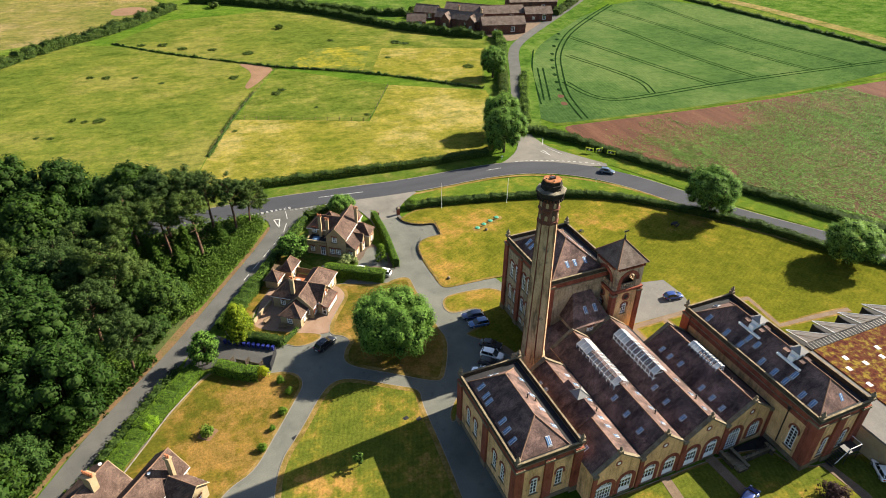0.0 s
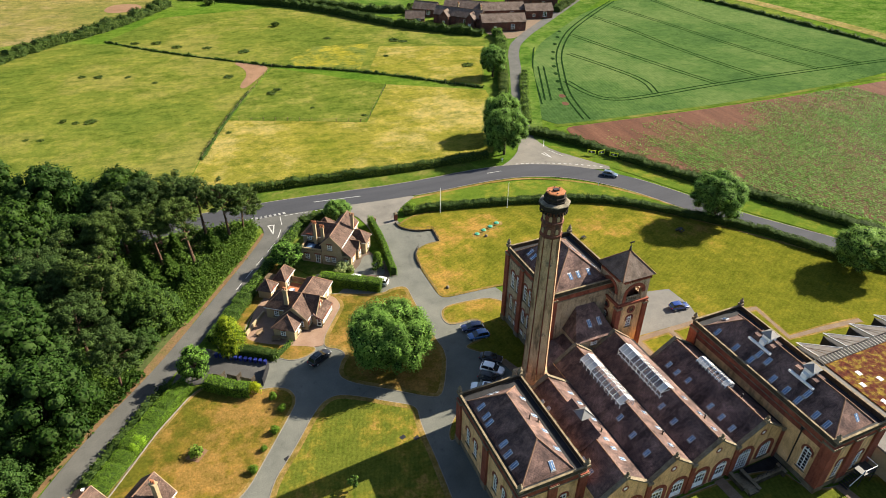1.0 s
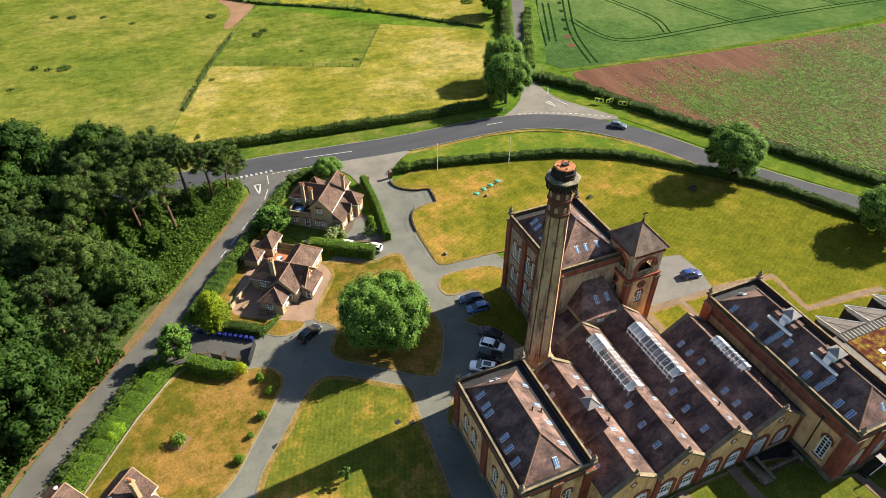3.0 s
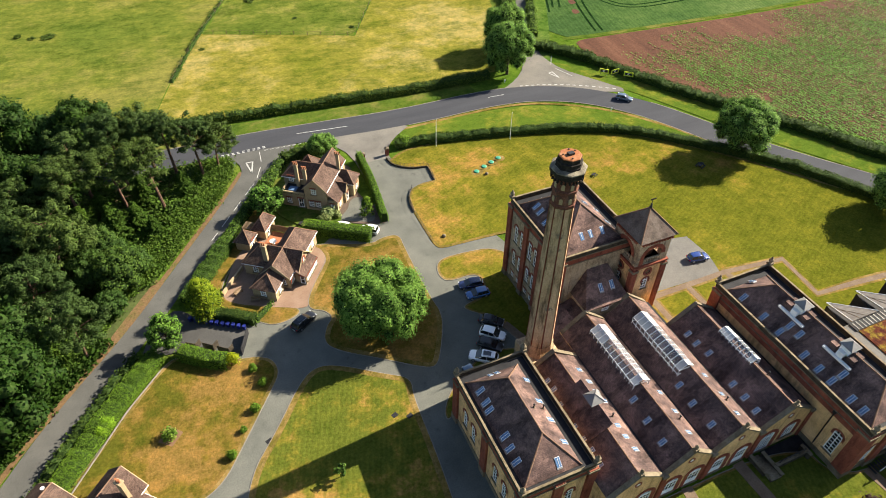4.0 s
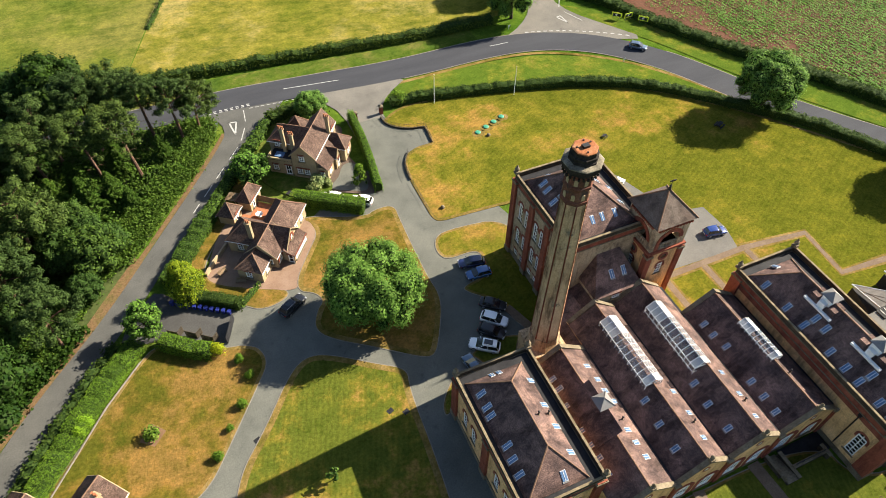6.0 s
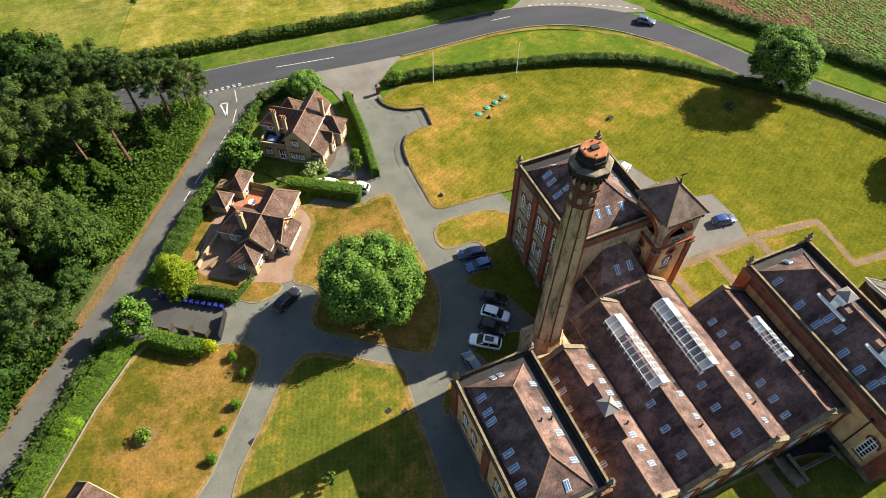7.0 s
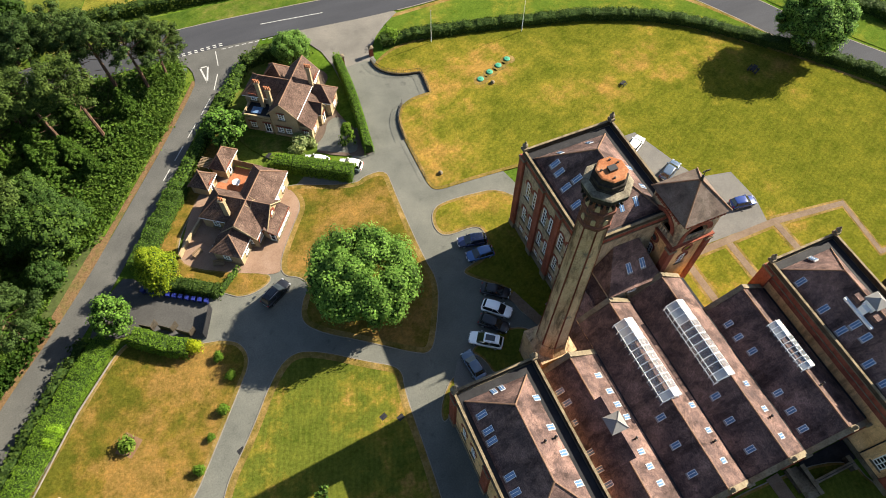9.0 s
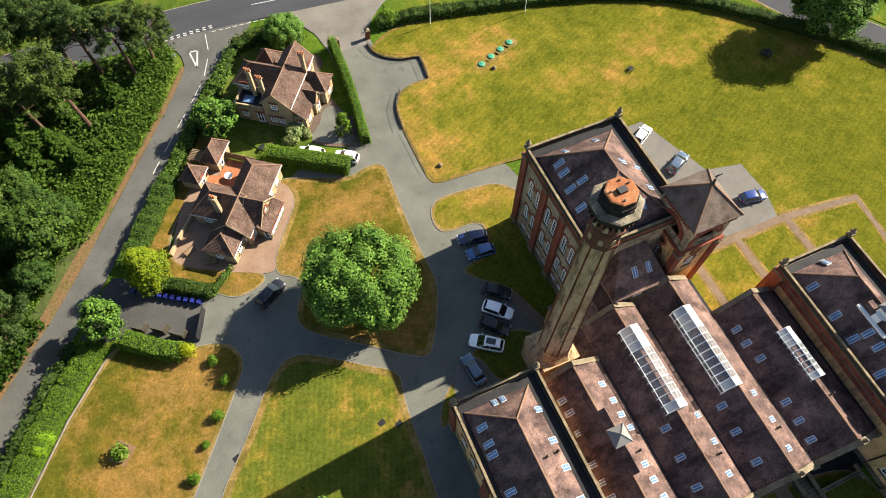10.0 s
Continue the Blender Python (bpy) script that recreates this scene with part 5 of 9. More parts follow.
    box(bm, xb - 0.28, YS + 0.6, ZE - 0.05, xb + 0.28, yn - 0.6, ZE + 0.06)
    part("gutter", bm, LEAD, o, "dark lead valley gutter")
    for x, y in LIGHTS[i]:
        on_slope(o, SKY_B, x, y, xr, ZR, xa if x < xr else xb, ZE)


def glass_lantern(x0, y0, x1, y1, z, h, cols, label):
    """A long framed glass lantern with a low pitched glazed roof."""
    o = thing("roof_lantern", label, "roof lantern", "glass roof lanterns")
    xm = (x0 + x1) / 2
    bm = bmesh.new()
    n = cols
    for i in range(n + 1):
        y = y0 + (y1 - y0) * i / n
        for x in (x0, x1):
            box(bm, x - 0.035, y - 0.035, z - 1.3, x + 0.035, y + 0.035, z + h * 0.55)
        rod(bm, (x0, y, z + h * 0.55), (xm, y, z + h), 0.045, 4)
        rod(bm, (x1, y, z + h * 0.55), (xm, y, z + h), 0.045, 4)
    for x, zz in ((x0, z + h * 0.55), (x1, z + h * 0.55), (xm, z + h), (x0, z), (x1, z)):
        rod(bm, (x, y0, zz), (x, y1, zz), 0.045, 4)
    for y in (y0, y1):
        rod(bm, (x0, y, z + h * 0.55), (x1, y, z + h * 0.55), 0.05, 4)
        rod(bm, (x0, y, z), (x1, y, z), 0.05, 4)
    part("frame", bm, WHITE, o, "white painted glazing frame")
    for k in range(n):
        a, b = y0 + (y1 - y0) * k / n, y0 + (y1 - y0) * (k + 1) / n
        for xa in (x0, x1):
            bm = bmesh.new()
            slab(bm, [(xa, a, z + h * 0.55), (xa, b, z + h * 0.55), (xm, b, z + h), (xm, a, z + h)], 0.02)
            part("pane", bm, FROSTED if k in (0, n - 1, n - 2, n - 3) else LANTERN_GLASS, o, "frosted roof glass" if k in (0, n - 1, n - 2, n - 3) else "clear roof glass")
    for k in range(1, n, 2):
        y, rx, rz = y0 + (y1 - y0) * k / n, (x1 - x0) / 2 - 0.12, h * 0.62
        pts = [(xm + rx * math.cos(math.pi * j / 8), y, z - 0.2 + rz * math.sin(math.pi * j / 8)) for j in range(9)]
        bm = bmesh.new()
        for a, b in zip(pts, pts[1:]):
            rod(bm, a, b, 0.05, 5)
        part("rib", bm, TIMBER, o, "curved timber rib below the glass")
    bm = bmesh.new()
    for xa in (x0, x1):
        box(bm, xa - 0.01, y0, z - 1.2, xa + 0.01, y1, z + h * 0.55)
    part("side_glazing", bm, LANTERN_GLASS, o, "side glazing")
    bm = bmesh.new()
    box(bm, x0 + 0.1, y0 + 0.1, z - 0.35, x1 - 0.1, y1 - 0.1, z - 0.3)
    part("well", bm, WELL, o, "dark brown well below the glass")


glass_lantern(54.7, 56.2, 57.3, 67.0, 8.4, 1.7, 11, "long white-framed glass roof lantern on the hall ridge")
glass_lantern(62.1, 55.8, 64.6, 66.6, 8.4, 1.7, 11, "long white-framed glass roof lantern on the hall ridge")
glass_lantern(72.2, 52.8, 74.0, 59.3, 8.9, 1.1, 9, "short white-framed roof lantern beside the ridge")

for x, y, z in ((58.2, 50.2, 7.5), (65.8, 49.9, 7.95), (73.6, 50.6, 8.6), (50.1, 54.1, 7.5), (39.2, 57.2, 11.85), (40.9, 57.4, 10.35)):
    o = thing("vent_pipe", "slim dark vent pipe through the roof tiles", "vent pipe", "roof vent pipes", m=pose(x, y, z))
    bm = bmesh.new()
    turned(bm, [(0.09, -0.4), (0.09, 0.75), (0.06, 0.76)], 8)
    part("pipe", bm, IRON, o)
    bm = bmesh.new()
    turned(bm, [(0.2, 0.0), (0.2, 0.08), (0.12, 0.25), (0.1, 0.26)], 8)
    part("collar", bm, STONE, o, "pale collar")
    bm = bmesh.new()
    turned(bm, [(0.13, 0.72), (0.17, 0.8), (0.1, 0.92), (0.02, 0.95)], 8)
    part("cowl", bm, IRON, o)

# dormer and cowl on the first hall
o = thing("roof_dormer", "long dark dormer with white cowl on the hall roof", "dormer")
bm = bmesh.new()
upright(bm, [(45.1, 7.3), (48.0, 8.4), (48.0, 9.88), (45.1, 7.8)], 52.2, 59.4)
part("cheek", bm, TILE, o, "dark tile-hung dormer cheek")
bm = bmesh.new()
slab(bm, [(44.9, 52.0, 7.85), (44.9, 59.6, 7.85), (48.12, 59.6, 10.16), (48.12, 52.0, 10.16)], 0.12)
part("roof", bm, TILE, o)
o = thing("roof_cowl", "white pyramid ventilation cowl on the hall ridge", "ventilator")
bm = bmesh.new()
box(bm, 47.5, 55.7, 8.4, 48.55, 56.75, 10.45)
part("body", bm, WHITE, o)
bm = bmesh.new()
for p in ([(-1.1, -1.1), (1.1, -1.1)], [(1.1, -1.1), (1.1, 1.1)], [(1.1, 1.1), (-1.1, 1.1)], [(-1.1, 1.1), (-1.1, -1.1)]):
    slab(bm, [(48.0 + p[0][0], 56.2 + p[0][1], 10.3), (48.0 + p[1][0], 56.2 + p[1][1], 10.3), (48.0, 56.2, 11.2)], 0.06)
part("cap", bm, ZINC, o, "pale grey pyramid cap")
bm = bmesh.new()
for a, b in ((-1.1, -1.1), (1.1, -1.1), (1.1, 1.1), (-1.1, 1.1)):
    rod(bm, (48.0 + a, 56.2 + b, 10.33), (48.0, 56.2, 11.24), 0.05, 5)
part("hip_capping", bm, ZINC, o, "pale grey hip capping")

# link roof between main block and halls
o = thing("link_block", "low linking block with a hipped brown tile roof", "building")
bm = bmesh.new()
box(bm, 56.7, 70.95, 0, 63.9, 75.19, 8.9)
part("wall", bm, OLD_BUFF, o)
bm = bmesh.new()
c = [(56.3, 70.6, 8.9), (64.3, 70.6, 8.9), (64.3, 75.15, 8.9), (56.3, 75.15, 8.9), (58.6, 75.15, 13.1), (62.4, 75.15, 13.1)]
slab(bm, [c[0], c[1], c[5], c[4]])
slab(bm, [c[0], c[3], c[4]])
slab(bm, [c[1], c[2], c[5]])
part("roof", bm, TILE, o)
wk = window_kind(1.2, 1.0, 0, 3, 2)
place(wk, o, wall_frame((56.7, 70.95), (63.9, 70.95)) @ Matrix.Translation((3.7, 0.2, 7.4)))
on_slope(o, SKY_A, 60.0, 72.7, 75.15, 13.1, 70.6, 8.9, "y")
on_slope(o, SKY_A, 62.0, 72.7, 75.15, 13.1, 70.6, 8.9, "y")

# stair tower
TX0, TY0, TX1, TY1 = 64.9, 71.8, 70.7, 77.9
o = thing("stair_tower", "square brick tower with arched belfry and pyramid roof", "tower")
BELL = 3.3
for a, b in (((TX0, TY0), (TX1, TY0)), ((TX1, TY0), (TX1, TY1)), ((TX1, TY1), (TX0, TY1)), ((TX0, TY1), (TX0, TY0))):
    L = math.dist(a, b)
    ins = 0.5 if a[0] == b[0] else 0.0
    d = (Vector(b) - Vector(a)).normalized() * ins
    wall(o, Vector(a) + d, Vector(b) - d, 0, 13.6, [(L / 2 - ins, 8.4, (1.1, 2.4, 0.55, 2, 3))], BUFF)
    m = wall_frame(Vector(a) + d, Vector(b) - d)
    l2 = L - 2 * ins
    bm = bmesh.new()
    u = l2 / 2
    box(bm, 0, -0.5, 14.0, u - BELL / 2, 0, 19, 0, m)
    box(bm, u + BELL / 2, -0.5, 14.0, l2, 0, 19, 0, m)
    box(bm, u - BELL / 2, -0.5, 14.0, u + BELL / 2, 0, 14.2, 0, m)
    for k in range(7):
        xx = u - BELL / 2 + BELL * (k + 0.5) / 7
        box(bm, xx - 0.09, -0.32, 14.2, xx + 0.09, -0.14, 14.9, 0, m)
    box(bm, u - BELL / 2, -0.36, 14.9, u + BELL / 2, -0.1, 15.06, 0, m)
    arc = arch_line(BELL, 3.1, BELL / 2)[2:]
    half = len(arc) // 2
    for s in (1, -1):
        side = arc[half::-1] if s == 1 else arc[:half - 1:-1]
        upright(bm, [(u + s * BELL / 2, 17.3)] + [(u + x, 14.2 + z) for x, z in side], -0.5, 0, 0, m)
    box(bm, u - BELL / 2, -0.5, 17.3, u + BELL / 2, 0, 19, 0, m)
    part("belfry_wall", bm, OLD_BUFF, o, "pale belfry wall with a round arch")
    bm = bmesh.new()
    ring_between(bm, [(u + x, 14.2 + z) for x, z in arch_line(BELL, 3.1, BELL / 2)[1:]], [(u + x, 14.2 + z) for x, z in arch_line(BELL + 1.3, 3.75, BELL / 2 + 0.65)[1:]], -0.3, 0.1, m, False)
    part("arch", bm, RED, o, "red brick belfry arch")
    bm = bmesh.new()
    ring_between(bm, [(u + 0.85 * math.cos(k * math.pi / 8), 12.2 + 0.85 * math.sin(k * math.pi / 8)) for k in range(16)], [(u + 0.5 * math.cos(k * math.pi / 8), 12.2 + 0.5 * math.sin(k * math.pi / 8)) for k in range(16)], -0.02, 0.1, m)
    part("roundel_ring", bm, RED, o, "red brick ring of a roundel")
    bm = bmesh.new()
    upright(bm, [(u + 0.52 * math.cos(k * math.pi / 8), 12.2 + 0.52 * math.sin(k * math.pi / 8)) for k in range(16)], 0.005, 0.04, 0, m)
    part("roundel_pane", bm, GLASS, o, "dark roundel pane")
    for k in range(12):
        x = (k + 0.5) * l2 / 12
        bm = bmesh.new()
        box(bm, x - 0.12, 0, 18.55, x + 0.12, 0.45, 18.95, 0, m)
        part("bracket", bm, RED, o)
for x in (TX0 + 0.15, TX1 - 0.15):
    for y in (TY0 + 0.15, TY1 - 0.15):
        pilaster(o, x, y, 0, 13.5, 0.95, 0.95)
bm = bmesh.new()
box(bm, TX0, TY0, 13.6, TX1, TY1, 14.0)
box(bm, TX0 - 0.12, TY0 - 0.12, 13.35, TX1 + 0.12, TY1 + 0.12, 13.6)
box(bm, TX0 - 0.25, TY0 - 0.25, 13.65, TX1 + 0.25, TY1 + 0.25, 13.85)
box(bm, TX0 - 0.35, TY0 - 0.35, 13.88, TX1 + 0.35, TY1 + 0.35, 14.1)
part("string_course", bm, RED, o, "red brick course")
bm = bmesh.new()
box(bm, TX0 + 0.5, TY0 + 0.5, 14.0, TX1 - 0.5, TY1 - 0.5, 14.1)
part("belfry_floor", bm, LEAD, o)
# Added box hides the sunlit floor and stands for the belfry's dark inside.
bm = bmesh.new()
box(bm, TX0 + 1.5, TY0 + 1.5, 14.1, TX1 - 1.5, TY1 - 1.5, 18.9)
part("belfry_core", bm, NECK, o, "dark brick box added for the shaded belfry inside")
bm = bmesh.new()
box(bm, TX0 - 0.1, TY0 - 0.1, 19, TX1 + 0.1, TY1 + 0.1, 19.2)
part("eaves_board", bm, TIMBER, o)
hip_roof(o, TX0 - 0.5, TY0 - 0.5, TX1 + 0.5, TY1 + 0.5, 19.2, 22.8, (TY0 + TY1) / 2, (TY0 + TY1) / 2, None, TILE_TOWER)
bm = bmesh.new()
turned(bm, [(0.25, 22.8), (0.12, 23.3), (0.2, 23.45), (0.05, 23.6), (0.03, 24.6)], 8, ((TX0 + TX1) / 2, (TY0 + TY1) / 2, 0))
box(bm, 67.4, 74.82, 24.2, 68.4, 74.88, 24.45)
part("weather_vane", bm, IRON, o, "dark iron weather vane")

# the great chimney
CX, CY = 47.4, 69.3
o = chimney = thing("chimney_stack", "tall octagonal buff brick chimney with red bands", "chimney")
T8 = 0.5
bm = bmesh.new()
box(bm, CX - 2.5, CY - 2.5, 0, CX + 2.5, CY + 2.5, 6.4)
part("base", bm, SOOT, o, "square brick chimney base")
bm = bmesh.new()
turned(bm, [(2.55, 6.4), (2.2, 7.4), (2.1, 8.4)], 8, (CX, CY, 0), 0, T8)
part("base_weathering", bm, SOOT, o)
bm = bmesh.new()
turned(bm, [(2.02, 8.4), (1.53, 34.2)], 8, (CX, CY, 0), 0, T8)
part("shaft", bm, SOOT, o, "sooty buff brick shaft")
for i in range(8):
    a = 2 * math.pi * (i + T8) / 8
    bm = bmesh.new()
    for r0, r1, z0, z1 in ((2.08, 1.585, 8.4, 34.2),):
        for s in (-1, 1):
            pts = []
            for r, z in ((r0, z0), (r1, z1)):
                p = Vector((math.cos(a), math.sin(a))) * r
                q = p + (Vector((math.cos(a + s * math.pi / 4), math.sin(a + s * math.pi / 4))) * r - p) * 0.07
                pts += [(CX + p.x, CY + p.y, z), (CX + q.x, CY + q.y, z)]
            poly3(bm, [pts[0], pts[1], pts[3], pts[2]])
    bmesh.ops.solidify(bm, geom=bm.faces[:], thickness=0.08)
    part("arris", bm, RED, o, "red brick angle of the shaft")
bm = bmesh.new()
turned(bm, [(1.66, 34.2), (1.66, 34.6), (1.54, 34.7), (1.5, 36.2), (1.68, 36.4), (1.68, 36.7), (1.54, 36.8), (1.5, 38.2), (1.7, 38.4)], 8, (CX, CY, 0), 0, T8)
part("neck", bm, NECK, o, "red brick panelled neck")
for i in range(8):
    a = 2 * math.pi * i / 8
    m = pose(CX, CY, 0, 0, 0, math.degrees(a))
    for z in (34.85, 36.95):
        bm = bmesh.new()
        upright(bm, [(x, z + zz) for x, zz in arch_line(0.42, 0.8, 0.21, 6)], -1.48, -1.4, 0, m)
        part("niche", bm, RENDER, o, "pale arched niche")
bm = bmesh.new()
turned(bm, [(1.7, 38.4), (1.9, 38.5), (1.9, 38.68), (2.05, 38.72), (2.05, 38.95), (2.18, 39.0), (2.22, 39.3), (2.2, 39.5), (1.7, 39.6), (1.65, 39.62)], 8, (CX, CY, 0), 0, T8)
part("corbel", bm, BLACK_BRICK, o, "blackened corbelled crown")
bm = bmesh.new()
turned(bm, [(2.24, 39.46), (2.24, 39.56), (2.1, 39.64), (1.62, 39.74)], 8, (CX, CY, 0), 0, T8)
part("crown_weathering", bm, CROWN, o, "lichened stone crown")
bm = bmesh.new()
turned(bm, [(1.6, 39.6), (1.6, 39.95), (1.48, 40.0), (1.48, 40.25), (1.58, 40.3), (1.58, 40.5), (1.4, 40.55), (1.38, 40.75), (1.42, 40.8), (1.4, 41.0)], 8, (CX, CY, 0), 0, T8)
part("lip", bm, BLACK_BRICK, o, "blackened brick lip")
bm = bmesh.new()
turned(bm, [(1.36, 41.0), (1.38, 41.12), (1.26, 41.18)], 8, (CX, CY, 0), 0, T8)
part("cap", bm, RUST, o, "rust-stained orange cap")
bm = bmesh.new()
box(bm, CX - 0.4, CY - 0.3, 41.2, CX + 0.35, CY + 0.25, 41.45, 0)
part("hatch", bm, IRON, o, "dark hatch on the cap")
for dx, dy in ((0.8, 0.4), (-0.3, -0.9), (0.3, 0.9), (-0.9, 0.2)):
    bm = bmesh.new()
    box(bm, CX + dx - 0.07, CY + dy - 0.07, 41.2, CX + dx + 0.07, CY + dy + 0.07, 41.32)
    part("peg", bm, IRON, o)

for i in range(24):
    a = 2 * math.pi * (i + 0.5) / 24
    bm = bmesh.new()
    box(bm, 1.72, -0.1, 38.1, 1.98, 0.1, 38.42, 0, pose(CX, CY, 0, 0, 0, math.degrees(a)))
    part("corbel_block", bm, BLACK_BRICK, chimney, "blackened corbel block")

# low walls between chimney and halls
o = thing("yard_block", "low brick lean-to between chimney and halls", "building")
bm = bmesh.new()
box(bm, 49.9, 66.0, 0, 54.5, 74.5, 5.2)
box(bm, 54.5, 70.6, 0, 56.6, 75.1, 6.6)
part("wall", bm, BUFF, o)
bm = bmesh.new()
slab(bm, [(49.7, 66.0, 5.2), (49.7, 74.7, 5.2), (54.6, 74.7, 7.6), (54.6, 66.0, 7.6)])
slab(bm, [(54.55, 70.5, 6.75), (56.68, 70.5, 7.7), (56.68, 75.1, 7.7), (54.55, 75.1, 6.75)])
part("roof", bm, TILE, o)

# modern wing with a living roof
o = thing("modern_wing", "low modern wing with a red and yellow living roof", "building")
bm = bmesh.new()
box(bm, 89.2, 20, 0, 124, 54.4, 4.6)
part("wall", bm, RENDER, o)
bm = bmesh.new()
box(bm, 89.0, 19.8, 4.6, 124.2, 54.6, 4.95)
part("roof_edge", bm, GRAVEL, o, "pale concrete roof edge")
bm = bmesh.new()
box(bm, 96.3, 20.5, 4.95, 123.6, 52.95, 5.12)
part("living_roof", bm, SEDUM, o, "red and yellow sedum planting")
# Flat near-black strip stands in for the dark slot behind the slats.
bm = bmesh.new()
box(bm, 95.9, 53.0, 4.95, 124, 54.5, 5.18)
part("parapet_rail", bm, LEAD, o)
SQ = skylight_source(0.8, 0.8, "dome_light", WHITE, WHITE, 0)
for x, y in ((99.8, 49.3), (98.0, 47.1), (102.0, 47.0), (97.9, 43.1), (107.6, 49.0), (106.2, 47.0), (104, 43), (110, 44), (113, 50)):
    place(SQ, o, pose(x, y, 5.12))
for x in (96.7, 103.6, 110.6, 117.5):
    s = thing("sawtooth_roof", "grey zinc triangular sawtooth roof of the modern wing", "roof", "sawtooth roofs")
    tip, left, right = Vector((x + 1.9, 60.5, 3.1)), Vector((x, 54.7, 5.3)), Vector((x + 5.8, 54.7, 5.3))
    bm = bmesh.new()
    slab(bm, [tip, right, left], 0.16)
    part("sheet", bm, SAW_SHEET, s)
    # The wall's near-black colour stands in for the shadow under the sheet.
    bm = bmesh.new()
    prism(bm, [(x + 1.9, 60.2), (x + 5.5, 54.8), (x + 0.2, 54.8)], 0, 2.7)
    part("wall", bm, LEAD, s, "wall below the roof, coloured near-black as shadow")
    for j in (0.3, 0.55):
        bm = bmesh.new()
        rod(bm, tip.lerp(left, j * 0.6) + Vector((0, 0, 0.02)), left.lerp(right, j) + Vector((0, 0, 0.02)), 0.04, 4)
        part("seam", bm, TIMBER, s, "rust-streaked standing seam")
    bm = bmesh.new()
    rod(bm, tip + Vector((0, 0, 0.03)), right + Vector((0, 0, 0.03)), 0.09, 5)
    rod(bm, tip + Vector((0, 0, 0.03)), left + Vector((0, 0, 0.03)), 0.09, 5)
    part("flashing", bm, ALU, s, "pale metal edge flashing")
for k in range(36):
    bm = bmesh.new()
    box(bm, 96.4 + 0.78 * k, 53.0, 5.2, 96.5 + 0.78 * k, 54.5, 5.26)
    part("slat", bm, ZINC, o)

# escape stair at the east block
o = thing("escape_stair", "black iron escape stair with white rail", "stair")
for k in range(8):
    bm = bmesh.new()
    box(bm, 82.2 + 0.3 * k, 35.4, 0.3 + 0.28 * k, 82.5 + 0.3 * k, 36.8, 0.36 + 0.28 * k)
    part("tread", bm, IRON, o)
bm = bmesh.new()
box(bm, 84.5, 35.2, 2.5, 87.2, 37.2, 2.6)
part("landing", bm, IRON, o)
for x, y in ((84.5, 35.3), (87.1, 35.3), (87.1, 37.1)):
    bm = bmesh.new()
    box(bm, x - 0.05, y - 0.05, 0, x + 0.05, y + 0.05, 3.6)
    part("post", bm, IRON, o)
bm = bmesh.new()
rod(bm, (84.5, 35.3, 3.6), (87.1, 35.3, 3.6), 0.05)
rod(bm, (87.1, 35.3, 3.6), (87.1, 37.1, 3.6), 0.05)
rod(bm, (82.2, 35.3, 1.4), (84.5, 35.3, 3.6), 0.05)
part("handrail", bm, WHITE, o)

bm = bmesh.new()
rod(bm, (77.3, 42.3, 1.2), (77.3, 42.3, 8.9), 0.09)
box(bm, 77.1, 42.05, 8.6, 77.4, 42.55, 8.95)
part("drainpipe", bm, IRON, east, "dark iron drainpipe with a hopper")

# basement court below the gables, its sunken shade given by dark colour
o = thing("basement_stair", "dark stone basement stair with low walls below the gables", "stair")
# Ground-level slab, near-black in place of a shaded sunken well.
bm = bmesh.new()
box(bm, 70.2, 41.9, 0.0, 77.2, 44.5, 0.06)
part("paving", bm, LEAD, o, "flat dark slab standing for the stairwell's shade")
for x0, y0, x1, y1, h in ((67.75, 41.4, 68.1, 44.3, 0.9), (70.0, 41.5, 75.4, 41.9, 1.1), (69.6, 40.3, 70.0, 44.0, 1.0), (75.4, 40.9, 75.8, 42.6, 1.2), (68.1, 40.3, 69.6, 40.65, 0.6)):
    bm = bmesh.new()
    box(bm, x0, y0, 0, x1, y1, h)
    box(bm, x0 - 0.06, y0 - 0.06, h, x1 + 0.06, y1 + 0.06, h + 0.12, 1)
    part("side_wall", bm, [COPING, STONE], o, "sooty stone wall with a paler coping")
for k in range(8):
    bm = bmesh.new()
    box(bm, 68.15, 40.7 + 0.44 * k, 0.0, 69.55, 41.13 + 0.44 * k, 0.95 - 0.11 * k)
    part("step", bm, STONE, o)
for k in range(6):
    bm = bmesh.new()
    box(bm, 70.6 + 0.9 * k, 41.66, 1.2, 70.66 + 0.9 * k, 41.72, 2.1)
    part("railing_post", bm, IRON, o)
for z in (1.65, 2.1):
    bm = bmesh.new()
    rod(bm, (70.1, 41.69, z), (75.3, 41.69, z), 0.035, 5)
    part("handrail", bm, IRON, o)

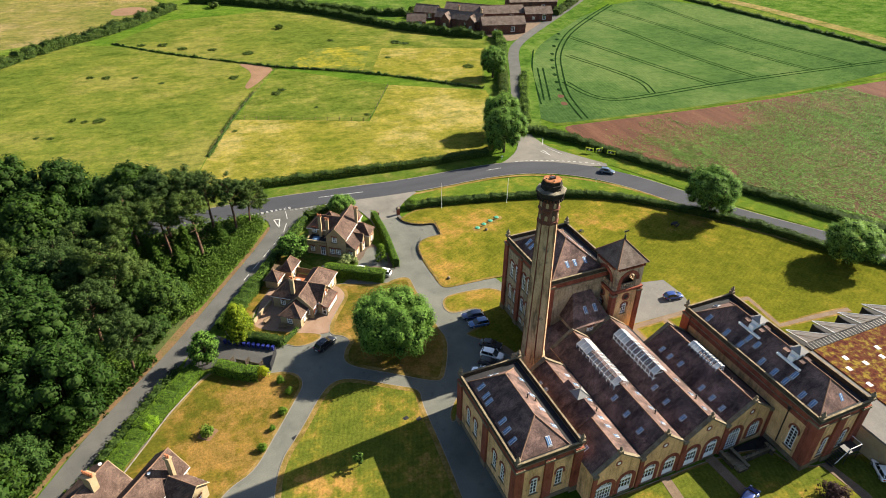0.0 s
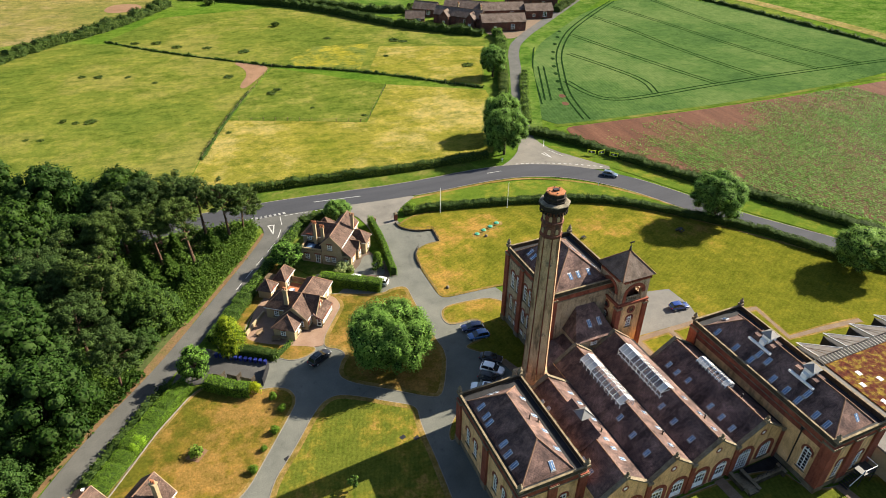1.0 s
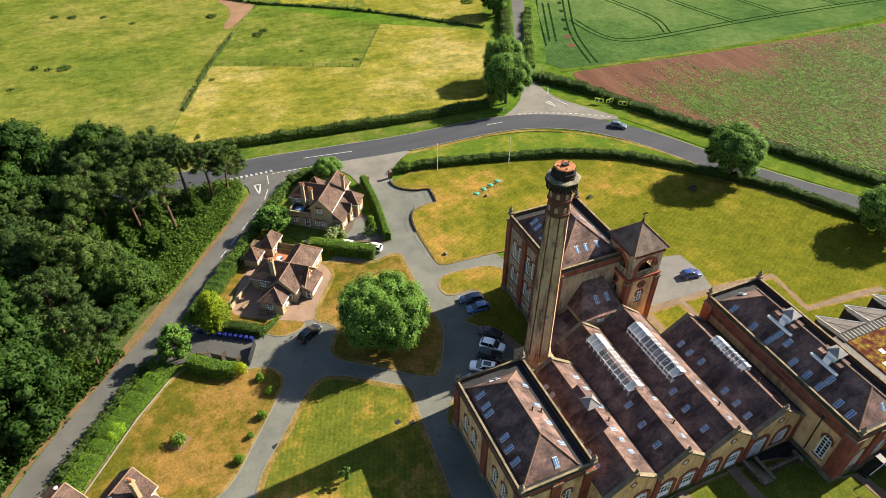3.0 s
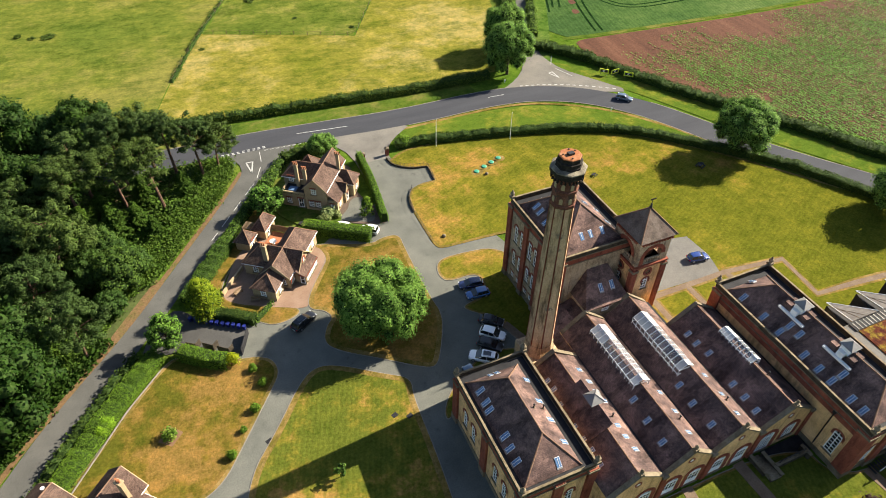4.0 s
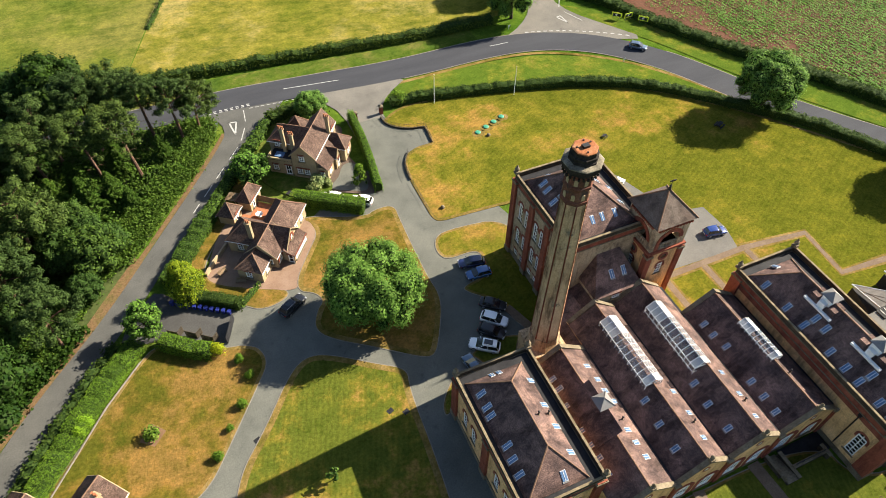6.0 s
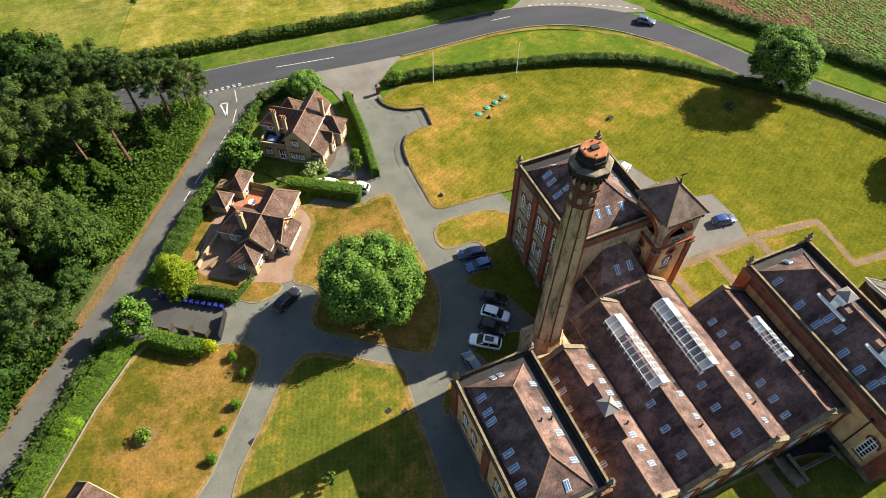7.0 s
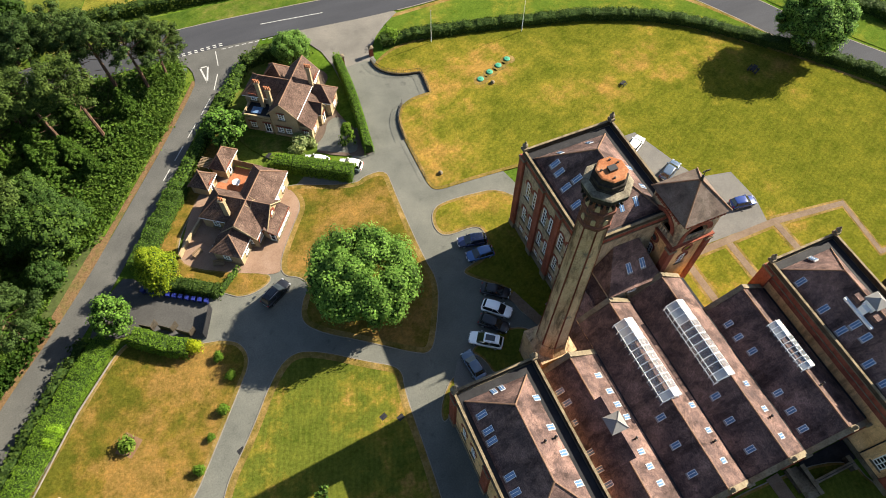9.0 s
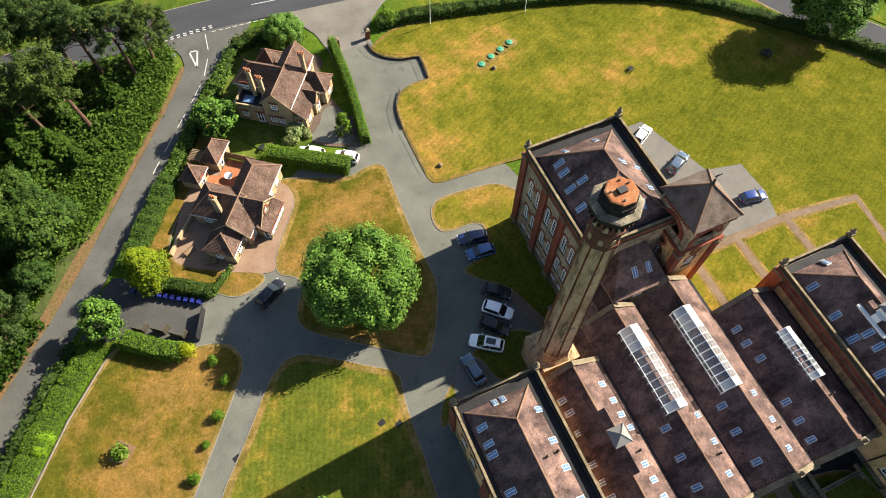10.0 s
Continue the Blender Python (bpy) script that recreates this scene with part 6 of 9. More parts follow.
# ---- cottages ----
def wing(owner, u0, v0, u1, v1, ze, zr, kind, wins=(), tile=None, wallmat=None, over=0.3):
    """One wing of a cottage: walls and a roof whose ridge runs along v (gable_v, hip_v), along u (gable_u, hip_u), or a lean-to or flat roof."""
    tile, wallmat = tile or COTTAGE_TILE, wallmat or RENDER
    um, vm = (u0 + u1) / 2, (v0 + v1) / 2
    bm = bmesh.new()
    box(bm, u0, v0, 0, u1, v1, ze)
    if kind == "gable_v":
        for v in (v0, v1 - 0.3):
            upright(bm, [(u0, ze), (u1, ze), (um, zr)], v, v + 0.3)
    if kind == "gable_u":
        m = pose(0, 0, 0, 0, 0, 90)
        for u in (u0, u1 - 0.3):
            upright(bm, [(v0, ze), (v1, ze), (vm, zr)], -u - 0.3, -u, 0, m)
    part("wall", bm, wallmat, owner)
    a, b, c, d = u0 - over, v0 - over, u1 + over, v1 + over
    zl = ze - 0.12
    bm = bmesh.new()
    lines = []
    if kind == "gable_v":
        for u in (a, c):
            slab(bm, [(u, b, zl), (u, d, zl), (um, d, zr + 0.12), (um, b, zr + 0.12)], 0.14)
        lines = [((um, b, zr + 0.14), (um, d, zr + 0.14))]
    elif kind == "gable_u":
        for v in (b, d):
            slab(bm, [(a, v, zl), (c, v, zl), (c, vm, zr + 0.12), (a, vm, zr + 0.12)], 0.14)
        lines = [((a, vm, zr + 0.14), (c, vm, zr + 0.14))]
    elif kind == "hip_v":
        k = min((c - a) / 2, (d - b) / 2 - 0.05)
        A, B, C = (um, b + k, zr), (um, d - k, zr), [(a, b, zl), (c, b, zl), (c, d, zl), (a, d, zl)]
        for f in ([C[0], C[1], A], [C[1], C[2], B, A], [C[2], C[3], B], [C[3], C[0], A, B]):
            slab(bm, f, 0.14)
        lines = [(A, B), (C[0], A), (C[1], A), (C[2], B), (C[3], B)]
    elif kind == "hip_u":
        k = min((d - b) / 2, (c - a) / 2 - 0.05)
        A, B, C = (a + k, vm, zr), (c - k, vm, zr), [(a, b, zl), (c, b, zl), (c, d, zl), (a, d, zl)]
        for f in ([C[3], C[0], A], [C[0], C[1], B, A], [C[1], C[2], B], [C[2], C[3], A, B]):
            slab(bm, f, 0.14)
        lines = [(A, B), (C[0], A), (C[3], A), (C[1], B), (C[2], B)]
    elif kind == "lean":
        slab(bm, [(a, b, zr), (a, d, zr), (c, d, zl), (c, b, zl)], 0.14)
    else:
        box(bm, a + 0.2, b + 0.2, ze, c - 0.2, d - 0.2, ze + 0.15)
    part("roof", bm, LEAD if kind == "flat" else tile, owner)
    if lines:
        bm = bmesh.new()
        for p, q in lines:
            rod(bm, Vector(p) + Vector((0, 0, 0.03)), Vector(q) + Vector((0, 0, 0.03)), 0.1)
        part("ridge_tile", bm, RIDGE, owner)
    sides = {"s": ((u0, v0), (u1, v0)), "e": ((u1, v0), (u1, v1)), "n": ((u1, v1), (u0, v1)), "w": ((u0, v1), (u0, v0))}
    for side, u, z, k in wins:
        p, q = sides[side]
        L = math.dist(p, q)
        place(window_kind(*k), owner, wall_frame(p, q) @ Matrix.Translation((L - u, 0.17, z)))


def stack(owner, u, v, z0, z1, pots=2, w=0.55):
    bm = bmesh.new()
    box(bm, u - w / 2 - 0.12, v - w / 2, z0, u + w / 2 + 0.12, v + w / 2, z1 - 0.25)
    box(bm, u - w / 2 - 0.24, v - w / 2 - 0.12, z1 - 0.25, u + w / 2 + 0.24, v + w / 2 + 0.12, z1)
    c = part("chimney", bm, RENDER, owner, "cream brick chimney stack")
    for k in range(pots):
        bm = bmesh.new()
        turned(bm, [(0.17, 0), (0.14, 0.1), (0.13, 0.5), (0.17, 0.6)], 8, (u + (k - (pots - 1) / 2) * 0.38, v, z1))
        part("pot", bm, TERRA, c, "red clay chimney pot")


def pitched(owner, u0, v0, u1, v1, ze, zr, axis, ends, wins=(), over=0.3):
    """A wing whose ridge runs along u or v; each end is a hip or a gable."""
    turn = Matrix() if axis == "v" else Matrix(((0, 1, 0, 0), (1, 0, 0, 0), (0, 0, 1, 0), (0, 0, 0, 1)))
    p0, q0, p1, q1 = (u0, v0, u1, v1) if axis == "v" else (v0, u0, v1, u1)
    pm, half = (p0 + p1) / 2, (p1 - p0) / 2 + over
    zl = ze - over * (zr - ze) / ((p1 - p0) / 2)
    bm = bmesh.new()
    box(bm, p0, q0, 0, p1, q1, ze, 0, turn)
    for q, end in ((q0, ends[0]), (q1 - 0.25, ends[1])):
        if end == "gable":
            upright(bm, [(p0, ze), (p1, ze), (pm, zr)], q, q + 0.25, 0, turn)
    part("wall", bm, RENDER, owner)
    qa, qb = q0 - over, q1 + over
    ra, rb = qa + (half if ends[0] == "hip" else 0), qb - (half if ends[1] == "hip" else 0)
    if ra > rb:
        ra = rb = (ra + rb) / 2
    pts = {k: turn @ Vector(v) for k, v in dict(a0=(p0 - over, qa, zl), a1=(p1 + over, qa, zl), b0=(p0 - over, qb, zl), b1=(p1 + over, qb, zl), A=(pm, ra, zr + 0.06), B=(pm, rb, zr + 0.06)).items()}
    flat_ridge = (pts["A"] - pts["B"]).length > 0.05
    bm = bmesh.new()
    for side in ("0", "1"):
        slab(bm, [pts["a" + side], pts["b" + side], pts["B"]] + ([pts["A"]] if flat_ridge else []), 0.14)
    lines = [("A", "B")] if flat_ridge else []
    for end, low, top in ((ends[0], "a", "A"), (ends[1], "b", "B")):
        if end == "hip":
            slab(bm, [pts[low + "0"], pts[low + "1"], pts[top]], 0.14)
            lines += [(low + "0", top), (low + "1", top)]
    part("roof", bm, COTTAGE_TILE, owner)
    for end, low, top in ((ends[0], "a", "A"), (ends[1], "b", "B")):
        if end == "gable":
            bm = bmesh.new()
            for side in ("0", "1"):
                rod(bm, pts[low + side] + Vector((0, 0, -0.08)), pts[top] + Vector((0, 0, -0.08)), 0.09, 4)
            part("bargeboard", bm, RENDER, owner, "pale painted bargeboard")
    bm = bmesh.new()
    for i, j in lines:
        rod(bm, pts[i] + Vector((0, 0, 0.03)), pts[j] + Vector((0, 0, 0.03)), 0.1)
    part("ridge_tile", bm, RIDGE, owner, "line of reddish ridge tiles")
    bm = bmesh.new()
    for side in ("0", "1"):
        rod(bm, pts["a" + side] + Vector((0, 0, -0.1)), pts["b" + side] + Vector((0, 0, -0.1)), 0.06, 5)
    part("gutter", bm, WHITE, owner, "pale eaves gutter")
    sides = {"s": ((u0, v0), (u1, v0)), "e": ((u1, v0), (u1, v1)), "n": ((u1, v1), (u0, v1)), "w": ((u0, v1), (u0, v0))}
    for side, u, z, k in wins:
        p, q = sides[side]
        place(window_kind(*k), owner, wall_frame(p, q) @ Matrix.Translation((math.dist(p, q) - u, 0.17, z)))


CW, CW2 = (1.0, 1.4, 0.0, 2, 3), (1.3, 1.5, 0.4, 3, 3)
lodge = thing("gate_lodge", "two-storey buff brick lodge with brown tile gables", "house", m=pose(26.6, 121.15, 0, 0, 0, -35.8))
pitched(lodge, -2.3, 0.6, 2.3, 11.6, 5.5, 7.8, "v", ("gable", "gable"), [("s", 1.3, 1.0, CW), ("s", 2.7, 1.0, CW), ("s", 2.0, 4.1, CW), ("e", 9.4, 4.0, CW)])
pitched(lodge, -8.0, 4.0, -0.4, 8.5, 5.3, 7.4, "u", ("hip", "gable"), [("s", 1.6, 3.9, CW), ("w", 2.2, 1.0, CW)])
wing(lodge, -7.3, 0.9, -2.6, 4.0, 3.2, 3.3, "flat", [("s", 3.9, 0.2, (1.1, 2.2, 0, 2, 2)), ("s", 1.4, 0.9, CW)])
bm = bmesh.new()
for c in ((-7.4, 0.8, -2.6, 1.02), (-7.4, 1.02, -7.18, 4.0)):
    box(bm, c[0], c[1], 3.2, c[2], c[3], 3.75)
part("parapet", bm, RENDER, lodge, "pale parapet of the flat roof")
pitched(lodge, -7.0, 9.7, -3.8, 12.7, 3.9, 5.6, "v", ("hip", "hip"))
pitched(lodge, 2.3, 6.8, 5.7, 10.2, 3.4, 5.1, "u", ("gable", "hip"), [("s", 1.8, 0.9, CW), ("e", 1.7, 0.9, CW)])
wing(lodge, 2.3, 0.9, 4.3, 6.8, 2.8, 4.9, "lean", [("e", 1.4, 0.8, CW), ("e", 4.0, 0.8, CW), ("s", 1.0, 0.9, (0.8, 1.2, 0, 2, 2))])
pitched(lodge, 2.4, 4.3, 4.8, 6.2, 3.0, 4.3, "u", ("gable", "gable"), [("e", 0.95, 0.2, (0.9, 2.0, 0, 1, 2))], 0.2)
stack(lodge, -4.7, 3.4, 3.2, 8.7, 3, 0.42)
stack(lodge, -2.5, 2.4, 3.2, 8.6, 3, 0.42)
stack(lodge, 2.35, 8.2, 3.4, 9.0, 3, 0.42)
bm = bmesh.new()
box(bm, -6.3, 1.6, 3.36, -4.6, 3.0, 3.5)
part("roof_light", bm, ROOF_GLASS, lodge, "blue roof light on the flat roof")

cottage = thing("cottage", "single-storey cream brick cottage with crossed tile roofs", "house", m=pose(17.29, 107.18, 0, 0, 0, -36.4))
pitched(cottage, -2.55, -0.5, 2.55, 8.1, 3.05, 5.45, "v", ("gable", "hip"), [("e", 4.2, 0.9, CW), ("e", 6.6, 0.9, CW), ("w", 3.0, 0.9, CW)])
pitched(cottage, -2.55, -4.4, 2.55, 0.5, 3.05, 5.44, "v", ("gable", "gable"), [("s", 3.9, 0.9, CW), ("e", 1.1, 0.7, CW2)])
pitched(cottage, -6.9, -2.6, 0.5, 2.6, 3.05, 5.43, "u", ("hip", "gable"), [("s", 2.2, 0.9, CW), ("w", 2.6, 0.9, CW)])
pitched(cottage, -0.5, -2.5, 3.45, 2.5, 3.05, 5.42, "u", ("gable", "gable"), [("e", 2.5, 3.0, (0.8, 1.0, 0.3, 2, 2))])
pitched(cottage, -2.9, -7.8, 1.4, -4.2, 2.75, 4.3, "v", ("hip", "gable"), [("e", 1.8, 0.8, CW), ("s", 2.0, 0.9, CW)])
wing(cottage, 3.45, -2.7, 4.9, 2.2, 2.1, 3.1, "lean", [("e", 0.7 + 0.95 * k, 0.7, (0.75, 1.2, 0, 2, 2)) for k in range(5)] + [("s", 0.8, 0.2, (0.9, 1.8, 0, 1, 2))])
stack(cottage, -2.6, -1.9, 3.6, 7.2)
for box_, z in (((-9.6, 6.8, -7.2, 10.9), 2.6), ((-11.4, 2.9, -8.6, 5.7), 2.35)):
    hut = thing("outbuilding", "small square outbuilding with a pyramid tile roof", "outbuilding", "cottage outbuildings", m=cottage.matrix_basis.copy())
    pitched(hut, *box_, z, z + 1.6, "v", ("hip", "hip"), [("e", 1.2, 0.3, (0.8, 1.9, 0, 1, 2))])
at = cottage.matrix_basis
bm = bmesh.new()
prism(bm, [(-8.5, 2.7), (-2.7, 2.7), (-2.7, 9.2), (-7.1, 9.4), (-7.1, 5.8), (-8.5, 5.8)], -0.02, 0.1, 0, at)
tagged(link_mesh("courtyard", bm, TERRA), "terracotta tiled courtyard between cottage and outbuildings", "yard", kind="structure")
c = thing("pergola", "pale timber slatted pergola beside the outbuilding", "pergola", m=at @ Matrix.Translation((-10.9, 7.6, 0)))
for k in range(7):
    bm = bmesh.new()
    box(bm, -1.0, -0.95 + 0.3 * k, 2.1, 1.0, -0.83 + 0.3 * k, 2.2)
    part("slat", bm, TIMBER, c)
for u in (-0.9, 0.9):
    bm = bmesh.new()
    box(bm, u - 0.05, -1.0, 1.98, u + 0.05, 1.0, 2.1)
    part("beam", bm, TIMBER, c)
    for v in (-0.9, 0.9):
        bm = bmesh.new()
        box(bm, u - 0.05, v - 0.05, 0, u + 0.05, v + 0.05, 1.98)
        part("post", bm, TIMBER, c)

villa = thing("cottage", "buff brick cottage with brown tile roofs and tall chimneys", "house", m=pose(-11.51, 73.72, 0, 0, 0, -43.1))
pitched(villa, -2.8, -12.0, 2.9, -0.3, 3.4, 6.0, "v", ("gable", "gable"), [("n", 2.8, 0.9, CW), ("e", 10.4, 0.9, CW)])
pitched(villa, -10.3, -14.0, -3.3, -5.0, 3.2, 5.7, "v", ("gable", "gable"), [("n", 3.5, 0.9, CW)])
pitched(villa, 2.7, -5.4, 7.0, -1.3, 3.0, 4.7, "u", ("gable", "gable"), [("e", 2.0, 0.9, CW)])
stack(villa, 2.3, -2.4, 3.4, 7.7)
stack(villa, -6.0, -8.6, 4.0, 7.6, 5, 1.1)
for p in ((-7.0, -5.8, 5.9), (0.5, -4.6, 5.75)):
    bm = bmesh.new()
    turned(bm, [(0.03, -0.4), (0.03, 0.2), (0.24, 0.26), (0.26, 0.32), (0.06, 0.28)], 10, p)
    part("dish", bm, WHITE, villa, "small white aerial dish")

# the far farm
for x, y, w, d, h, r, t in ((118.5, 306, 9, 7, 3.2, 6, -25), (138.5, 298, 24, 8, 4.4, 7.4, -47), (153.5, 282, 21, 9, 4.4, 7.2, -14), (164, 303, 22, 9, 4.2, 7.0, -14), (150, 312, 24, 9, 4.2, 7, -40), (181, 296, 14, 8, 4.0, 6.6, -14), (190, 318, 26, 12, 5, 8, -15), (130, 320, 12, 8, 3.6, 6.4, -40)):
    barn = thing("farm_building", "distant red brick farm range with a dark tile roof", "farm building", "farm ranges", m=pose(x, y, -0.1, 0, 0, t))
    wing(barn, -w / 2, -d / 2, w / 2, d / 2, h, r, "gable_u" if w > d else "gable_v", [("s", w * 0.3, 1.2, (1.4, 1.4, 0, 2, 2)), ("s", w * 0.7, 1.0, (1.8, 2.4, 0, 2, 2))], TILE_TOWER, NECK)
    if abs(t + 47) < 1:
        for u in (-5.5, 8.0):
            wing(barn, u - 2.2, -d / 2 - 2.6, u + 2.2, -d / 2 + 2.0, 4.2, 6.8, "gable_v", [("s", 2.2, 1.0, (1.2, 1.4, 0, 2, 2))], TILE_TOWER, NECK)
        stack(barn, -1.0, 0.6, 6.8, 9.4)
        stack(barn, 11.0, 0.0, 6.8, 9.2)
sheet("farm_yard", [(146, 270), (150, 264), (160, 272), (176, 283), (186, 300), (150, 304), (142, 278)], -0.005, PATH, "pale beaten farm yard", "yard")

# ---- foliage ----
RNG = np.random.default_rng(7)
# Filler for crowns and hedges; its darkened green stands for the shade inside.
LEAF_CORE = surface("leaf_heart_painted_shade", [(0.3, (0.017, 0.036, 0.007)), (0.7, (0.034, 0.06, 0.013))], 2, 8, 0.95, 0.4)


def unit(v):
    return v / np.maximum(np.linalg.norm(v, axis=1, keepdims=True), 1e-6)


def leaves_mesh(name, pos, nrm, size, mats, longish=1.35, core=None):
    """Four-cornered leaf sprays, one island each. core: (verts, faces) of a solid heart, second material."""
    n = len(pos)
    tang = unit(np.cross(nrm, RNG.normal(size=(n, 3))))
    bit = np.cross(nrm, tang)
    s = np.asarray(size).reshape(-1, 1) * 0.5
    corners = np.stack([pos - tang * s * longish, pos - bit * s + nrm * s * 0.25, pos + tang * s * longish, pos + bit * s + nrm * s * 0.25], 1).reshape(-1, 3)
    verts, loops, count = corners, np.arange(4 * n), n
    me = bpy.data.meshes.new(name)
    extra = core or (np.zeros((0, 3)), [])
    me.vertices.add(len(verts) + len(extra[0]))
    me.vertices.foreach_set("co", np.concatenate([verts, np.asarray(extra[0]).reshape(-1, 3)]).astype(np.float32).ravel())
    flat = [i + len(verts) for f in extra[1] for i in f]
    me.loops.add(len(loops) + len(flat))
    me.loops.foreach_set("vertex_index", np.concatenate([loops, np.array(flat, int)]).astype(np.int32))
    me.polygons.add(count + len(extra[1]))
    starts = np.concatenate([np.arange(count) * 4, 4 * count + np.cumsum([0] + [len(f) for f in extra[1]])[:len(extra[1])]])
    me.polygons.foreach_set("loop_start", starts.astype(np.int32))
    me.polygons.foreach_set("material_index", np.concatenate([np.zeros(count), np.ones(len(extra[1]))]).astype(np.int32))
    me.update(calc_edges=True)
    me.validate()
    for m in mats:
        me.materials.append(m)
    return me


def clump_leaves(centres, radii, per, size, squash=1.0, up=0.35, inner=0.2):
    """Sprays over the outside of each clump, a few inside."""
    P, N, S = [], [], []
    for c, r in zip(centres, radii):
        k = max(8, int(per * r * r))
        d = unit(RNG.normal(size=(k, 3)) + np.array([0, 0, up]))
        rad = r * np.where(RNG.random(k) < inner, RNG.uniform(0.3, 0.7, k), RNG.uniform(0.72, 1.18, k))
        p = d * rad[:, None] * RNG.uniform(0.75, 1.3, 3)
        p[:, 2] *= squash
        P.append(p + c)
        N.append(unit(d + RNG.normal(size=(k, 3)) * 0.27 + np.array([0, 0, 0.3])))
        S.append(size * RNG.uniform(0.65, 1.35, k))
    return np.concatenate(P), np.concatenate(N), np.concatenate(S)


PHI = (1 + 5 ** 0.5) / 2
ICO_V = unit(np.array([(-1, PHI, 0), (1, PHI, 0), (-1, -PHI, 0), (1, -PHI, 0), (0, -1, PHI), (0, 1, PHI), (0, -1, -PHI), (0, 1, -PHI), (PHI, 0, -1), (PHI, 0, 1), (-PHI, 0, -1), (-PHI, 0, 1)], float))
ICO_F = [(0, 11, 5), (0, 5, 1), (0, 1, 7), (0, 7, 10), (0, 10, 11), (1, 5, 9), (5, 11, 4), (11, 10, 2), (10, 7, 6), (7, 1, 8), (3, 9, 4), (3, 4, 2), (3, 2, 6), (3, 6, 8), (3, 8, 9), (4, 9, 5), (2, 4, 11), (6, 2, 10), (8, 6, 7), (9, 8, 1)]


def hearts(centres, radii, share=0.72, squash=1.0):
    """Dark solid hearts inside leaf clumps, so that crowns are not seen through. Their colour holds the inner shade."""
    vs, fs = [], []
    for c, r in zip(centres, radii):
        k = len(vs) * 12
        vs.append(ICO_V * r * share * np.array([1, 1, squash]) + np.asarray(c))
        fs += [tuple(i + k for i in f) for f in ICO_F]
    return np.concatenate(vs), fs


def trunk_mesh(bm, path, r0, r1, n=7):
    rings = []
    for i, p in enumerate(path):
        r = r0 + (r1 - r0) * i / (len(path) - 1)
        rings.append([bm.verts.new((p[0] + r * math.cos(2 * math.pi * k / n), p[1] + r * math.sin(2 * math.pi * k / n), p[2])) for k in range(n)])
    for a, b in zip(rings, rings[1:]):
        for k in range(n):
            bm.faces.new((a[k], a[(k + 1) % n], b[(k + 1) % n], b[k]))
    bm.faces.new(rings[-1])


def limb(bm, a, b, r0, r1, n=5):
    a, b = Vector(a), Vector(b)
    q = (b - a).to_track_quat("Z", "Y").to_matrix()
    rings = []
    for p, r in ((a, r0), ((a + b) / 2 + Vector((0, 0, 0.15 * (b - a).length * 0.3)), (r0 + r1) / 2), (b, r1)):
        rings.append([bm.verts.new(p + q @ Vector((r * math.cos(2 * math.pi * k / n), r * math.sin(2 * math.pi * k / n), 0))) for k in range(n)])
    for s, t in zip(rings, rings[1:]):
        for k in range(n):
            bm.faces.new((s[k], s[(k + 1) % n], t[(k + 1) % n], t[k]))


def broadleaf(name, height, radius, leaf, label, category="tree", clumps=46, per=34, size=0.5, low=0.18, bark=BARK, group="", flat=1.0, lump=0.3):
    """A round-headed tree: trunk, limbs and a lumpy crown of sprays."""
    o = thing(name, label, category, group)
    cz, rz = height * (0.5 + low / 2), height * (0.5 - low / 2)
    d = unit(RNG.normal(size=(clumps, 3)) * np.array([1, 1, 0.9]) + np.array([0, 0, 0.3]))
    shell = RNG.uniform(0.55, 0.86, clumps)[:, None]
    centres = d * shell * np.array([radius, radius, rz]) + np.array([0, 0, cz])
    radii = RNG.uniform(lump * 0.75, lump * 1.25, clumps) * radius
    bm = bmesh.new()
    trunk_mesh(bm, [(0, 0, -0.2), (0.05, 0, height * 0.2), (0.0, 0.1, height * 0.45), (0.1, 0, height * 0.75)], height * 0.032, height * 0.012)
    for c in centres[:: max(1, clumps // 14)]:
        limb(bm, (0, 0, height * RNG.uniform(0.2, 0.5)), c, height * 0.012, height * 0.004)
    part("trunk", bm, bark, o, "brown trunk and limbs")
    P, N, S = clump_leaves(centres, radii, per, size, flat)
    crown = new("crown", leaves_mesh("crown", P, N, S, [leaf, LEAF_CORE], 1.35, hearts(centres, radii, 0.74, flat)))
    crown.parent = o
    return o


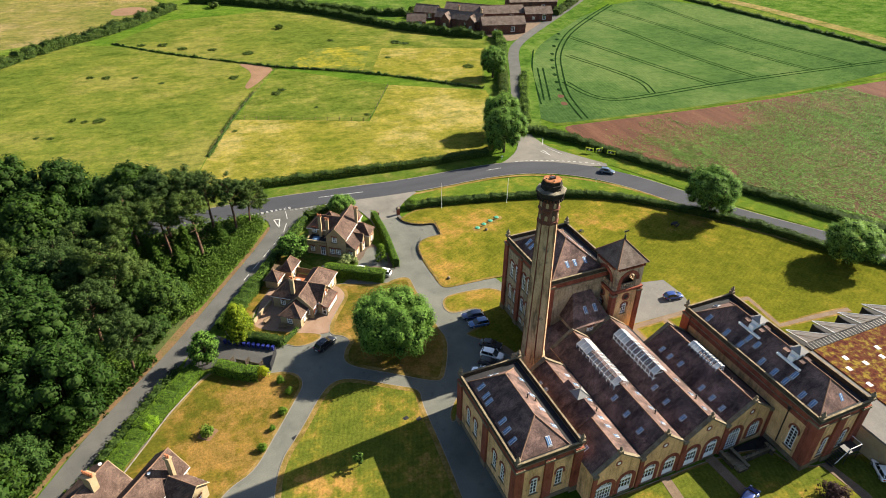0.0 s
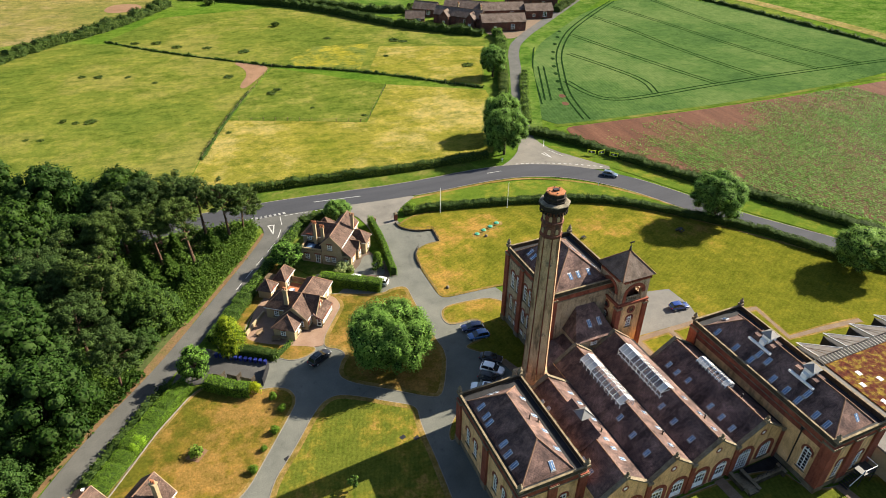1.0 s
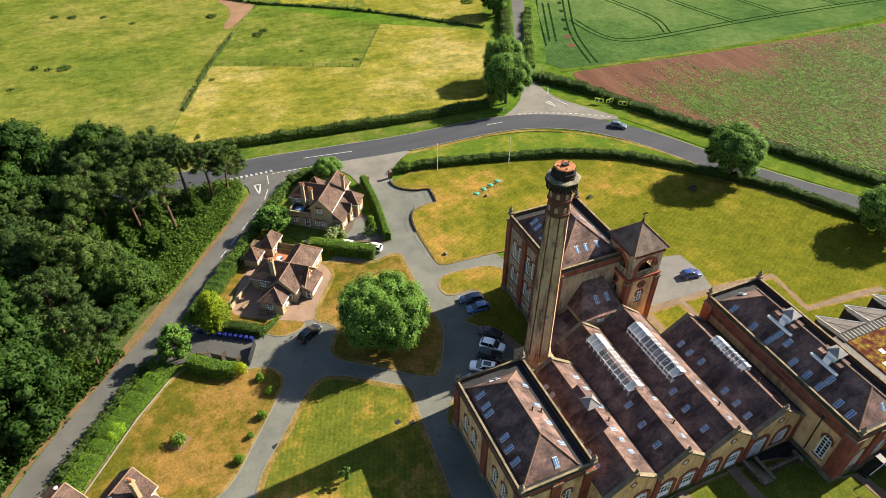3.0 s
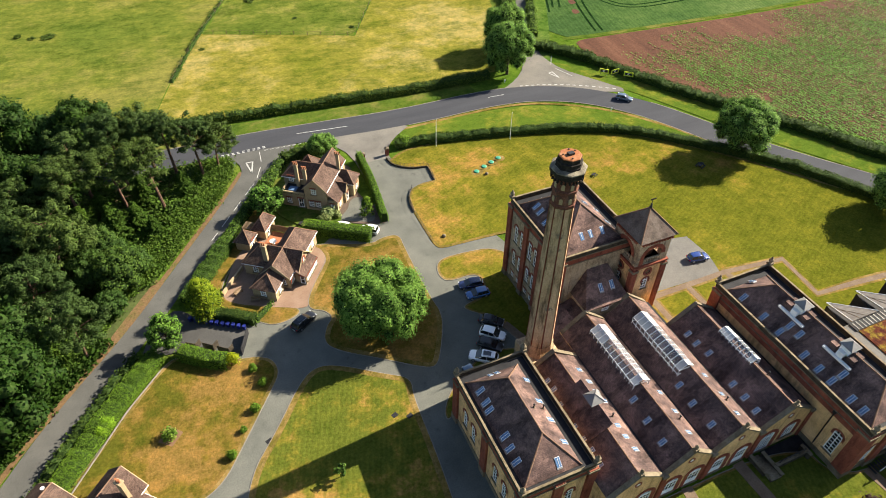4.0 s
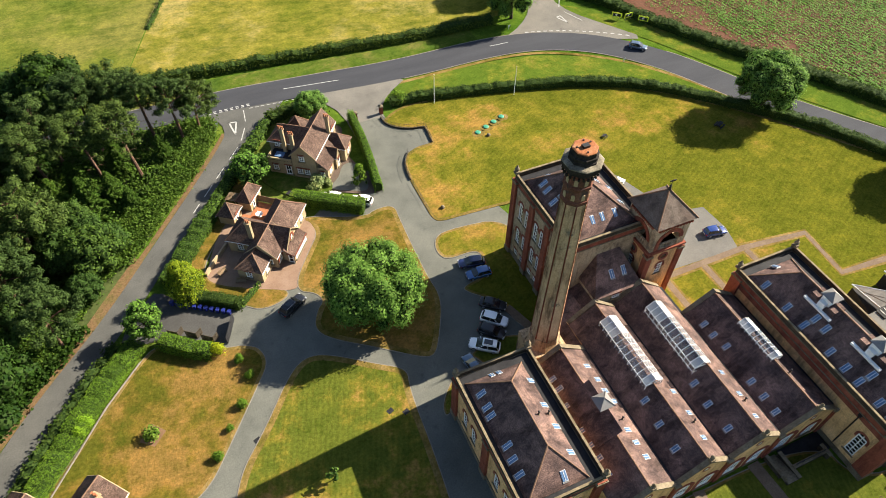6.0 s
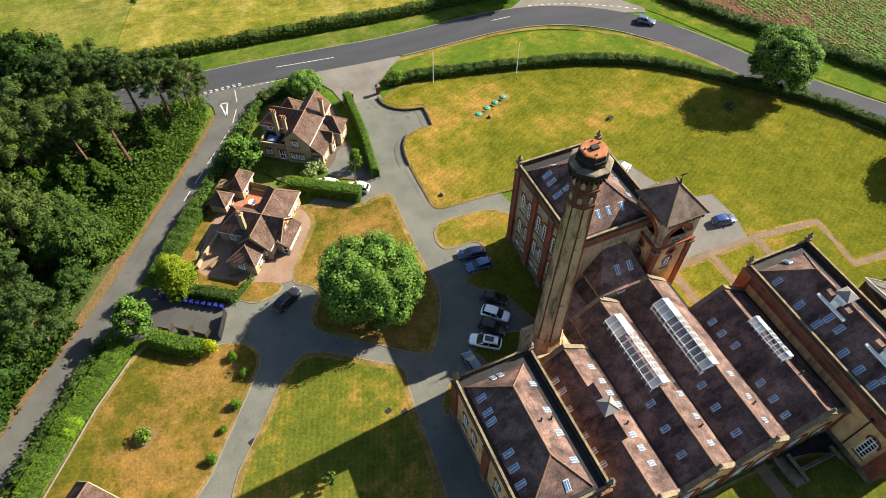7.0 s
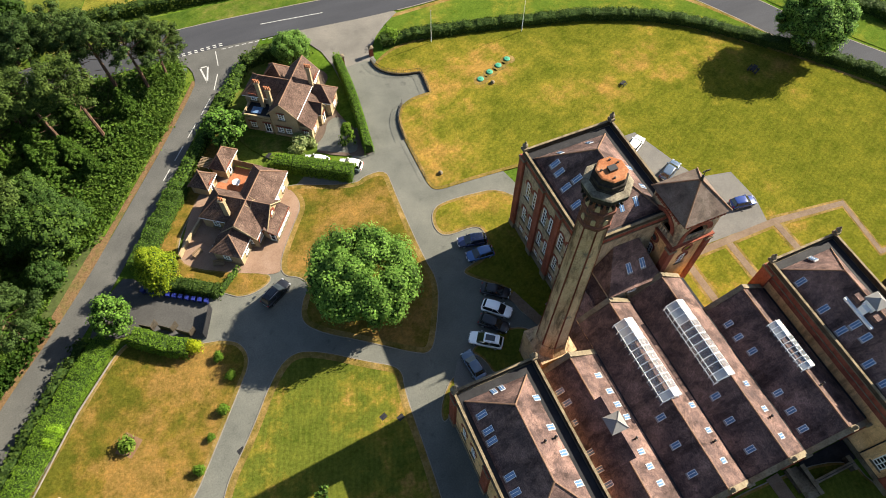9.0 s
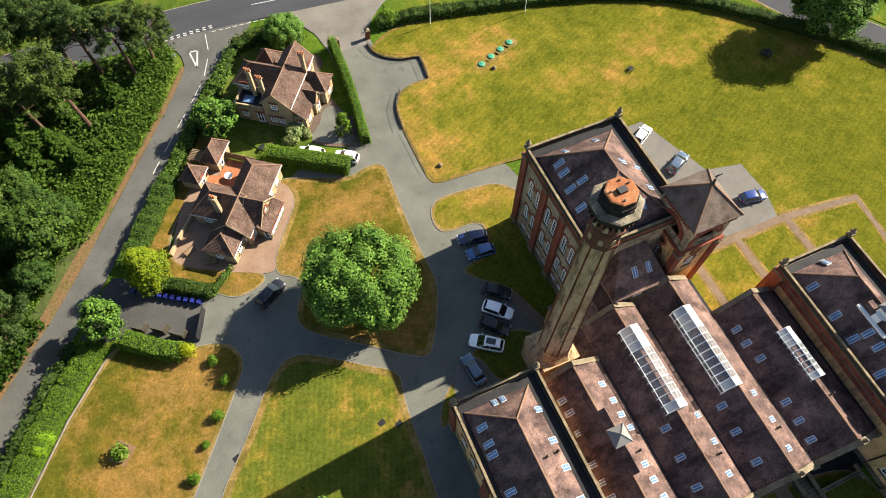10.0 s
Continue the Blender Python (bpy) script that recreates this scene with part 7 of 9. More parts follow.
def pine(name, height, radius, label, group="", limbs=12, lean=0.0, base=0.56):
    """A tall pine: bare reddish trunk, forked limbs and flat, gappy needle plates."""
    o = thing(name, label, "tree", group)
    bm = bmesh.new()
    trunk_mesh(bm, [(0, 0, -0.2), (lean * 0.25, 0.1, height * 0.3), (lean * 0.6, -0.1, height * 0.6), (lean, 0.1, height * 0.93)], height * 0.024, height * 0.008)
    centres, radii = [], []
    for k in range(limbs):
        f = base + (1 - base) * (k + RNG.uniform(0, 0.9)) / limbs
        a = k * 2.4 + RNG.uniform(-0.5, 0.5)
        rr = radius * (0.8 - 0.5 * ((f - base) / (1 - base)) ** 1.6) * RNG.uniform(0.6, 1.15)
        tip = np.array((lean * f + rr * math.cos(a), rr * math.sin(a), height * f))
        limb(bm, (lean * (f - 0.1), 0, height * (f - 0.1)), tip, height * 0.0085, height * 0.003)
        wide = radius * RNG.uniform(0.24, 0.38)
        for q in range(11):
            b, g = RNG.uniform(0, 2 * math.pi), wide * RNG.uniform(0.1, 1.0) ** 0.6
            centres.append(tip + np.array((g * math.cos(b), g * math.sin(b), RNG.normal() * 0.6 - 0.15 * g)))
            radii.append(radius * RNG.uniform(0.09, 0.18))
    for k in range(6):
        f, a = RNG.uniform(0.28, 0.55), RNG.uniform(0, 6.28)
        limb(bm, (lean * f, 0, height * f), (lean * f + 1.6 * math.cos(a), 1.6 * math.sin(a), height * f + 0.3), 0.07, 0.03)
    part("trunk", bm, PINE_BARK, o, "reddish flaking pine trunk and limbs")
    P, N, S = clump_leaves(np.array(centres), radii, 170, 0.165, 0.62, 0.5, 0.12)
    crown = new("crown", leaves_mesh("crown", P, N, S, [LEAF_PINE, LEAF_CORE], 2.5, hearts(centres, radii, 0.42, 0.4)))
    crown.parent = o
    return o


def conifer(name, height, radius, leaf, label, category="tree", per=40, size=0.3, clumps=34, lump=(0.2, 0.36), taper=0.7):
    o = thing(name, label, category)
    bm = bmesh.new()
    trunk_mesh(bm, [(0, 0, -0.2), (0, 0, height * 0.5), (0, 0, height * 0.9)], height * 0.03, 0.03)
    part("trunk", bm, BARK, o)
    centres, radii = [], []
    for k in range(clumps):
        f = RNG.uniform(0.02, 1.0)
        a = RNG.uniform(0, 2 * math.pi)
        r = radius * (1 - f) ** taper * RNG.uniform(0.6, 0.9)
        centres.append((r * math.cos(a), r * math.sin(a), height * (0.08 + 0.86 * f)))
        radii.append(radius * RNG.uniform(*lump))
    P, N, S = clump_leaves(np.array(centres), radii, per, size, 0.9, 0.5)
    c = new("crown", leaves_mesh("crown", P, N, S, [leaf, LEAF_CORE], 1.35, hearts(centres, radii, 0.6)))
    c.parent = o
    return o


def bush(name, radius, height, leaf, label, category="bush", group="", size=0.16, per=150, lumps=12):
    o = thing(name, label, category, group)
    d = unit(RNG.normal(size=(lumps, 3)))
    centres = d * np.array([radius * 0.5, radius * 0.5, height * 0.25]) + np.array([0, 0, height * 0.5])
    P, N, S = clump_leaves(centres, RNG.uniform(0.4, 0.6, lumps) * min(radius, height * 0.8), per, size, min(1.0, height / radius / 1.6))
    P[:, 2] = np.maximum(P[:, 2], 0.02)
    c = new("foliage", leaves_mesh("foliage", P, N, S, [leaf]))
    c.parent = o
    bm = bmesh.new()
    for a in range(5):
        limb(bm, (0.05 * math.cos(a * 1.3), 0.05 * math.sin(a * 1.3), -0.05), (radius * 0.4 * math.cos(a * 1.3), radius * 0.4 * math.sin(a * 1.3), height * 0.5), 0.04, 0.015)
    part("stem", bm, BARK, o)
    return o


def hedge(pts, width, height, leaf, label, name="hedge", per=9.0, size=0.34, rough=0.12, rounds=2, wild=0.0):
    """A clipped or rough hedge: a leafy skin over a solid heart, coloured dark as inner shade."""
    line = resample(chaikin(pts, False, rounds), 0.8)
    core_v, core_f = [], []
    P, N = [], []
    for i, p in enumerate(line):
        a, b = Vector(line[max(0, i - 1)]), Vector(line[min(len(line) - 1, i + 1)])
        t = (b - a).normalized()
        n = Vector((t.y, -t.x))
        hh = 0.12 + height * (1 + wild * (noise.noise(Vector((p[0] * 0.25, p[1] * 0.25, 3.0))) * 1.6)) + rough * RNG.normal()
        ww = width / 2 * (1 + wild * noise.noise(Vector((p[0] * 0.3, p[1] * 0.3, 9.0))) * 1.2)
        prof = [(-0.8, -0.05), (-0.85, 0.8), (-0.5, 0.9), (0.5, 0.9), (0.85, 0.8), (0.8, -0.05)]
        k0 = len(core_v)
        core_v += [(p[0] + n.x * u * ww, p[1] + n.y * u * ww, max(-0.05, z * hh)) for u, z in prof]
        if i:
            core_f += [(k0 - 6 + j, k0 - 5 + j, k0 + 1 + j, k0 + j) for j in range(5)]
        around = 2 * hh + 2 * ww
        k = RNG.poisson(max(1.0, per * 1.28 * around))
        s = RNG.random(k) * around
        side = np.where(s < hh, -1, np.where(s < hh + 2 * ww, 0, 1))
        u = np.where(side == -1, -ww, np.where(side == 1, ww, s - hh - ww))
        z = np.where(side == -1, s, np.where(side == 1, around - s, hh))
        round_ = 1 - 0.22 * (np.abs(u) / ww) ** 4 * (z / hh) ** 4
        along = RNG.uniform(-0.5, 0.5, k)
        jit = RNG.normal(size=(k, 3)) * rough
        P.append(np.stack([p[0] + n.x * u * round_ + t.x * along, p[1] + n.y * u * round_ + t.y * along, z * round_], 1) + jit)
        nu, nz = np.where(side == 0, 0, side), np.where(side == 0, 1.3, 0.4)
        N.append(unit(np.stack([n.x * nu, n.y * nu, nz], 1) + RNG.normal(size=(k, 3)) * 0.4))
    core_f += [tuple(range(6))[::-1], tuple(range(len(core_v) - 6, len(core_v)))]
    P, N = np.concatenate(P), np.concatenate(N)
    P[:, 2] = np.maximum(P[:, 2], 0.0)
    o = thing(name, label, "hedge")
    new("foliage", leaves_mesh("foliage", P, N, size * 0.85 * RNG.uniform(0.6, 1.4, len(P)), [leaf], 1.3)).parent = o
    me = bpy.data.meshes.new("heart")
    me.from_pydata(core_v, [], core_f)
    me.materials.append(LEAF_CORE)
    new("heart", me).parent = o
    return o


def put(src, x, y, turn=0.0, s=1.0, sz=None, z=0.0):
    return copy_thing(src, pose(x, y, z, 0, 0, turn) @ Matrix.Diagonal((s, s, sz or s, 1)))



# single trees
chestnut = broadleaf("chestnut_tree", 11.5, 7.3, LEAF_CHESTNUT, "great round-headed chestnut tree in full leaf on the lawn", clumps=210, per=210, size=0.215, low=0.06, lump=0.165)
chestnut.matrix_basis = pose(28.6, 87.4, 0) @ Matrix.Scale(1.12, 4)
oak = broadleaf("roadside_tree", 12, 6.4, LEAF_ROADSIDE, "broad green roadside tree above the garden hedge", clumps=150, per=130, size=0.24, low=0.05, lump=0.185)
oak.matrix_basis = pose(120.0, 104.3, 0) @ Matrix.Diagonal((1.14, 1.14, 1.12, 1))
put(oak, 134.5, 75.0, 70, 0.98, 0.8)
tagged(put(oak, 89.5, 158.5, 130, 1.0, 1.08), "large dark green tree at the road junction")
tagged(put(oak, 94.8, 171.5, 200, 0.9, 1.0), "dark green tree beside the side road")
tagged(put(oak, 118, 222, 30, 0.8, 0.9), "dark green tree beside the side road")
yew = conifer("golden_conifer", 7.6, 3.7, LEAF_GOLD, "golden yellow egg-shaped conifer beside the cottage garden", per=190, size=0.18, clumps=120, lump=(0.16, 0.26), taper=0.62)
yew.matrix_basis = pose(2.3, 102.6, 0)
young = broadleaf("young_tree", 7.0, 3.0, LEAF_YOUNG, "bright green young tree beside the bin yard", clumps=60, per=90, size=0.26, low=0.1, lump=0.25)
young.matrix_basis = pose(-4.4, 96.8, 0)
tagged(put(young, 17.6, 124.6, 60, 1.2, 0.9), "bright green garden tree beside the lane")
tagged(put(oak, 33.0, 138.2, 100, 0.52, 0.5), "olive green garden tree behind the lodge")
sap = broadleaf("sapling", 2.6, 0.95, LEAF_SHRUB, "young sapling on the front lawn", clumps=12, per=60, size=0.28, low=0.3, lump=0.36)
sap.matrix_basis = pose(14.6, 64.4, 0.07)
column = conifer("columnar_conifer", 4.6, 1.5, LEAF_HEDGE_B, "dense bright green egg-shaped conifer by the lodge drive", per=190, size=0.15, clumps=70, lump=(0.2, 0.3), taper=0.55)
column.matrix_basis = pose(35.8, 116.6, 0)

ball = bush("clipped_bush", 0.8, 1.25, LEAF_HEDGE_B, "small clipped round bush on the parched lawn", group="clipped bushes", lumps=22, size=0.11, per=420)
ball.matrix_basis = pose(7.0, 87.0, 0.07)
for x, y, s in ((7.9, 83.8, 0.95), (5.9, 79.6, 1.05), (3.6, 76.7, 0.72), (1.4, 73.2, 1.0)):
    put(ball, x, y, x * 40, s, z=0.07)
shrub = bush("shrub", 1.35, 1.5, LEAF_SHRUB, "dark green spreading shrub in a lawn bed", size=0.24, per=90, lumps=16)
shrub.matrix_basis = pose(-6.3, 80.0, 0.07)
sheet("shrub_bed", [(-8.0, 79.7), (-6.2, 78.2), (-4.5, 80.0), (-6.2, 81.8)], 0.085, BARE, "square bed of bare earth", "bed", rounds=0)
pale = bush("flowering_shrub", 1.6, 1.8, LEAF_PALE, "pale cream-flowered garden shrub", size=0.24, per=80, lumps=16)
pale.matrix_basis = pose(28.2, 119.2, 0) @ Matrix.Scale(1.2, 4)
put(pale, 27.3, 117.6, 80, 0.8)
put(pale, 30.2, 118.4, 200, 0.55)
gold = bush("golden_bush", 1.0, 1.9, LEAF_YELLOW, "bright yellow bush at the hedge end", size=0.14, per=240, lumps=14)
gold.matrix_basis = pose(4.5, 89.3, 0) @ Matrix.Scale(1.3, 4)
lime = bush("lime_bush", 1.2, 2.1, LEAF_LIME, "bright lime bush growing through the lane hedge", size=0.14, per=240, lumps=14)
lime.matrix_basis = pose(-14.2, 85.3, 0)
put(lime, -15.2, 83.9, 90, 0.9, 1.0)
put(ball, 51.4, 137.2, 30, 2.3, 1.7)
purple = bush("purple_shrub", 2.2, 3.0, LEAF_PURPLE, "dark purple-leaved shrub in the court", size=0.3, per=60, lumps=16)
purple.matrix_basis = pose(77.5, 31.4, 0)

# hedges
hedge([(16, 163.5), (38, 161.5), (63, 159), (84, 158.5)], 2.6, 1.9, LEAF_HEDGE, "dark field hedge along the main road", wild=0.15, rough=0.18)
hedge([(-60, 172), (-20, 167), (16, 163.5)], 2.6, 1.9, LEAF_HEDGE, "dark field hedge along the main road", wild=0.15, rough=0.18)
hedge([(104, 169.5), (112.5, 160.5), (120.5, 143), (129, 126.5), (139.5, 111), (151, 88), (175, 50)], 3.5, 1.7, LEAF_HEDGE, "rough dark hedge above the road bank", wild=0.25, rough=0.22)
hedge([(49.5, 136.8), (55, 136.4), (62, 135), (77, 131.6), (92, 127.2), (105, 120), (115, 109.2), (127, 97), (134, 82), (143, 70), (160, 40)], 2.3, 1.6, LEAF_HEDGE, "long clipped hedge round the great lawn", rough=0.14, wild=0.12, size=0.26, per=14)
hedge([(23.4, 116.2), (28, 113.4), (34.6, 108.9)], 2.7, 2.4, LEAF_HEDGE_B, "tall clipped green hedge beside the lodge drive", rough=0.07, per=30, size=0.18)
hedge([(40.2, 135.3), (39.9, 126), (38.6, 116), (38.2, 112.8)], 1.5, 2.2, LEAF_HEDGE_B, "tall clipped green hedge beside the entrance drive", rough=0.06, per=34, size=0.17)
hedge([(-6.4, 95.3), (-8.0, 94.0), (-13.1, 88.2), (-18.3, 80.8), (-28.6, 66.6)], 3.1, 1.7, LEAF_HEDGE_B, "broad bright green hedge between lane and lawn", rough=0.1, per=50, size=0.135, wild=0.06)
hedge([(-9.4, 96.4), (-14.9, 89.9), (-20.0, 82.5), (-30.6, 68.2)], 1.5, 1.2, LEAF_HEDGE, "rough dark hedge along the lane", rough=0.25, wild=0.3)
hedge([(-2.9, 94.4), (-0.4, 92.4), (1.6, 90.8), (4.0, 89.4)], 2.5, 2.05, LEAF_HEDGE_B, "bright green hedge below the bin yard", rough=0.08, per=30, size=0.18)
hedge([(2.0, 101.6), (5.4, 99.4), (9.4, 96.8)], 2.0, 1.8, LEAF_HEDGE, "dark hedge between bin yard and cottage", rough=0.12, per=26, size=0.19)
hedge([(9.6, 96.8), (11.6, 98.6), (13.0, 99.8)], 0.6, 0.9, LEAF_SHRUB, "thin low garden hedge by the cottage gate", rough=0.1, per=14, size=0.22)
hedge([(-0.5, 105.6), (2.6, 110), (8.4, 118.3)], 3.0, 2.0, LEAF_LANE, "broad green hedge between lane and cottage garden", rough=0.12, per=24, size=0.2, wild=0.1)
hedge([(8.6, 119), (12, 123.4), (18, 132), (24.4, 141)], 1.8, 1.6, LEAF_SHRUB, "rough garden hedge along the lane", rough=0.22, per=11, wild=0.3)
hedge([(24.5, 141), (29.5, 142.5), (35.5, 138)], 2.2, 1.9, LEAF_HEDGE, "dark shrubs behind the lodge", rough=0.25, wild=0.3)
hedge([(90, 162), (101, 181), (116, 209), (133, 243)], 3.0, 2.2, LEAF_HEDGE, "overgrown hedge along the side road", rough=0.3, wild=0.4)
hedge([(107.5, 176), (119, 199), (131, 220)], 2.6, 1.5, LEAF_SHRUB, "rough green bank beside the side road", rough=0.3, wild=0.4)
hedge([(133, 243), (143, 262), (147, 276)], 4.0, 2.5, LEAF_SHRUB, "bright roadside bushes below the farm", rough=0.35, wild=0.4, size=0.5, per=6)
for pts, w, h, l in (([(-70, 295), (-45, 326), (-20, 343), (10, 384)], 5, 3.5, "tall overgrown hedge between distant fields"), ([(40, 386), (79, 352), (106, 306), (124, 288), (140, 275)], 4, 3, "long dark hedge below the farm"), ([(20, 396), (70, 372), (100, 338), (124, 326)], 4, 3, "dark hedge in the distance"),
                  ([(-20, 325), (2, 300), (41, 266)], 0.7, 0.4, "low scrubby field boundary"), ([(41, 266), (74, 246), (109, 212)], 0.9, 0.5, "low scrubby field boundary"), ([(6, 188), (17, 216), (28, 240)], 0.8, 0.4, "low scrubby field boundary"),
                  ([(287, 305), (297, 240), (304, 191), (307, 160)], 2.0, 1.2, "dark hedge beyond the wheat field"), ([(195, 300), (235, 335), (300, 395)], 4, 2.5, "hedge along the distant side road")):
    hedge(pts, w, h, LEAF_HEDGE if w > 1 else LEAF_LANE, l, size=0.6 if w > 2 else 0.4, per=3.5 if w > 2 else 5, rough=0.3, wild=0.45)

# the wood
wood = [broadleaf("oak_tree", 12.5, 6.0, LEAF_OAK, "dense dark green oak in the wood", group="woodland trees", clumps=110, per=52, size=0.34, low=0.03, lump=0.215),
        broadleaf("ash_tree", 11, 5.2, LEAF_ASH, "dense green woodland tree", group="woodland trees", clumps=90, per=58, size=0.32, low=0.03, lump=0.225),
        broadleaf("thorn_tree", 6.5, 3.6, LEAF_THORN, "low green tree at the wood edge", group="woodland trees", clumps=56, per=62, size=0.29, low=0.02, lump=0.24)]
pines = [pine("pine_tree", 16, 5.8, "tall pine with a bare reddish leaning trunk", "woodland pines", 11, 1.2, 0.72), pine("pine_tree", 15, 4.6, "tall pine with layered needle clouds", "woodland pines", 12, -0.8, 0.6), pine("pine_tree", 13, 5.4, "broad grey-green pine in the wood", "woodland pines", 15, 0.9)]
def larch(name, height, radius, leaf, label):
    """A feathery conifer: tiers of drooping boughs, each fringed with fine sprays."""
    o = thing(name, label, "tree", "feathery conifers")
    bm = bmesh.new()
    trunk_mesh(bm, [(0, 0, -0.2), (0.05, 0, height * 0.5), (0, 0.05, height * 0.97)], height * 0.02, 0.03)
    P, N, S = [], [], []
    tiers = 13
    for k in range(tiers):
        f = 0.12 + 0.86 * k / (tiers - 1)
        for j in range(8):
            a, reach = j * 0.785 + k * 0.5 + RNG.uniform(-0.25, 0.25), radius * (1.04 - f) ** 0.75 * RNG.uniform(0.75, 1.15)
            base = np.array((0, 0, height * f))
            way = np.array((math.cos(a), math.sin(a), -0.22))
            limb(bm, base, base + way * reach, 0.05, 0.015, 4)
            q = RNG.random(int(60 * reach) + 6)
            side = RNG.normal(size=len(q)) * 0.22 * reach * (1.15 - q)
            P.append(base + way * (q * reach)[:, None] + np.stack([-math.sin(a) * side, math.cos(a) * side, RNG.normal(size=len(q)) * 0.08 - 0.15 * np.abs(side)], 1))
            N.append(unit(np.array((0.1 * math.cos(a), 0.1 * math.sin(a), 1.0)) + RNG.normal(size=(len(q), 3)) * 0.3))
            S.append(0.24 * RNG.uniform(0.6, 1.4, len(q)))
    part("trunk", bm, BARK, o, "slim brown trunk and boughs")
    new("crown", leaves_mesh("crown", np.concatenate(P), np.concatenate(N), np.concatenate(S), [leaf], 1.9)).parent = o
    return o


feathery = larch("larch_tree", 8.5, 3.6, LEAF_THORN, "feathery bright green conifer under the pines")
feathery.matrix_basis = pose(-10.2, 127.6, 0)
for x, y, turn, k in ((-14.8, 128.6, 50, 1.05), (-6.2, 129.6, 110, 0.8), (-20.5, 129.2, 200, 1.1), (-4.4, 137.2, 20, 0.85), (-11.8, 133.2, 290, 0.95), (-3.6, 126.4, 330, 0.6), (3.4, 137.6, 80, 0.7)):
    put(feathery, x, y, turn, k)
WOOD_EDGE = [(60, -40), (77, -34.5), (88, -26.5), (102, -14.5), (113.5, -6.5), (133, 8), (142, 13), (150, 13)]


def wood_edge(y):
    return float(np.interp(y, [e[0] for e in WOOD_EDGE], [e[1] for e in WOOD_EDGE]))


spot = random.Random(5)
used = set()
planted = []


def plant(src, x, y, s, turn=None):
    turn = spot.uniform(0, 360) if turn is None else turn
    planted.append((x, y))
    if src in used:
        put(src, x, y, turn, s)
    else:
        src.matrix_basis = pose(x, y, 0, 0, 0, turn) @ Matrix.Scale(s, 4)
        used.add(src)


# the trees that stand out along the lane
for src, x, y, s, turn in ((pines[0], -1.1, 133.0, 1.0, 165), (pines[0], -7.5, 134.0, 0.96, 185), (pines[0], -16.0, 134.5, 0.98, 240), (pines[1], 2.6, 143.5, 1.05, 40), (pines[1], 7.5, 141.5, 0.9, 300), (pines[2], -1.5, 146.5, 1.15, 120), (pines[0], -7.5, 144.5, 1.0, 100),
                           (pines[2], 11.0, 143.5, 0.75, 10), (pines[2], -18.5, 116.5, 1.1, 70), (pines[2], -25.5, 121.0, 1.0, 220), (pines[1], -14.5, 143.0, 1.0, 20), (pines[2], -22.0, 109.5, 0.9, 310), (wood[1], -9.8, 113.2, 0.86, 80), (wood[1], -10.6, 119.0, 0.72, 190), (wood[0], -13.4, 158.2, 1.18, 0), (wood[0], -42.5, 165.5, 1.25, 40), (wood[1], -36.0, 163.5, 1.3, 90), (wood[0], -29.5, 160.5, 1.15, 160), (wood[1], -21.5, 159.8, 1.25, 220), (wood[0], -49.5, 164.0, 1.2, 300), (wood[1], -25.0, 146.0, 1.2, 75), (wood[0], -33.5, 145.0, 1.15, 12), (wood[1], -7.4, 116.6, 0.62, 20), (wood[1], -12.6, 122.6, 0.78, 130), (wood[1], -14.6, 115.4, 0.9, 250), (wood[1], -18.2, 121.4, 0.85, 310), (wood[1], -12.0, 107.6, 0.6, 60)):
    plant(src, x, y, s, turn)
far_spot = random.Random(12)
yy = 64.0
while yy < 171:
    edge = wood_edge(min(yy, 150))
    xx = edge - (4.6 if yy > 108 else 2.4)
    while xx > (-54 if yy > 112 else -46):
        x, y = xx + spot.uniform(-1.9, 1.9), yy + spot.uniform(-2.0, 2.0)
        north = yy > 124 - 0.1 * (x + 40)
        free = min((math.hypot(x - p[0], y - p[1]) for p in planted), default=99) > 4.4
        glade = 123 < y < 146 and x > -24 + (y - 123) * 0.3
        if free and y >= 147.5 and x < -26 and y < 168 and abs(y - 152) > 4.6:
            plant(wood[far_spot.randrange(2)], x, y, far_spot.uniform(0.84, 1.0), far_spot.uniform(0, 360))
        elif free and not glade and y < 147.5:
            r = spot.random()
            if north:
                src, s = (pines[1 + spot.randrange(2)], spot.uniform(0.75, 0.95)) if r < 0.42 else (wood[spot.randrange(2)], spot.uniform(0.72, 1.0))
            else:
                src, s = (pines[2], spot.uniform(0.75, 1.0)) if r < 0.1 and yy > 100 else (wood[1 if r > 0.72 else 0], spot.uniform(0.78, 1.08))
            plant(src, x, y, s)
        xx -= 7.0
    yy += 6.3
# low thorn and scrub under the pines and along the lane
yy = 60.0
while yy < 146:
    edge = wood_edge(yy)
    if yy < 122:
        if yy > 104 and spot.random() < 0.55:
            put(wood[2], edge - 2.6 + spot.uniform(-0.8, 0.4), yy, spot.uniform(0, 360), spot.uniform(0.42, 0.7)) if wood[2] in used else plant(wood[2], edge - 2.6, yy, 0.6)
    else:
        xx = edge - 1.8
        while xx > edge - 24:
            if spot.random() < 0.75:
                plant(wood[2], xx + spot.uniform(-1, 1), yy + spot.uniform(-1.2, 1.2), (spot.uniform(0.4, 0.78) if yy < 130 else spot.uniform(0.28, 0.5)) * (1.0 if xx < edge - 5 else 0.66))
            xx -= 3.6
    yy += 3.8


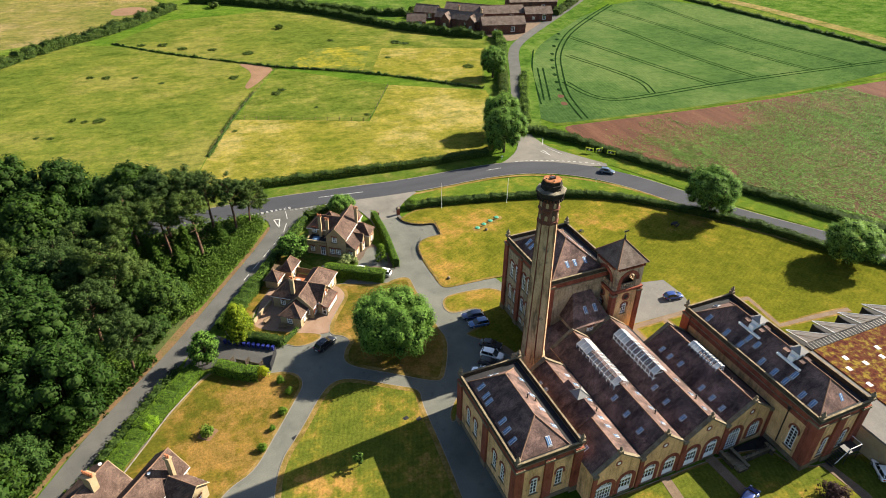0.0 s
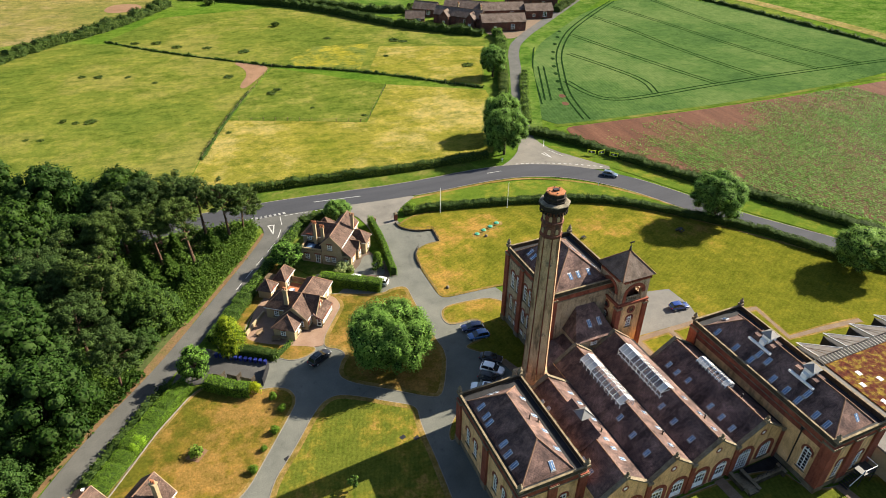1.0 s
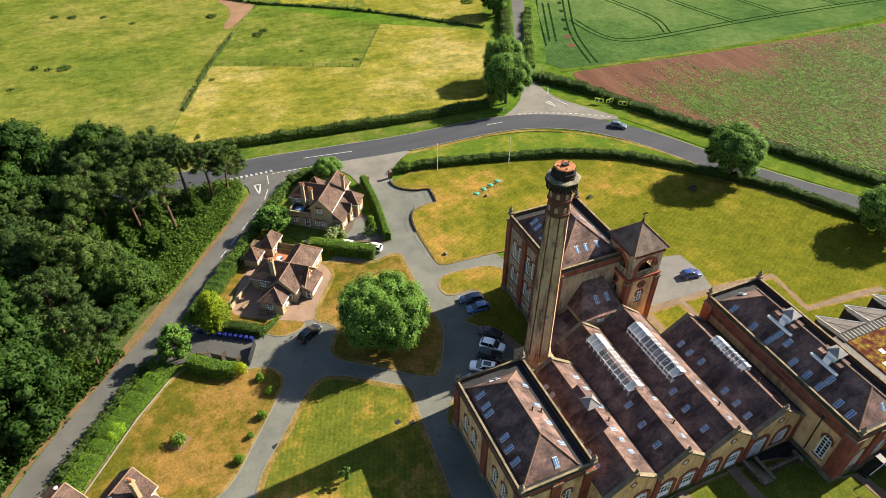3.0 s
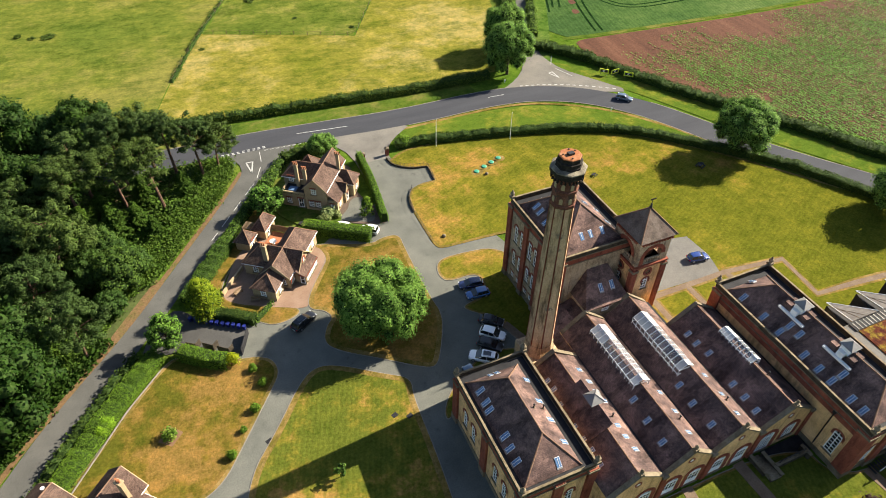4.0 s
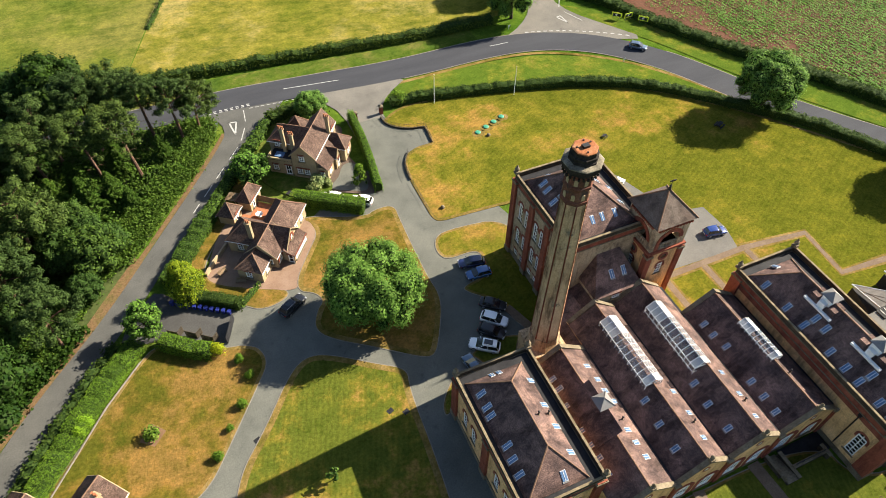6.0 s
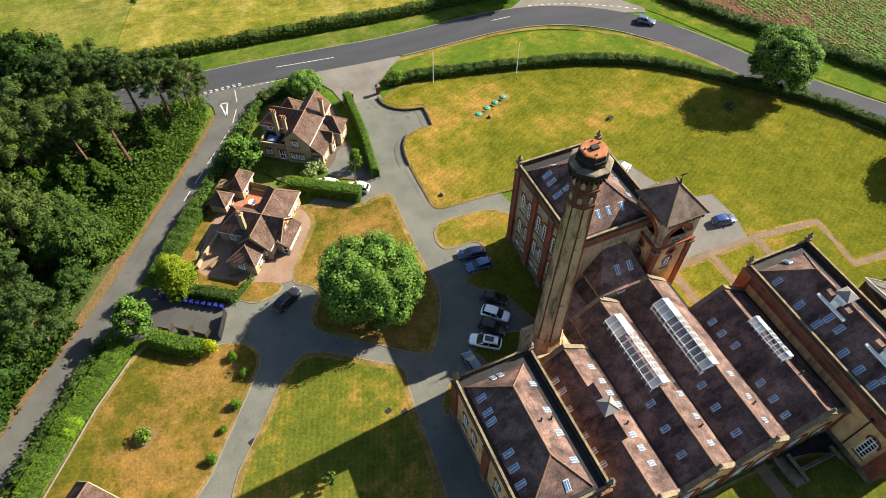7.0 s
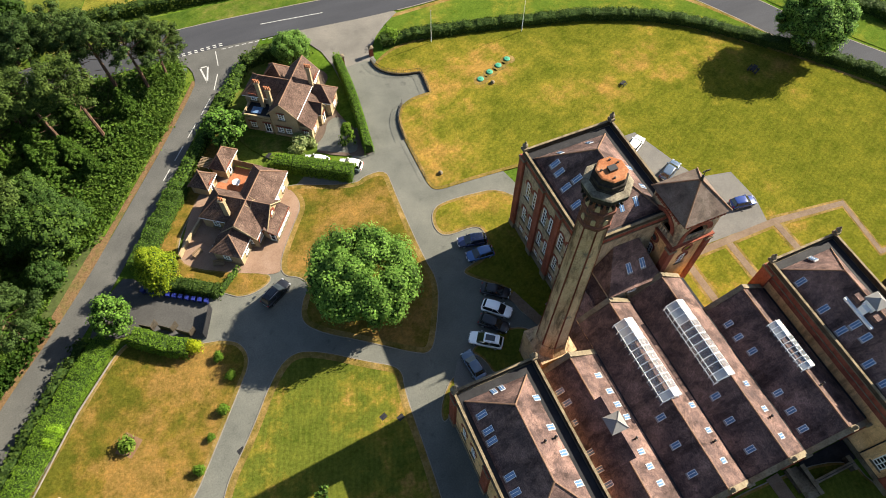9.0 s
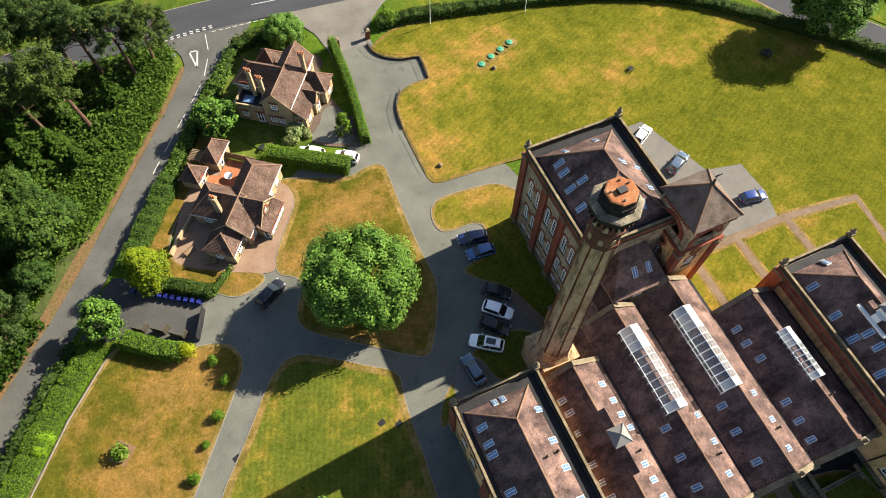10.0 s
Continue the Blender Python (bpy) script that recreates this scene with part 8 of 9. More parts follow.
def undergrowth(name, count, where, size, leaf, label):
    P = []
    while len(P) < count:
        q = where()
        for _ in range(14):
            P.append((q[0] + spot.gauss(0, 0.6), q[1] + spot.gauss(0, 0.6), abs(spot.gauss(0.3, q[2]))))
    P = np.array(P)
    N = unit(RNG.normal(size=P.shape) * 0.5 + np.array([0, 0, 0.8]))
    return tagged(new(name, leaves_mesh(name, P, N, size * RNG.uniform(0.6, 1.4, len(P)), [leaf])), label, "undergrowth", kind="stuff")


def edge_spot():
    y = spot.uniform(98, 147)
    return wood_edge(y) - abs(spot.gauss(0, 3.6)) + (0.6 if y > 113 else -1.7), y, 0.55


def shade_spot():
    y = spot.uniform(62, 102)
    return wood_edge(y) - abs(spot.gauss(0, 1.6)) + 1.2, y, 0.4


def floor_spot():
    y = spot.uniform(100, 148)
    return wood_edge(y) - spot.uniform(2, 45), y, 0.7


undergrowth("undergrowth", 46000, edge_spot, 0.27, LEAF_THORN, "tangle of bright bramble along the wood edge")
undergrowth("undergrowth", 8000, shade_spot, 0.4, LEAF_OAK, "dark ivy and bramble under the wood edge")
undergrowth("undergrowth", 34000, floor_spot, 0.4, LEAF_THORN, "bracken and bramble under the pines")


def crop_spot():
    """A place on a drilled row; the headland by the wheat and the hedge corner are bare."""
    while True:
        x, y = spot.uniform(124, 300), spot.uniform(40, 162)
        inside = x - (124 + max(0.0, 150 - y) * 0.52)
        if inside < 0 or x > 240 + (161 - y) * 0.3:
            continue
        d = min(inside if y > 120 else 14 + inside, 158 - y + 0.26 * max(0.0, x - 165))
        thin = noise.noise(Vector((x * 0.5, y * 0.025, 0))) * 0.5 + noise.noise(Vector((x * 0.05, y * 0.05, 5))) * 0.5
        if min(0.72, max(0.0, d) / 25) + thin > spot.uniform(0.08, 1.15):
            r = 0.994 * x + 0.107 * y
            k = round(r / 1.1) * 1.1 - r
            return x + 0.994 * k, y + 0.107 * k, 0.05


P = np.array([crop_spot() for _ in range(140000)])
P[:, 0] += RNG.normal(size=len(P)) * 0.22
P[:, 1] += RNG.normal(size=len(P)) * 0.3
P[:, 2] = 0.1
tagged(new("young_crop", leaves_mesh("young_crop", P, unit(RNG.normal(size=P.shape) * 0.4 + np.array([0, 0, 1.5])), 0.31 * RNG.uniform(0.5, 1.6, len(P)), [LEAF_CROP], 1.2)), "rows of young green crop plants on red soil", "crop", kind="stuff")

tuft = bush("scrub_tuft", 1.6, 1.0, LEAF_HEDGE, "dark scrub tuft in the pasture", group="pasture scrub", size=0.4, per=36, lumps=10)
tuft.matrix_basis = pose(-32, 233, -0.08)
for x, y, s in ((-24, 230, 1.3), (-28.5, 231, 0.8), (34, 289, 1.6), (35.5, 235, 1.2), (38, 238, 1.0), (23.6, 258.5, 1.3), (115, 238, 1.6), (45.5, 216, 0.5), (98.9, 282.6, 1.6), (102, 279, 1.2), (1, 315, 1.5), (-28, 278.6, 1.0), (-22, 276, 1.1), (-12, 272, 0.8), (-3, 262, 0.7), (60, 203, 0.6), (88, 262, 0.8), (-38, 220, 0.7), (-42, 222, 0.6), (16, 205, 0.6), (54, 325, 2.0), (72, 296, 1.0), (30, 380, 3.0), (44, 386, 3.4), (52, 384, 3.0), (139, 290, 2.4), (146, 284, 2.2), (128, 334, 3.0), (20, 300, 1.2), (8, 306, 1.4), (-8, 318, 1.2)):
    put(tuft, x, y, x * 31, s * (1.5 if s < 2 else 1.0), s * (0.4 if s < 2 else 1.0), z=-0.08)

# ---- cars ----
def loft(bm, rings, cap=True):
    rows = [[bm.verts.new(p) for p in r] for r in rings]
    n = len(rows[0])
    for a, b in zip(rows, rows[1:]):
        for i in range(n):
            bm.faces.new((a[i], a[(i + 1) % n], b[(i + 1) % n], b[i]))
    if cap:
        bm.faces.new(rows[0])
        bm.faces.new(rows[-1][::-1])


def car(x, y, turn, paint, label, length=4.35, width=1.82, height=1.5, hatch=True, z=0.0, roof_glass=False):
    """A parked car, nose towards local +x: body shell, roof, glazing, wheels, lamps, mirrors and plates."""
    o = thing("car", label, "car", "parked cars", m=pose(x, y, z, 0, 0, turn))
    L, W, H = length / 2, width / 2, height
    belt = H * 0.58
    bm = bmesh.new()
    rings = []
    for f, w, top in ((-1.0, 0.66, 0.50 * H), (-0.985, 0.82, belt * 0.93), (-0.94, 0.92, belt * 0.99), (-0.8, 0.985, belt), (-0.3, 1.0, belt), (0.25, 1.0, belt), (0.45, 0.99, belt * 0.97), (0.75, 0.96, belt * 0.88), (0.9, 0.88, belt * 0.8), (0.97, 0.76, belt * 0.7), (1.0, 0.58, 0.4 * H)):
        b = 0.24 if abs(f) < 0.98 else 0.34
        rings.append([(f * L, -w * W * 0.97, b), (f * L, -w * W, b + (top - b) * 0.35), (f * L, -w * W, b + (top - b) * 0.7), (f * L, -w * W * 0.95, top * 0.96), (f * L, -w * W * 0.84, top), (f * L, 0, top * 1.025), (f * L, w * W * 0.84, top), (f * L, w * W * 0.95, top * 0.96), (f * L, w * W, b + (top - b) * 0.7), (f * L, w * W, b + (top - b) * 0.35), (f * L, w * W * 0.97, b)])
    loft(bm, rings)
    part("body", bm, paint, o, smooth=True)
    back = -0.93 if hatch else -0.78
    gb = [(back, 0.78), (back + 0.1, 0.88), (-0.2, 0.93), (0.34, 0.91), (0.52, 0.8)]
    gt = [(back + 0.16, 0.64), (back + 0.24, 0.72), (-0.2, 0.77), (0.02, 0.76), (0.14, 0.68)]
    rise = [0.1, 0.05, 0.0, 0.03, 0.07]

    def belt_line(line, z, up=False, k=1.0):
        pts = [(f * L, -w * W * k, z - (rise[i] if up else 0)) for i, (f, w) in enumerate(line)]
        return pts + [(x, -y, zz) for x, y, zz in pts[::-1]]

    bm = bmesh.new()
    loft(bm, [belt_line(gb, belt - 0.03), belt_line(gt, H - 0.05, True)])
    part("glazing", bm, GLASS_DARK, o, "dark tinted glass")
    bm = bmesh.new()
    a = belt_line(gt, H - 0.055, True, 1.01)
    loft(bm, [a, [(p[0] * 0.985 - 0.005, p[1] * 0.95, p[2] + 0.04) for p in a], [(p[0] * 0.9 - 0.02, p[1] * 0.72, p[2] + 0.06) for p in a]])
    part("roof", bm, paint, o, smooth=True)
    gb, gt = [gb[0], gb[2], gb[3]], [gt[0], gt[2], gt[3]]
    for s in (-1, 1):
        for f0, f1 in ((gb[0], gt[0]), (gb[2], gt[2]), ((-0.25, 0.93), (-0.22, 0.77))):
            bm = bmesh.new()
            rod(bm, (f0[0] * L, s * f0[1] * W * 1.005, belt - 0.02), (f1[0] * L, s * f1[1] * W * 1.01, H - 0.1), 0.04, 4)
            part("pillar", bm, paint, o)
        bm = bmesh.new()
        box(bm, 0.3 * L, s * W * 0.96 - 0.0 if s > 0 else -W * 0.96 - 0.2, belt - 0.02, 0.3 * L + 0.12, s * W * 0.96 + 0.2 if s > 0 else -W * 0.96, belt + 0.13)
        part("mirror", bm, paint, o)
        bm = bmesh.new()
        box(bm, 0.9 * L, s * W * 0.72 - 0.16, belt * 0.66, 0.985 * L, s * W * 0.72 + 0.16, belt * 0.78)
        part("headlight", bm, LAMP_CLEAR, o, "clear headlamp")
        bm = bmesh.new()
        box(bm, -1.0 * L - 0.01, s * W * 0.7 - 0.14, belt * 0.72, -0.93 * L, s * W * 0.7 + 0.14, belt * 0.92)
        part("tail_light", bm, LAMP_RED, o, "red tail lamp")
        for f in (-0.62, 0.62):
            m = pose(f * L, s * (W - 0.1), 0.32, 90, 0, 0)
            bm = bmesh.new()
            turned(bm, [(0.26, -0.11), (0.32, -0.09), (0.32, 0.09), (0.26, 0.11)], 14, (0, 0, 0), 0, 0, m)
            wheel = part("wheel", bm, TYRE, o, "black tyre")
            bm = bmesh.new()
            turned(bm, [(0.22, -0.125), (0.22, 0.125)], 10, (0, 0, 0), 0, 0, m)
            part("rim", bm, ALLOY, wheel, "silver alloy rim")
    if roof_glass:
        bm = bmesh.new()
        box(bm, -0.5 * L, -0.44 * W, H - 0.01, 0.04 * L, 0.44 * W, H + 0.025)
        part("roof_window", bm, GLASS_DARK, o, "dark glass roof panel")
        for y in (-0.66 * W, 0.66 * W):
            bm = bmesh.new()
            rod(bm, (-0.68 * L, y, H + 0.01), (0.02 * L, y, H + 0.03), 0.025, 5)
            part("roof_rail", bm, ALLOY, o, "silver roof rail")
    bm = bmesh.new()
    box(bm, 0.955 * L, -0.42 * W, belt * 0.5, 0.995 * L, 0.42 * W, belt * 0.72)
    part("grille", bm, TYRE, o, "dark grille")
    for f in (-1, 1):
        bm = bmesh.new()
        box(bm, f * L - 0.02 if f < 0 else L - 0.03, -0.26, 0.42, f * L + 0.03 if f < 0 else L + 0.02, 0.26, 0.53)
        part("plate", bm, WHITE, o, "plain pale plate")
    return o


def car_paint(name, col, metal=0.3):
    return plain(name, col, 0.22, metal, 0.6, 1.0)


NAVY, BLUE, BLACK = car_paint("navy_car_paint", (0.013, 0.02, 0.075), 0.1), car_paint("blue_car_paint", (0.03, 0.1, 0.27), 0.1), plain("black_car_paint", (0.011, 0.012, 0.016), 0.32, 0.0, 0.35, 0.35)
CARWHITE, GREY, DEEP = car_paint("white_car_paint", (0.9, 0.9, 0.9), 0.0), car_paint("grey_blue_car_paint", (0.08, 0.115, 0.165)), car_paint("royal_blue_car_paint", (0.012, 0.036, 0.17), 0.2)
car(46.4, 90.3, 167, NAVY, "navy blue parked estate car with dark glass", 4.5)
car(46.5, 87.7, 174, BLUE, "mid blue parked hatchback in the bay", 4.2)
car(45.9, 81.2, -38, BLACK, "black parked coupe with a low roof", 4.3, 1.8, 1.35, False)
car(44.8, 78.5, -43, CARWHITE, "white parked hatchback with dark windows", 4.4, 1.85, 1.55)
car(43.4, 76.6, -45, BLACK, "black parked hatchback between white cars", 4.3, 1.8, 1.5)
car(41.3, 74.8, 144, CARWHITE, "white parked estate car with roof window", 4.8, 1.92, 1.6, roof_glass=True)
car(38.2, 72.2, 96, GREY, "grey-blue parked saloon on a gravel bay", 4.5, 1.8, 1.4, False)
car(16.8, 93.4, 31, BLACK, "black sports utility car on the cottage drive", 4.7, 1.92, 1.65, roof_glass=True)
car(88.4, 79.8, -10, DEEP, "royal blue hatchback on the pale parking area", 4.1, 1.8, 1.5, z=0.085)
car(79.3, 96.6, 29, CARWHITE, "white car parked behind the tall block", 4.2, z=0.085)
car(81.5, 89.7, 27, GREY, "grey-blue car parked behind the tall block", 4.7, z=0.085)
car(29.6, 114.4, 146, CARWHITE, "white car parked behind the tall hedge", 4.3)
car(34.4, 111.4, 144, CARWHITE, "white hatchback at the lodge drive", 4.0)
car(88.7, 31.9, 60, CARWHITE, "white car parked beside the modern wing", 4.3, z=0.07)
car(66, 36.3, 20, DEEP, "blue car parked in the court", 4.2, z=0.07)
car(110.5, 134.6, -45, GREY, "grey car on the main road bend", 4.3, z=0.016)

# ---- small things ----
for k in range(11):
    f = k / 10
    b = thing("wheelie_bin", "blue plastic wheelie bin standing by the hedge", "bin", "blue bins", m=pose(-0.6 + 8.0 * f, 101.35 - 5.3 * f, 0, 0, 0, -35 + 7 * math.sin(5 * k)) @ Matrix.Scale(0.85, 4))
    bm = bmesh.new()
    loft(bm, [[(-0.24, -0.26, 0.05), (0.24, -0.26, 0.05), (0.24, 0.26, 0.05), (-0.24, 0.26, 0.05)], [(-0.3, -0.34, 1.0), (0.3, -0.34, 1.0), (0.3, 0.34, 1.0), (-0.3, 0.34, 1.0)]])
    part("body", bm, BLUE_BIN, b)
    bm = bmesh.new()
    loft(bm, [[(-0.33, -0.38, 1.0), (0.33, -0.38, 1.0), (0.33, 0.38, 1.0), (-0.33, 0.38, 1.0)], [(-0.3, -0.34, 1.08), (0.3, -0.34, 1.06), (0.3, 0.34, 1.12), (-0.3, 0.34, 1.12)]])
    part("lid", bm, BLUE_BIN, b)
    for s in (-0.22, 0.22):
        bm = bmesh.new()
        turned(bm, [(0.1, -0.04), (0.1, 0.04)], 10, (0, 0, 0), 0, 0, pose(s, 0.28, 0.1, 0, 90))
        part("wheel", bm, TYRE, b)

for i, (x, y) in enumerate(((62.4, 121.1), (64.7, 122.1), (66.9, 123.0), (69.1, 123.9))):
    c = thing("chamber_cover", "round green chamber cover in the lawn", "cover", "green covers", m=pose(x, y, 0.07))
    bm = bmesh.new()
    turned(bm, [(0.6, -0.05), (0.6, 0.12), (0.5, 0.2), (0.2, 0.24)], 16)
    part("lid", bm, GREEN_LID, c)
    bm = bmesh.new()
    turned(bm, [(0.12, 0.24), (0.12, 0.3)], 8)
    part("knob", bm, GREEN_LID, c)
    sheet("worn_turf", [(x - 1.6, y - 1.2), (x + 1.2, y - 1.4), (x + 1.6, y + 0.6), (x - 1.0, y + 1.1)], 0.077, LAWN_EDGE, "patch of scorched turf round a cover", "ground", rounds=3, thick=0.005)
for x, y in ((64.0, 119.4), (47.3, 104.3)):
    c = thing("stone_marker", "small pale stone marker on the lawn", "stone", m=pose(x, y, 0.07))
    bm = bmesh.new()
    turned(bm, [(0.36, 0), (0.4, 0.25), (0.27, 0.45), (0.12, 0.55)], 8)
    part("block", bm, STONE, c)
for x, y in ((108.8, 103.4), (85.3, 109.8)):
    c = thing("picnic_table", "dark timber picnic table on the lawn", "table", "picnic tables", m=pose(x, y, 0.07, 0, 0, 25) @ Matrix.Scale(1.0 if x > 100 else 0.6, 4))
    for k in range(4):
        bm = bmesh.new()
        box(bm, -0.9, -0.38 + 0.2 * k, 0.7, 0.9, -0.2 + 0.2 * k, 0.75)
        part("board", bm, LEAD, c)
    for s in (-0.75, 0.75):
        bm = bmesh.new()
        box(bm, -0.9, s - 0.13, 0.42, 0.9, s + 0.13, 0.47)
        part("seat", bm, LEAD, c)
        bm = bmesh.new()
        rod(bm, (s * 0.9, -0.7, 0), (s * 0.9, -0.2, 0.72), 0.05, 4)
        rod(bm, (s * 0.9, 0.7, 0), (s * 0.9, 0.2, 0.72), 0.05, 4)
        box(bm, s * 0.9 - 0.04, -0.75, 0.36, s * 0.9 + 0.04, 0.75, 0.43)
        part("leg", bm, LEAD, c)
c = copy_thing(c, pose(22.8, 118.6, 0.07, 0, 0, 40))
for x, y in ((58.1, 133.6), (75.1, 129.6)):
    c = thing("flagpole", "slim white flagpole beside the lawn hedge", "flagpole", "flagpoles", m=pose(x, y, 0.05))
    bm = bmesh.new()
    turned(bm, [(0.07, 0), (0.06, 3.5), (0.035, 7.0)], 8)
    part("pole", bm, WHITE, c)
    bm = bmesh.new()
    turned(bm, [(0.02, 7.0), (0.08, 7.06), (0.08, 7.14), (0.02, 7.2)], 8)
    part("ball", bm, WHITE, c)

# gateway: curved iron railing on dwarf wall, piers, open gates
def railing(name, pts, label, h=1.2, step=0.32, wall_h=0.35):
    o = thing(name, label, "railing")
    line = chaikin(pts, False, 2)
    bm = bmesh.new()
    for a, b in zip(line, line[1:]):
        t = (Vector(b) - Vector(a)).normalized() * 0.02
        n = Vector((t.y, -t.x)).normalized() * 0.1
        prism(bm, [(a[0] - t.x + n.x, a[1] - t.y + n.y), (b[0] + t.x + n.x, b[1] + t.y + n.y), (b[0] + t.x - n.x, b[1] + t.y - n.y), (a[0] - t.x - n.x, a[1] - t.y - n.y)], 0, wall_h)
    part("dwarf_wall", bm, COPING, o, "low stone dwarf wall")
    for z in (wall_h + 0.12, h):
        bm = bmesh.new()
        for a, b in zip(line, line[1:]):
            rod(bm, (*a, z), (*b, z), 0.025, 4)
        part("rail", bm, IRON, o)
    for p in resample(line, step):
        bm = bmesh.new()
        box(bm, p[0] - 0.013, p[1] - 0.013, wall_h, p[0] + 0.013, p[1] + 0.013, h + 0.12)
        part("bar", bm, IRON, o)


railing("entrance_railing", [(45.9, 133.4), (46.2, 131), (47.5, 129.2), (50, 127.5), (53.0, 127.0), (53.2, 126.6), (52.7, 121.9)], "curved black iron railing on a dwarf wall at the gate")
railing("entrance_railing", [(47.2, 121.0), (45.6, 118.8), (44.9, 116.2), (44.7, 113.4)], "short curved black iron railing beside the drive")
railing("boundary_railing", [(44.7, 113), (44.7, 108), (44.7, 104)], "low iron railing along the lawn edge", 0.7, 0.9, 0.04)
for x, y in ((46.6, 134.8), (41.0, 134.8)):
    c = thing("gate_pier", "square stone gate pier with a cap", "pier", "gate piers", m=pose(x, y, 0))
    bm = bmesh.new()
    box(bm, -0.35, -0.35, 0, 0.35, 0.35, 1.7)
    part("shaft", bm, RED, c)
    bm = bmesh.new()
    loft(bm, [[(-0.45, -0.45, 1.7), (0.45, -0.45, 1.7), (0.45, 0.45, 1.7), (-0.45, 0.45, 1.7)], [(-0.45, -0.45, 1.85), (0.45, -0.45, 1.85), (0.45, 0.45, 1.85), (-0.45, 0.45, 1.85)], [(-0.1, -0.1, 2.15), (0.1, -0.1, 2.15), (0.1, 0.1, 2.15), (-0.1, 0.1, 2.15)]])
    part("cap", bm, STONE, c)
c = thing("bin_yard_gate", "tall dark timber gates of the bin yard", "gate")
for x, y, x1, y1 in ((6.0, 90.6, 6.9, 92.6), (6.9, 92.6, 7.8, 94.8)):
    m = wall_frame((x, y), (x1, y1))
    for k in range(6):
        L = math.dist((x, y), (x1, y1))
        bm = bmesh.new()
        box(bm, L * k / 6 + 0.02, -0.04, 0.1, L * (k + 1) / 6 - 0.02, 0.04, 1.75, 0, m)
        part("board", bm, LEAD, c)
c = thing("bin_yard_fence", "weathered timber screens of the bin yard", "fence")
for x, y, x1, y1 in ((-1.9, 95.7, -0.5, 94.7), (-0.5, 94.7, 0.3, 95.6), (0.5, 94.6, 2.0, 93.4), (2.0, 93.4, 2.9, 94.2), (2.6, 93.0, 4.2, 91.7), (4.2, 91.7, 5.0, 92.4)):
    m = wall_frame((x, y), (x1, y1))
    L = math.dist((x, y), (x1, y1))
    for k in range(8):
        bm = bmesh.new()
        box(bm, L * k / 8 + 0.02, -0.03, 0.05, L * (k + 1) / 8 - 0.02, 0.03, 1.5, 0, m)
        part("board", bm, SCREEN, c)
for x, y, t in ((113.2, 147.7, -44), (115.8, 146.4, 4), (118.2, 143.6, -44)):
    c = thing("chevron_sign", "yellow-framed black and white bend sign on posts", "road sign", "bend signs", m=pose(x, y, 0, 0, 0, t))
    bm = bmesh.new()
    box(bm, -1.25, -0.03, 0.6, 1.25, 0.03, 1.8)
    part("board", bm, YELLOW_SIGN, c)
    bm = bmesh.new()
    for s in (-1, 1):
        box(bm, -0.98, s * 0.036 - 0.004, 0.84, 0.98, s * 0.036 + 0.004, 1.56)
    part("face", bm, IRON, c)
    for s in (-1, 1):
        bm = bmesh.new()
        upright(bm, [(-0.1, 0.9), (0.3, 0.9), (0.0, 1.2), (0.3, 1.5), (-0.1, 1.5), (-0.4, 1.2)], s * 0.044 - 0.003, s * 0.044 + 0.003)
        part("chevron", bm, WHITE, c)
    for s in (-0.8, 0.8):
        bm = bmesh.new()
        box(bm, s - 0.04, -0.1, 0, s + 0.04, -0.032, 1.6)
        part("post", bm, ZINC, c)
for x, y in ((86.5, 154.0), (104.2, 131.0), (14.4, 143.6)):
    c = thing("marker_post", "short white roadside marker post", "post", "marker posts", m=pose(x, y, 0))
    bm = bmesh.new()
    box(bm, -0.06, -0.05, 0, 0.06, 0.05, 0.9)
    part("post", bm, WHITE, c)
    bm = bmesh.new()
    box(bm, -0.25, -0.07, 0.75, 0.25, -0.052, 1.15)
    part("plate", bm, WHITE, c)


# post and wire fences of the paddocks
def field_fence(pts, label):
    o = thing("field_fence", label, "fence", "paddock fences")
    line = resample(pts, 4.0)
    for p in line:
        bm = bmesh.new()
        box(bm, p[0] - 0.07, p[1] - 0.07, -0.12, p[0] + 0.07, p[1] + 0.07, 1.15)
        part("post", bm, TIMBER, o)
    for z in (0.5, 1.0):
        bm = bmesh.new()
        for a, b in zip(line, line[1:]):
            rod(bm, (*a, z), (*b, z), 0.02, 3)
        part("rail", bm, TIMBER, o)


field_fence([(17, 216), (59, 197), (77, 229)], "timber post and rail paddock fence")
field_fence([(6, 189), (17, 216), (41, 265)], "timber post and rail paddock fence")
field_fence([(41, 265), (75, 245), (109, 211)], "timber post and rail paddock fence")

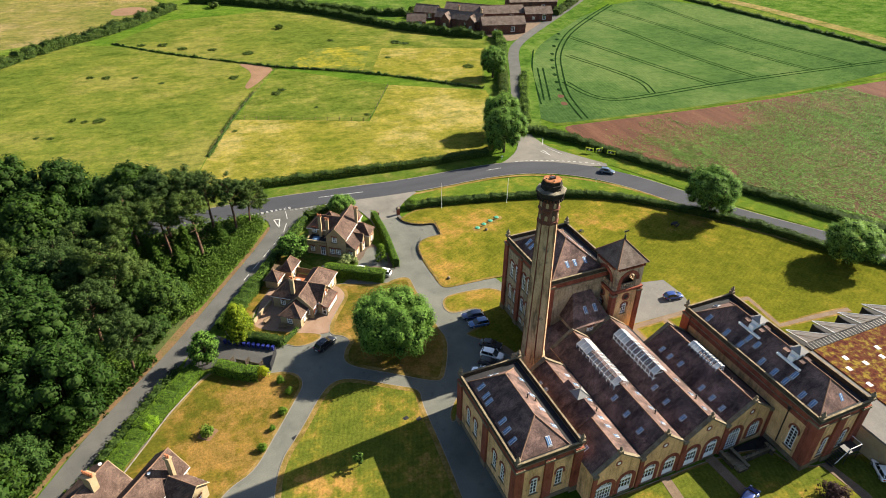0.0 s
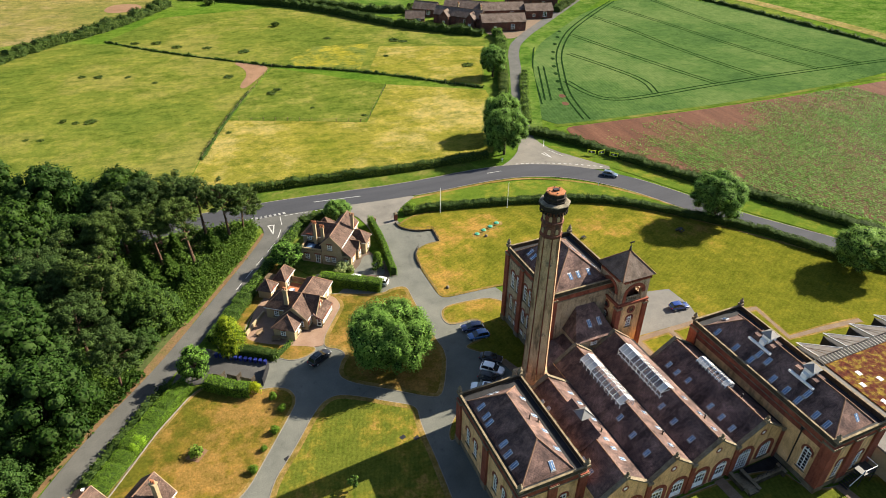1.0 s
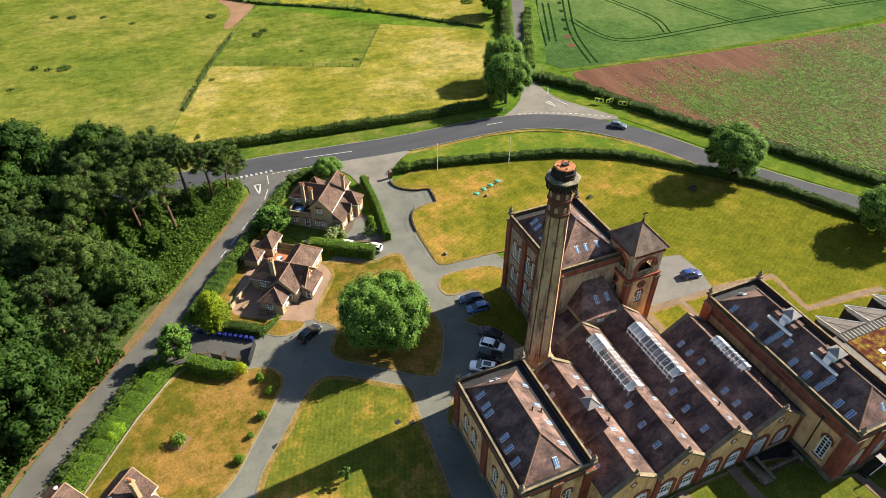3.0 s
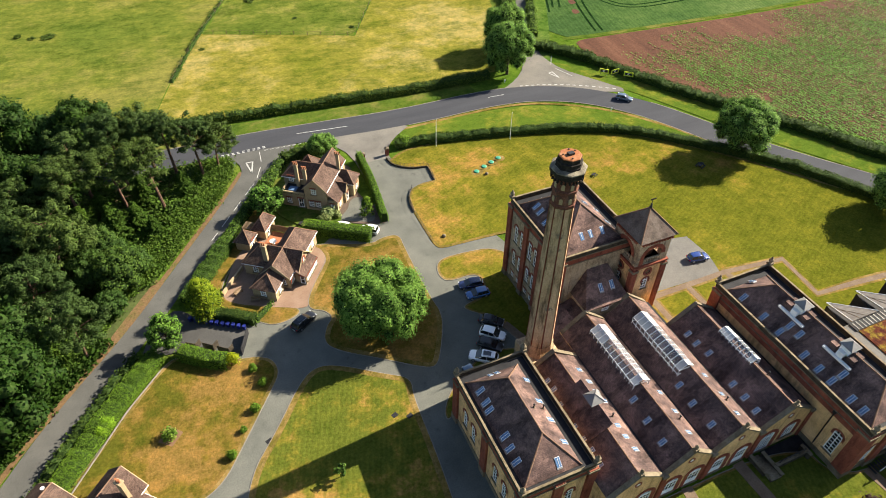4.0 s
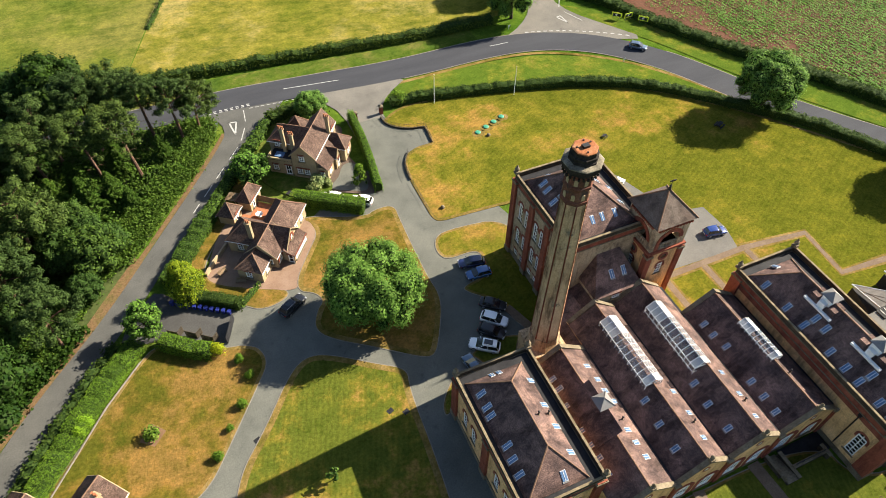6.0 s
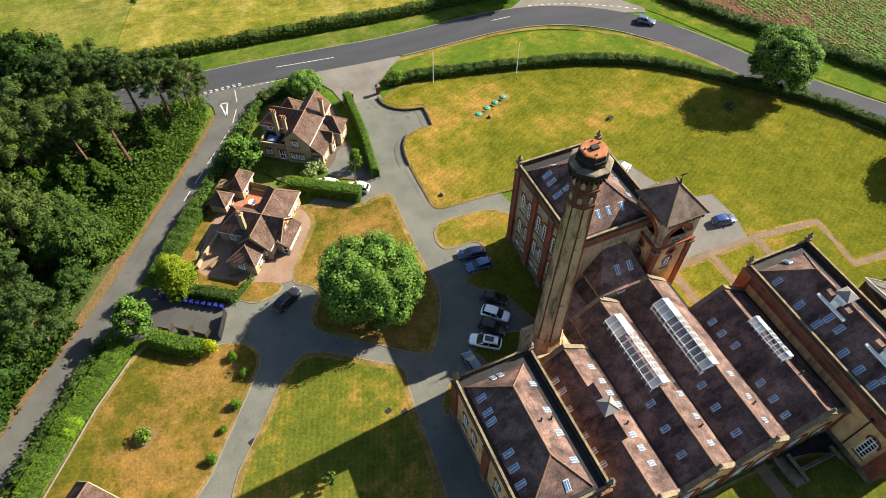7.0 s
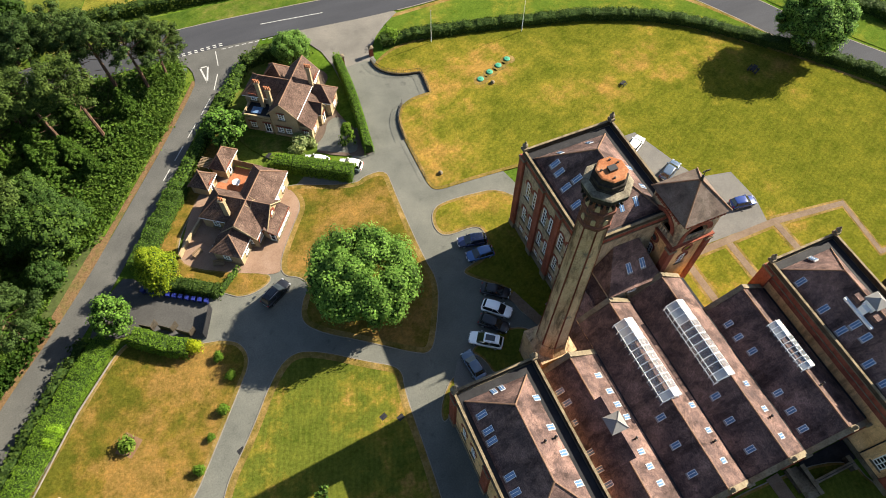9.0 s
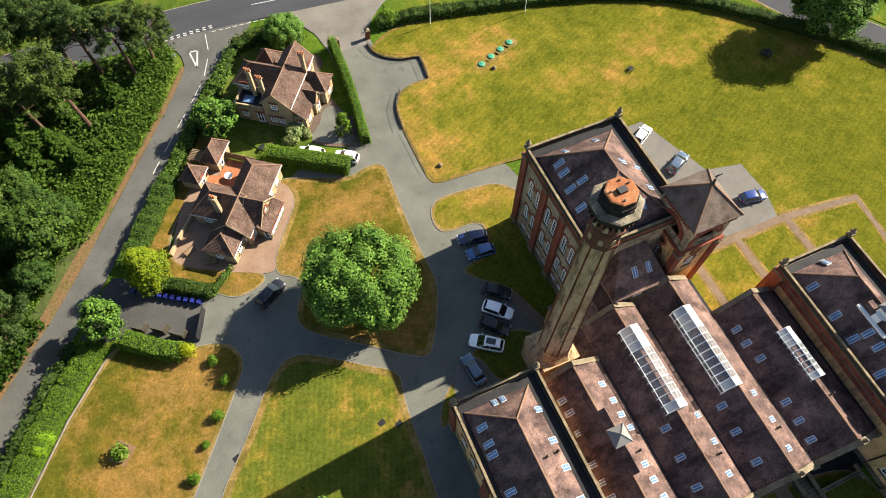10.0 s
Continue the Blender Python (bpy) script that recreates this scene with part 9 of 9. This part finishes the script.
for x, y in ((26.6, 69.6), (24.6, 70.6), (25.4, 77.8), (6.6, 73.7)):
    c = thing("drain_cover", "dark iron drain cover set in the ground", "cover", "drain covers", m=pose(x, y, 0.078 if x > 20 and y < 72 else 0.012, 0, 0, 20))
    bm = bmesh.new()
    box(bm, -0.45, -0.35, -0.03, 0.45, 0.35, 0.012)
    part("frame", bm, LEAD, c)
    for k in range(5):
        bm = bmesh.new()
        box(bm, -0.38 + 0.17 * k, -0.28, 0.012, -0.3 + 0.17 * k, 0.28, 0.022)
        part("bar", bm, IRON, c)

# cottage garden boards and wall
c = thing("garden_fence", "weathered timber fence between cottage and outbuilding", "fence")
for p, q in (((17.0, 119.3), (21.2, 115.9)),):
    m = wall_frame(p, q)
    L = math.dist(p, q)
    for k in range(14):
        bm = bmesh.new()
        box(bm, L * k / 14 + 0.01, -0.03, 0.05, L * (k + 1) / 14 - 0.01, 0.03, 1.6, 0, m)
        part("board", bm, TIMBER, c)
ribbon("wall_cottage", [(5.4, 105.0), (6.5, 106.6), (8.3, 108.7), (9.9, 110.6)], 0.3, 0.9, RENDER, "low pale cottage garden wall", "wall", rounds=2, thick=0.9)
for x, y, t in ((8.0, 104.6, 30), (10.4, 101.6, -20)):
    c = thing("garden_bench", "weathered timber garden bench in the yard", "bench", "garden benches", m=pose(x, y, 0.07, 0, 0, t))
    for k in range(3):
        bm = bmesh.new()
        box(bm, -0.8, -0.25 + 0.17 * k, 0.42, 0.8, -0.1 + 0.17 * k, 0.46)
        part("slat", bm, TIMBER, c)
    bm = bmesh.new()
    box(bm, -0.8, 0.26, 0.5, 0.8, 0.3, 0.9)
    part("backrest", bm, TIMBER, c)
    for s in (-0.7, 0.7):
        bm = bmesh.new()
        box(bm, s - 0.04, -0.25, 0, s + 0.04, 0.3, 0.42)
        part("leg", bm, TIMBER, c)
c = thing("garden_table", "round white garden table in the yard", "table", m=pose(16.5, 115.1, 0.1))
bm = bmesh.new()
turned(bm, [(0.65, 0.7), (0.65, 0.74)], 16)
part("tabletop", bm, WHITE, c)
bm = bmesh.new()
turned(bm, [(0.3, 0), (0.06, 0.08), (0.05, 0.7)], 8)
part("pedestal", bm, WHITE, c)

for ob in list(STORE.children_recursive) + [STORE]:
    bpy.data.objects.remove(ob)
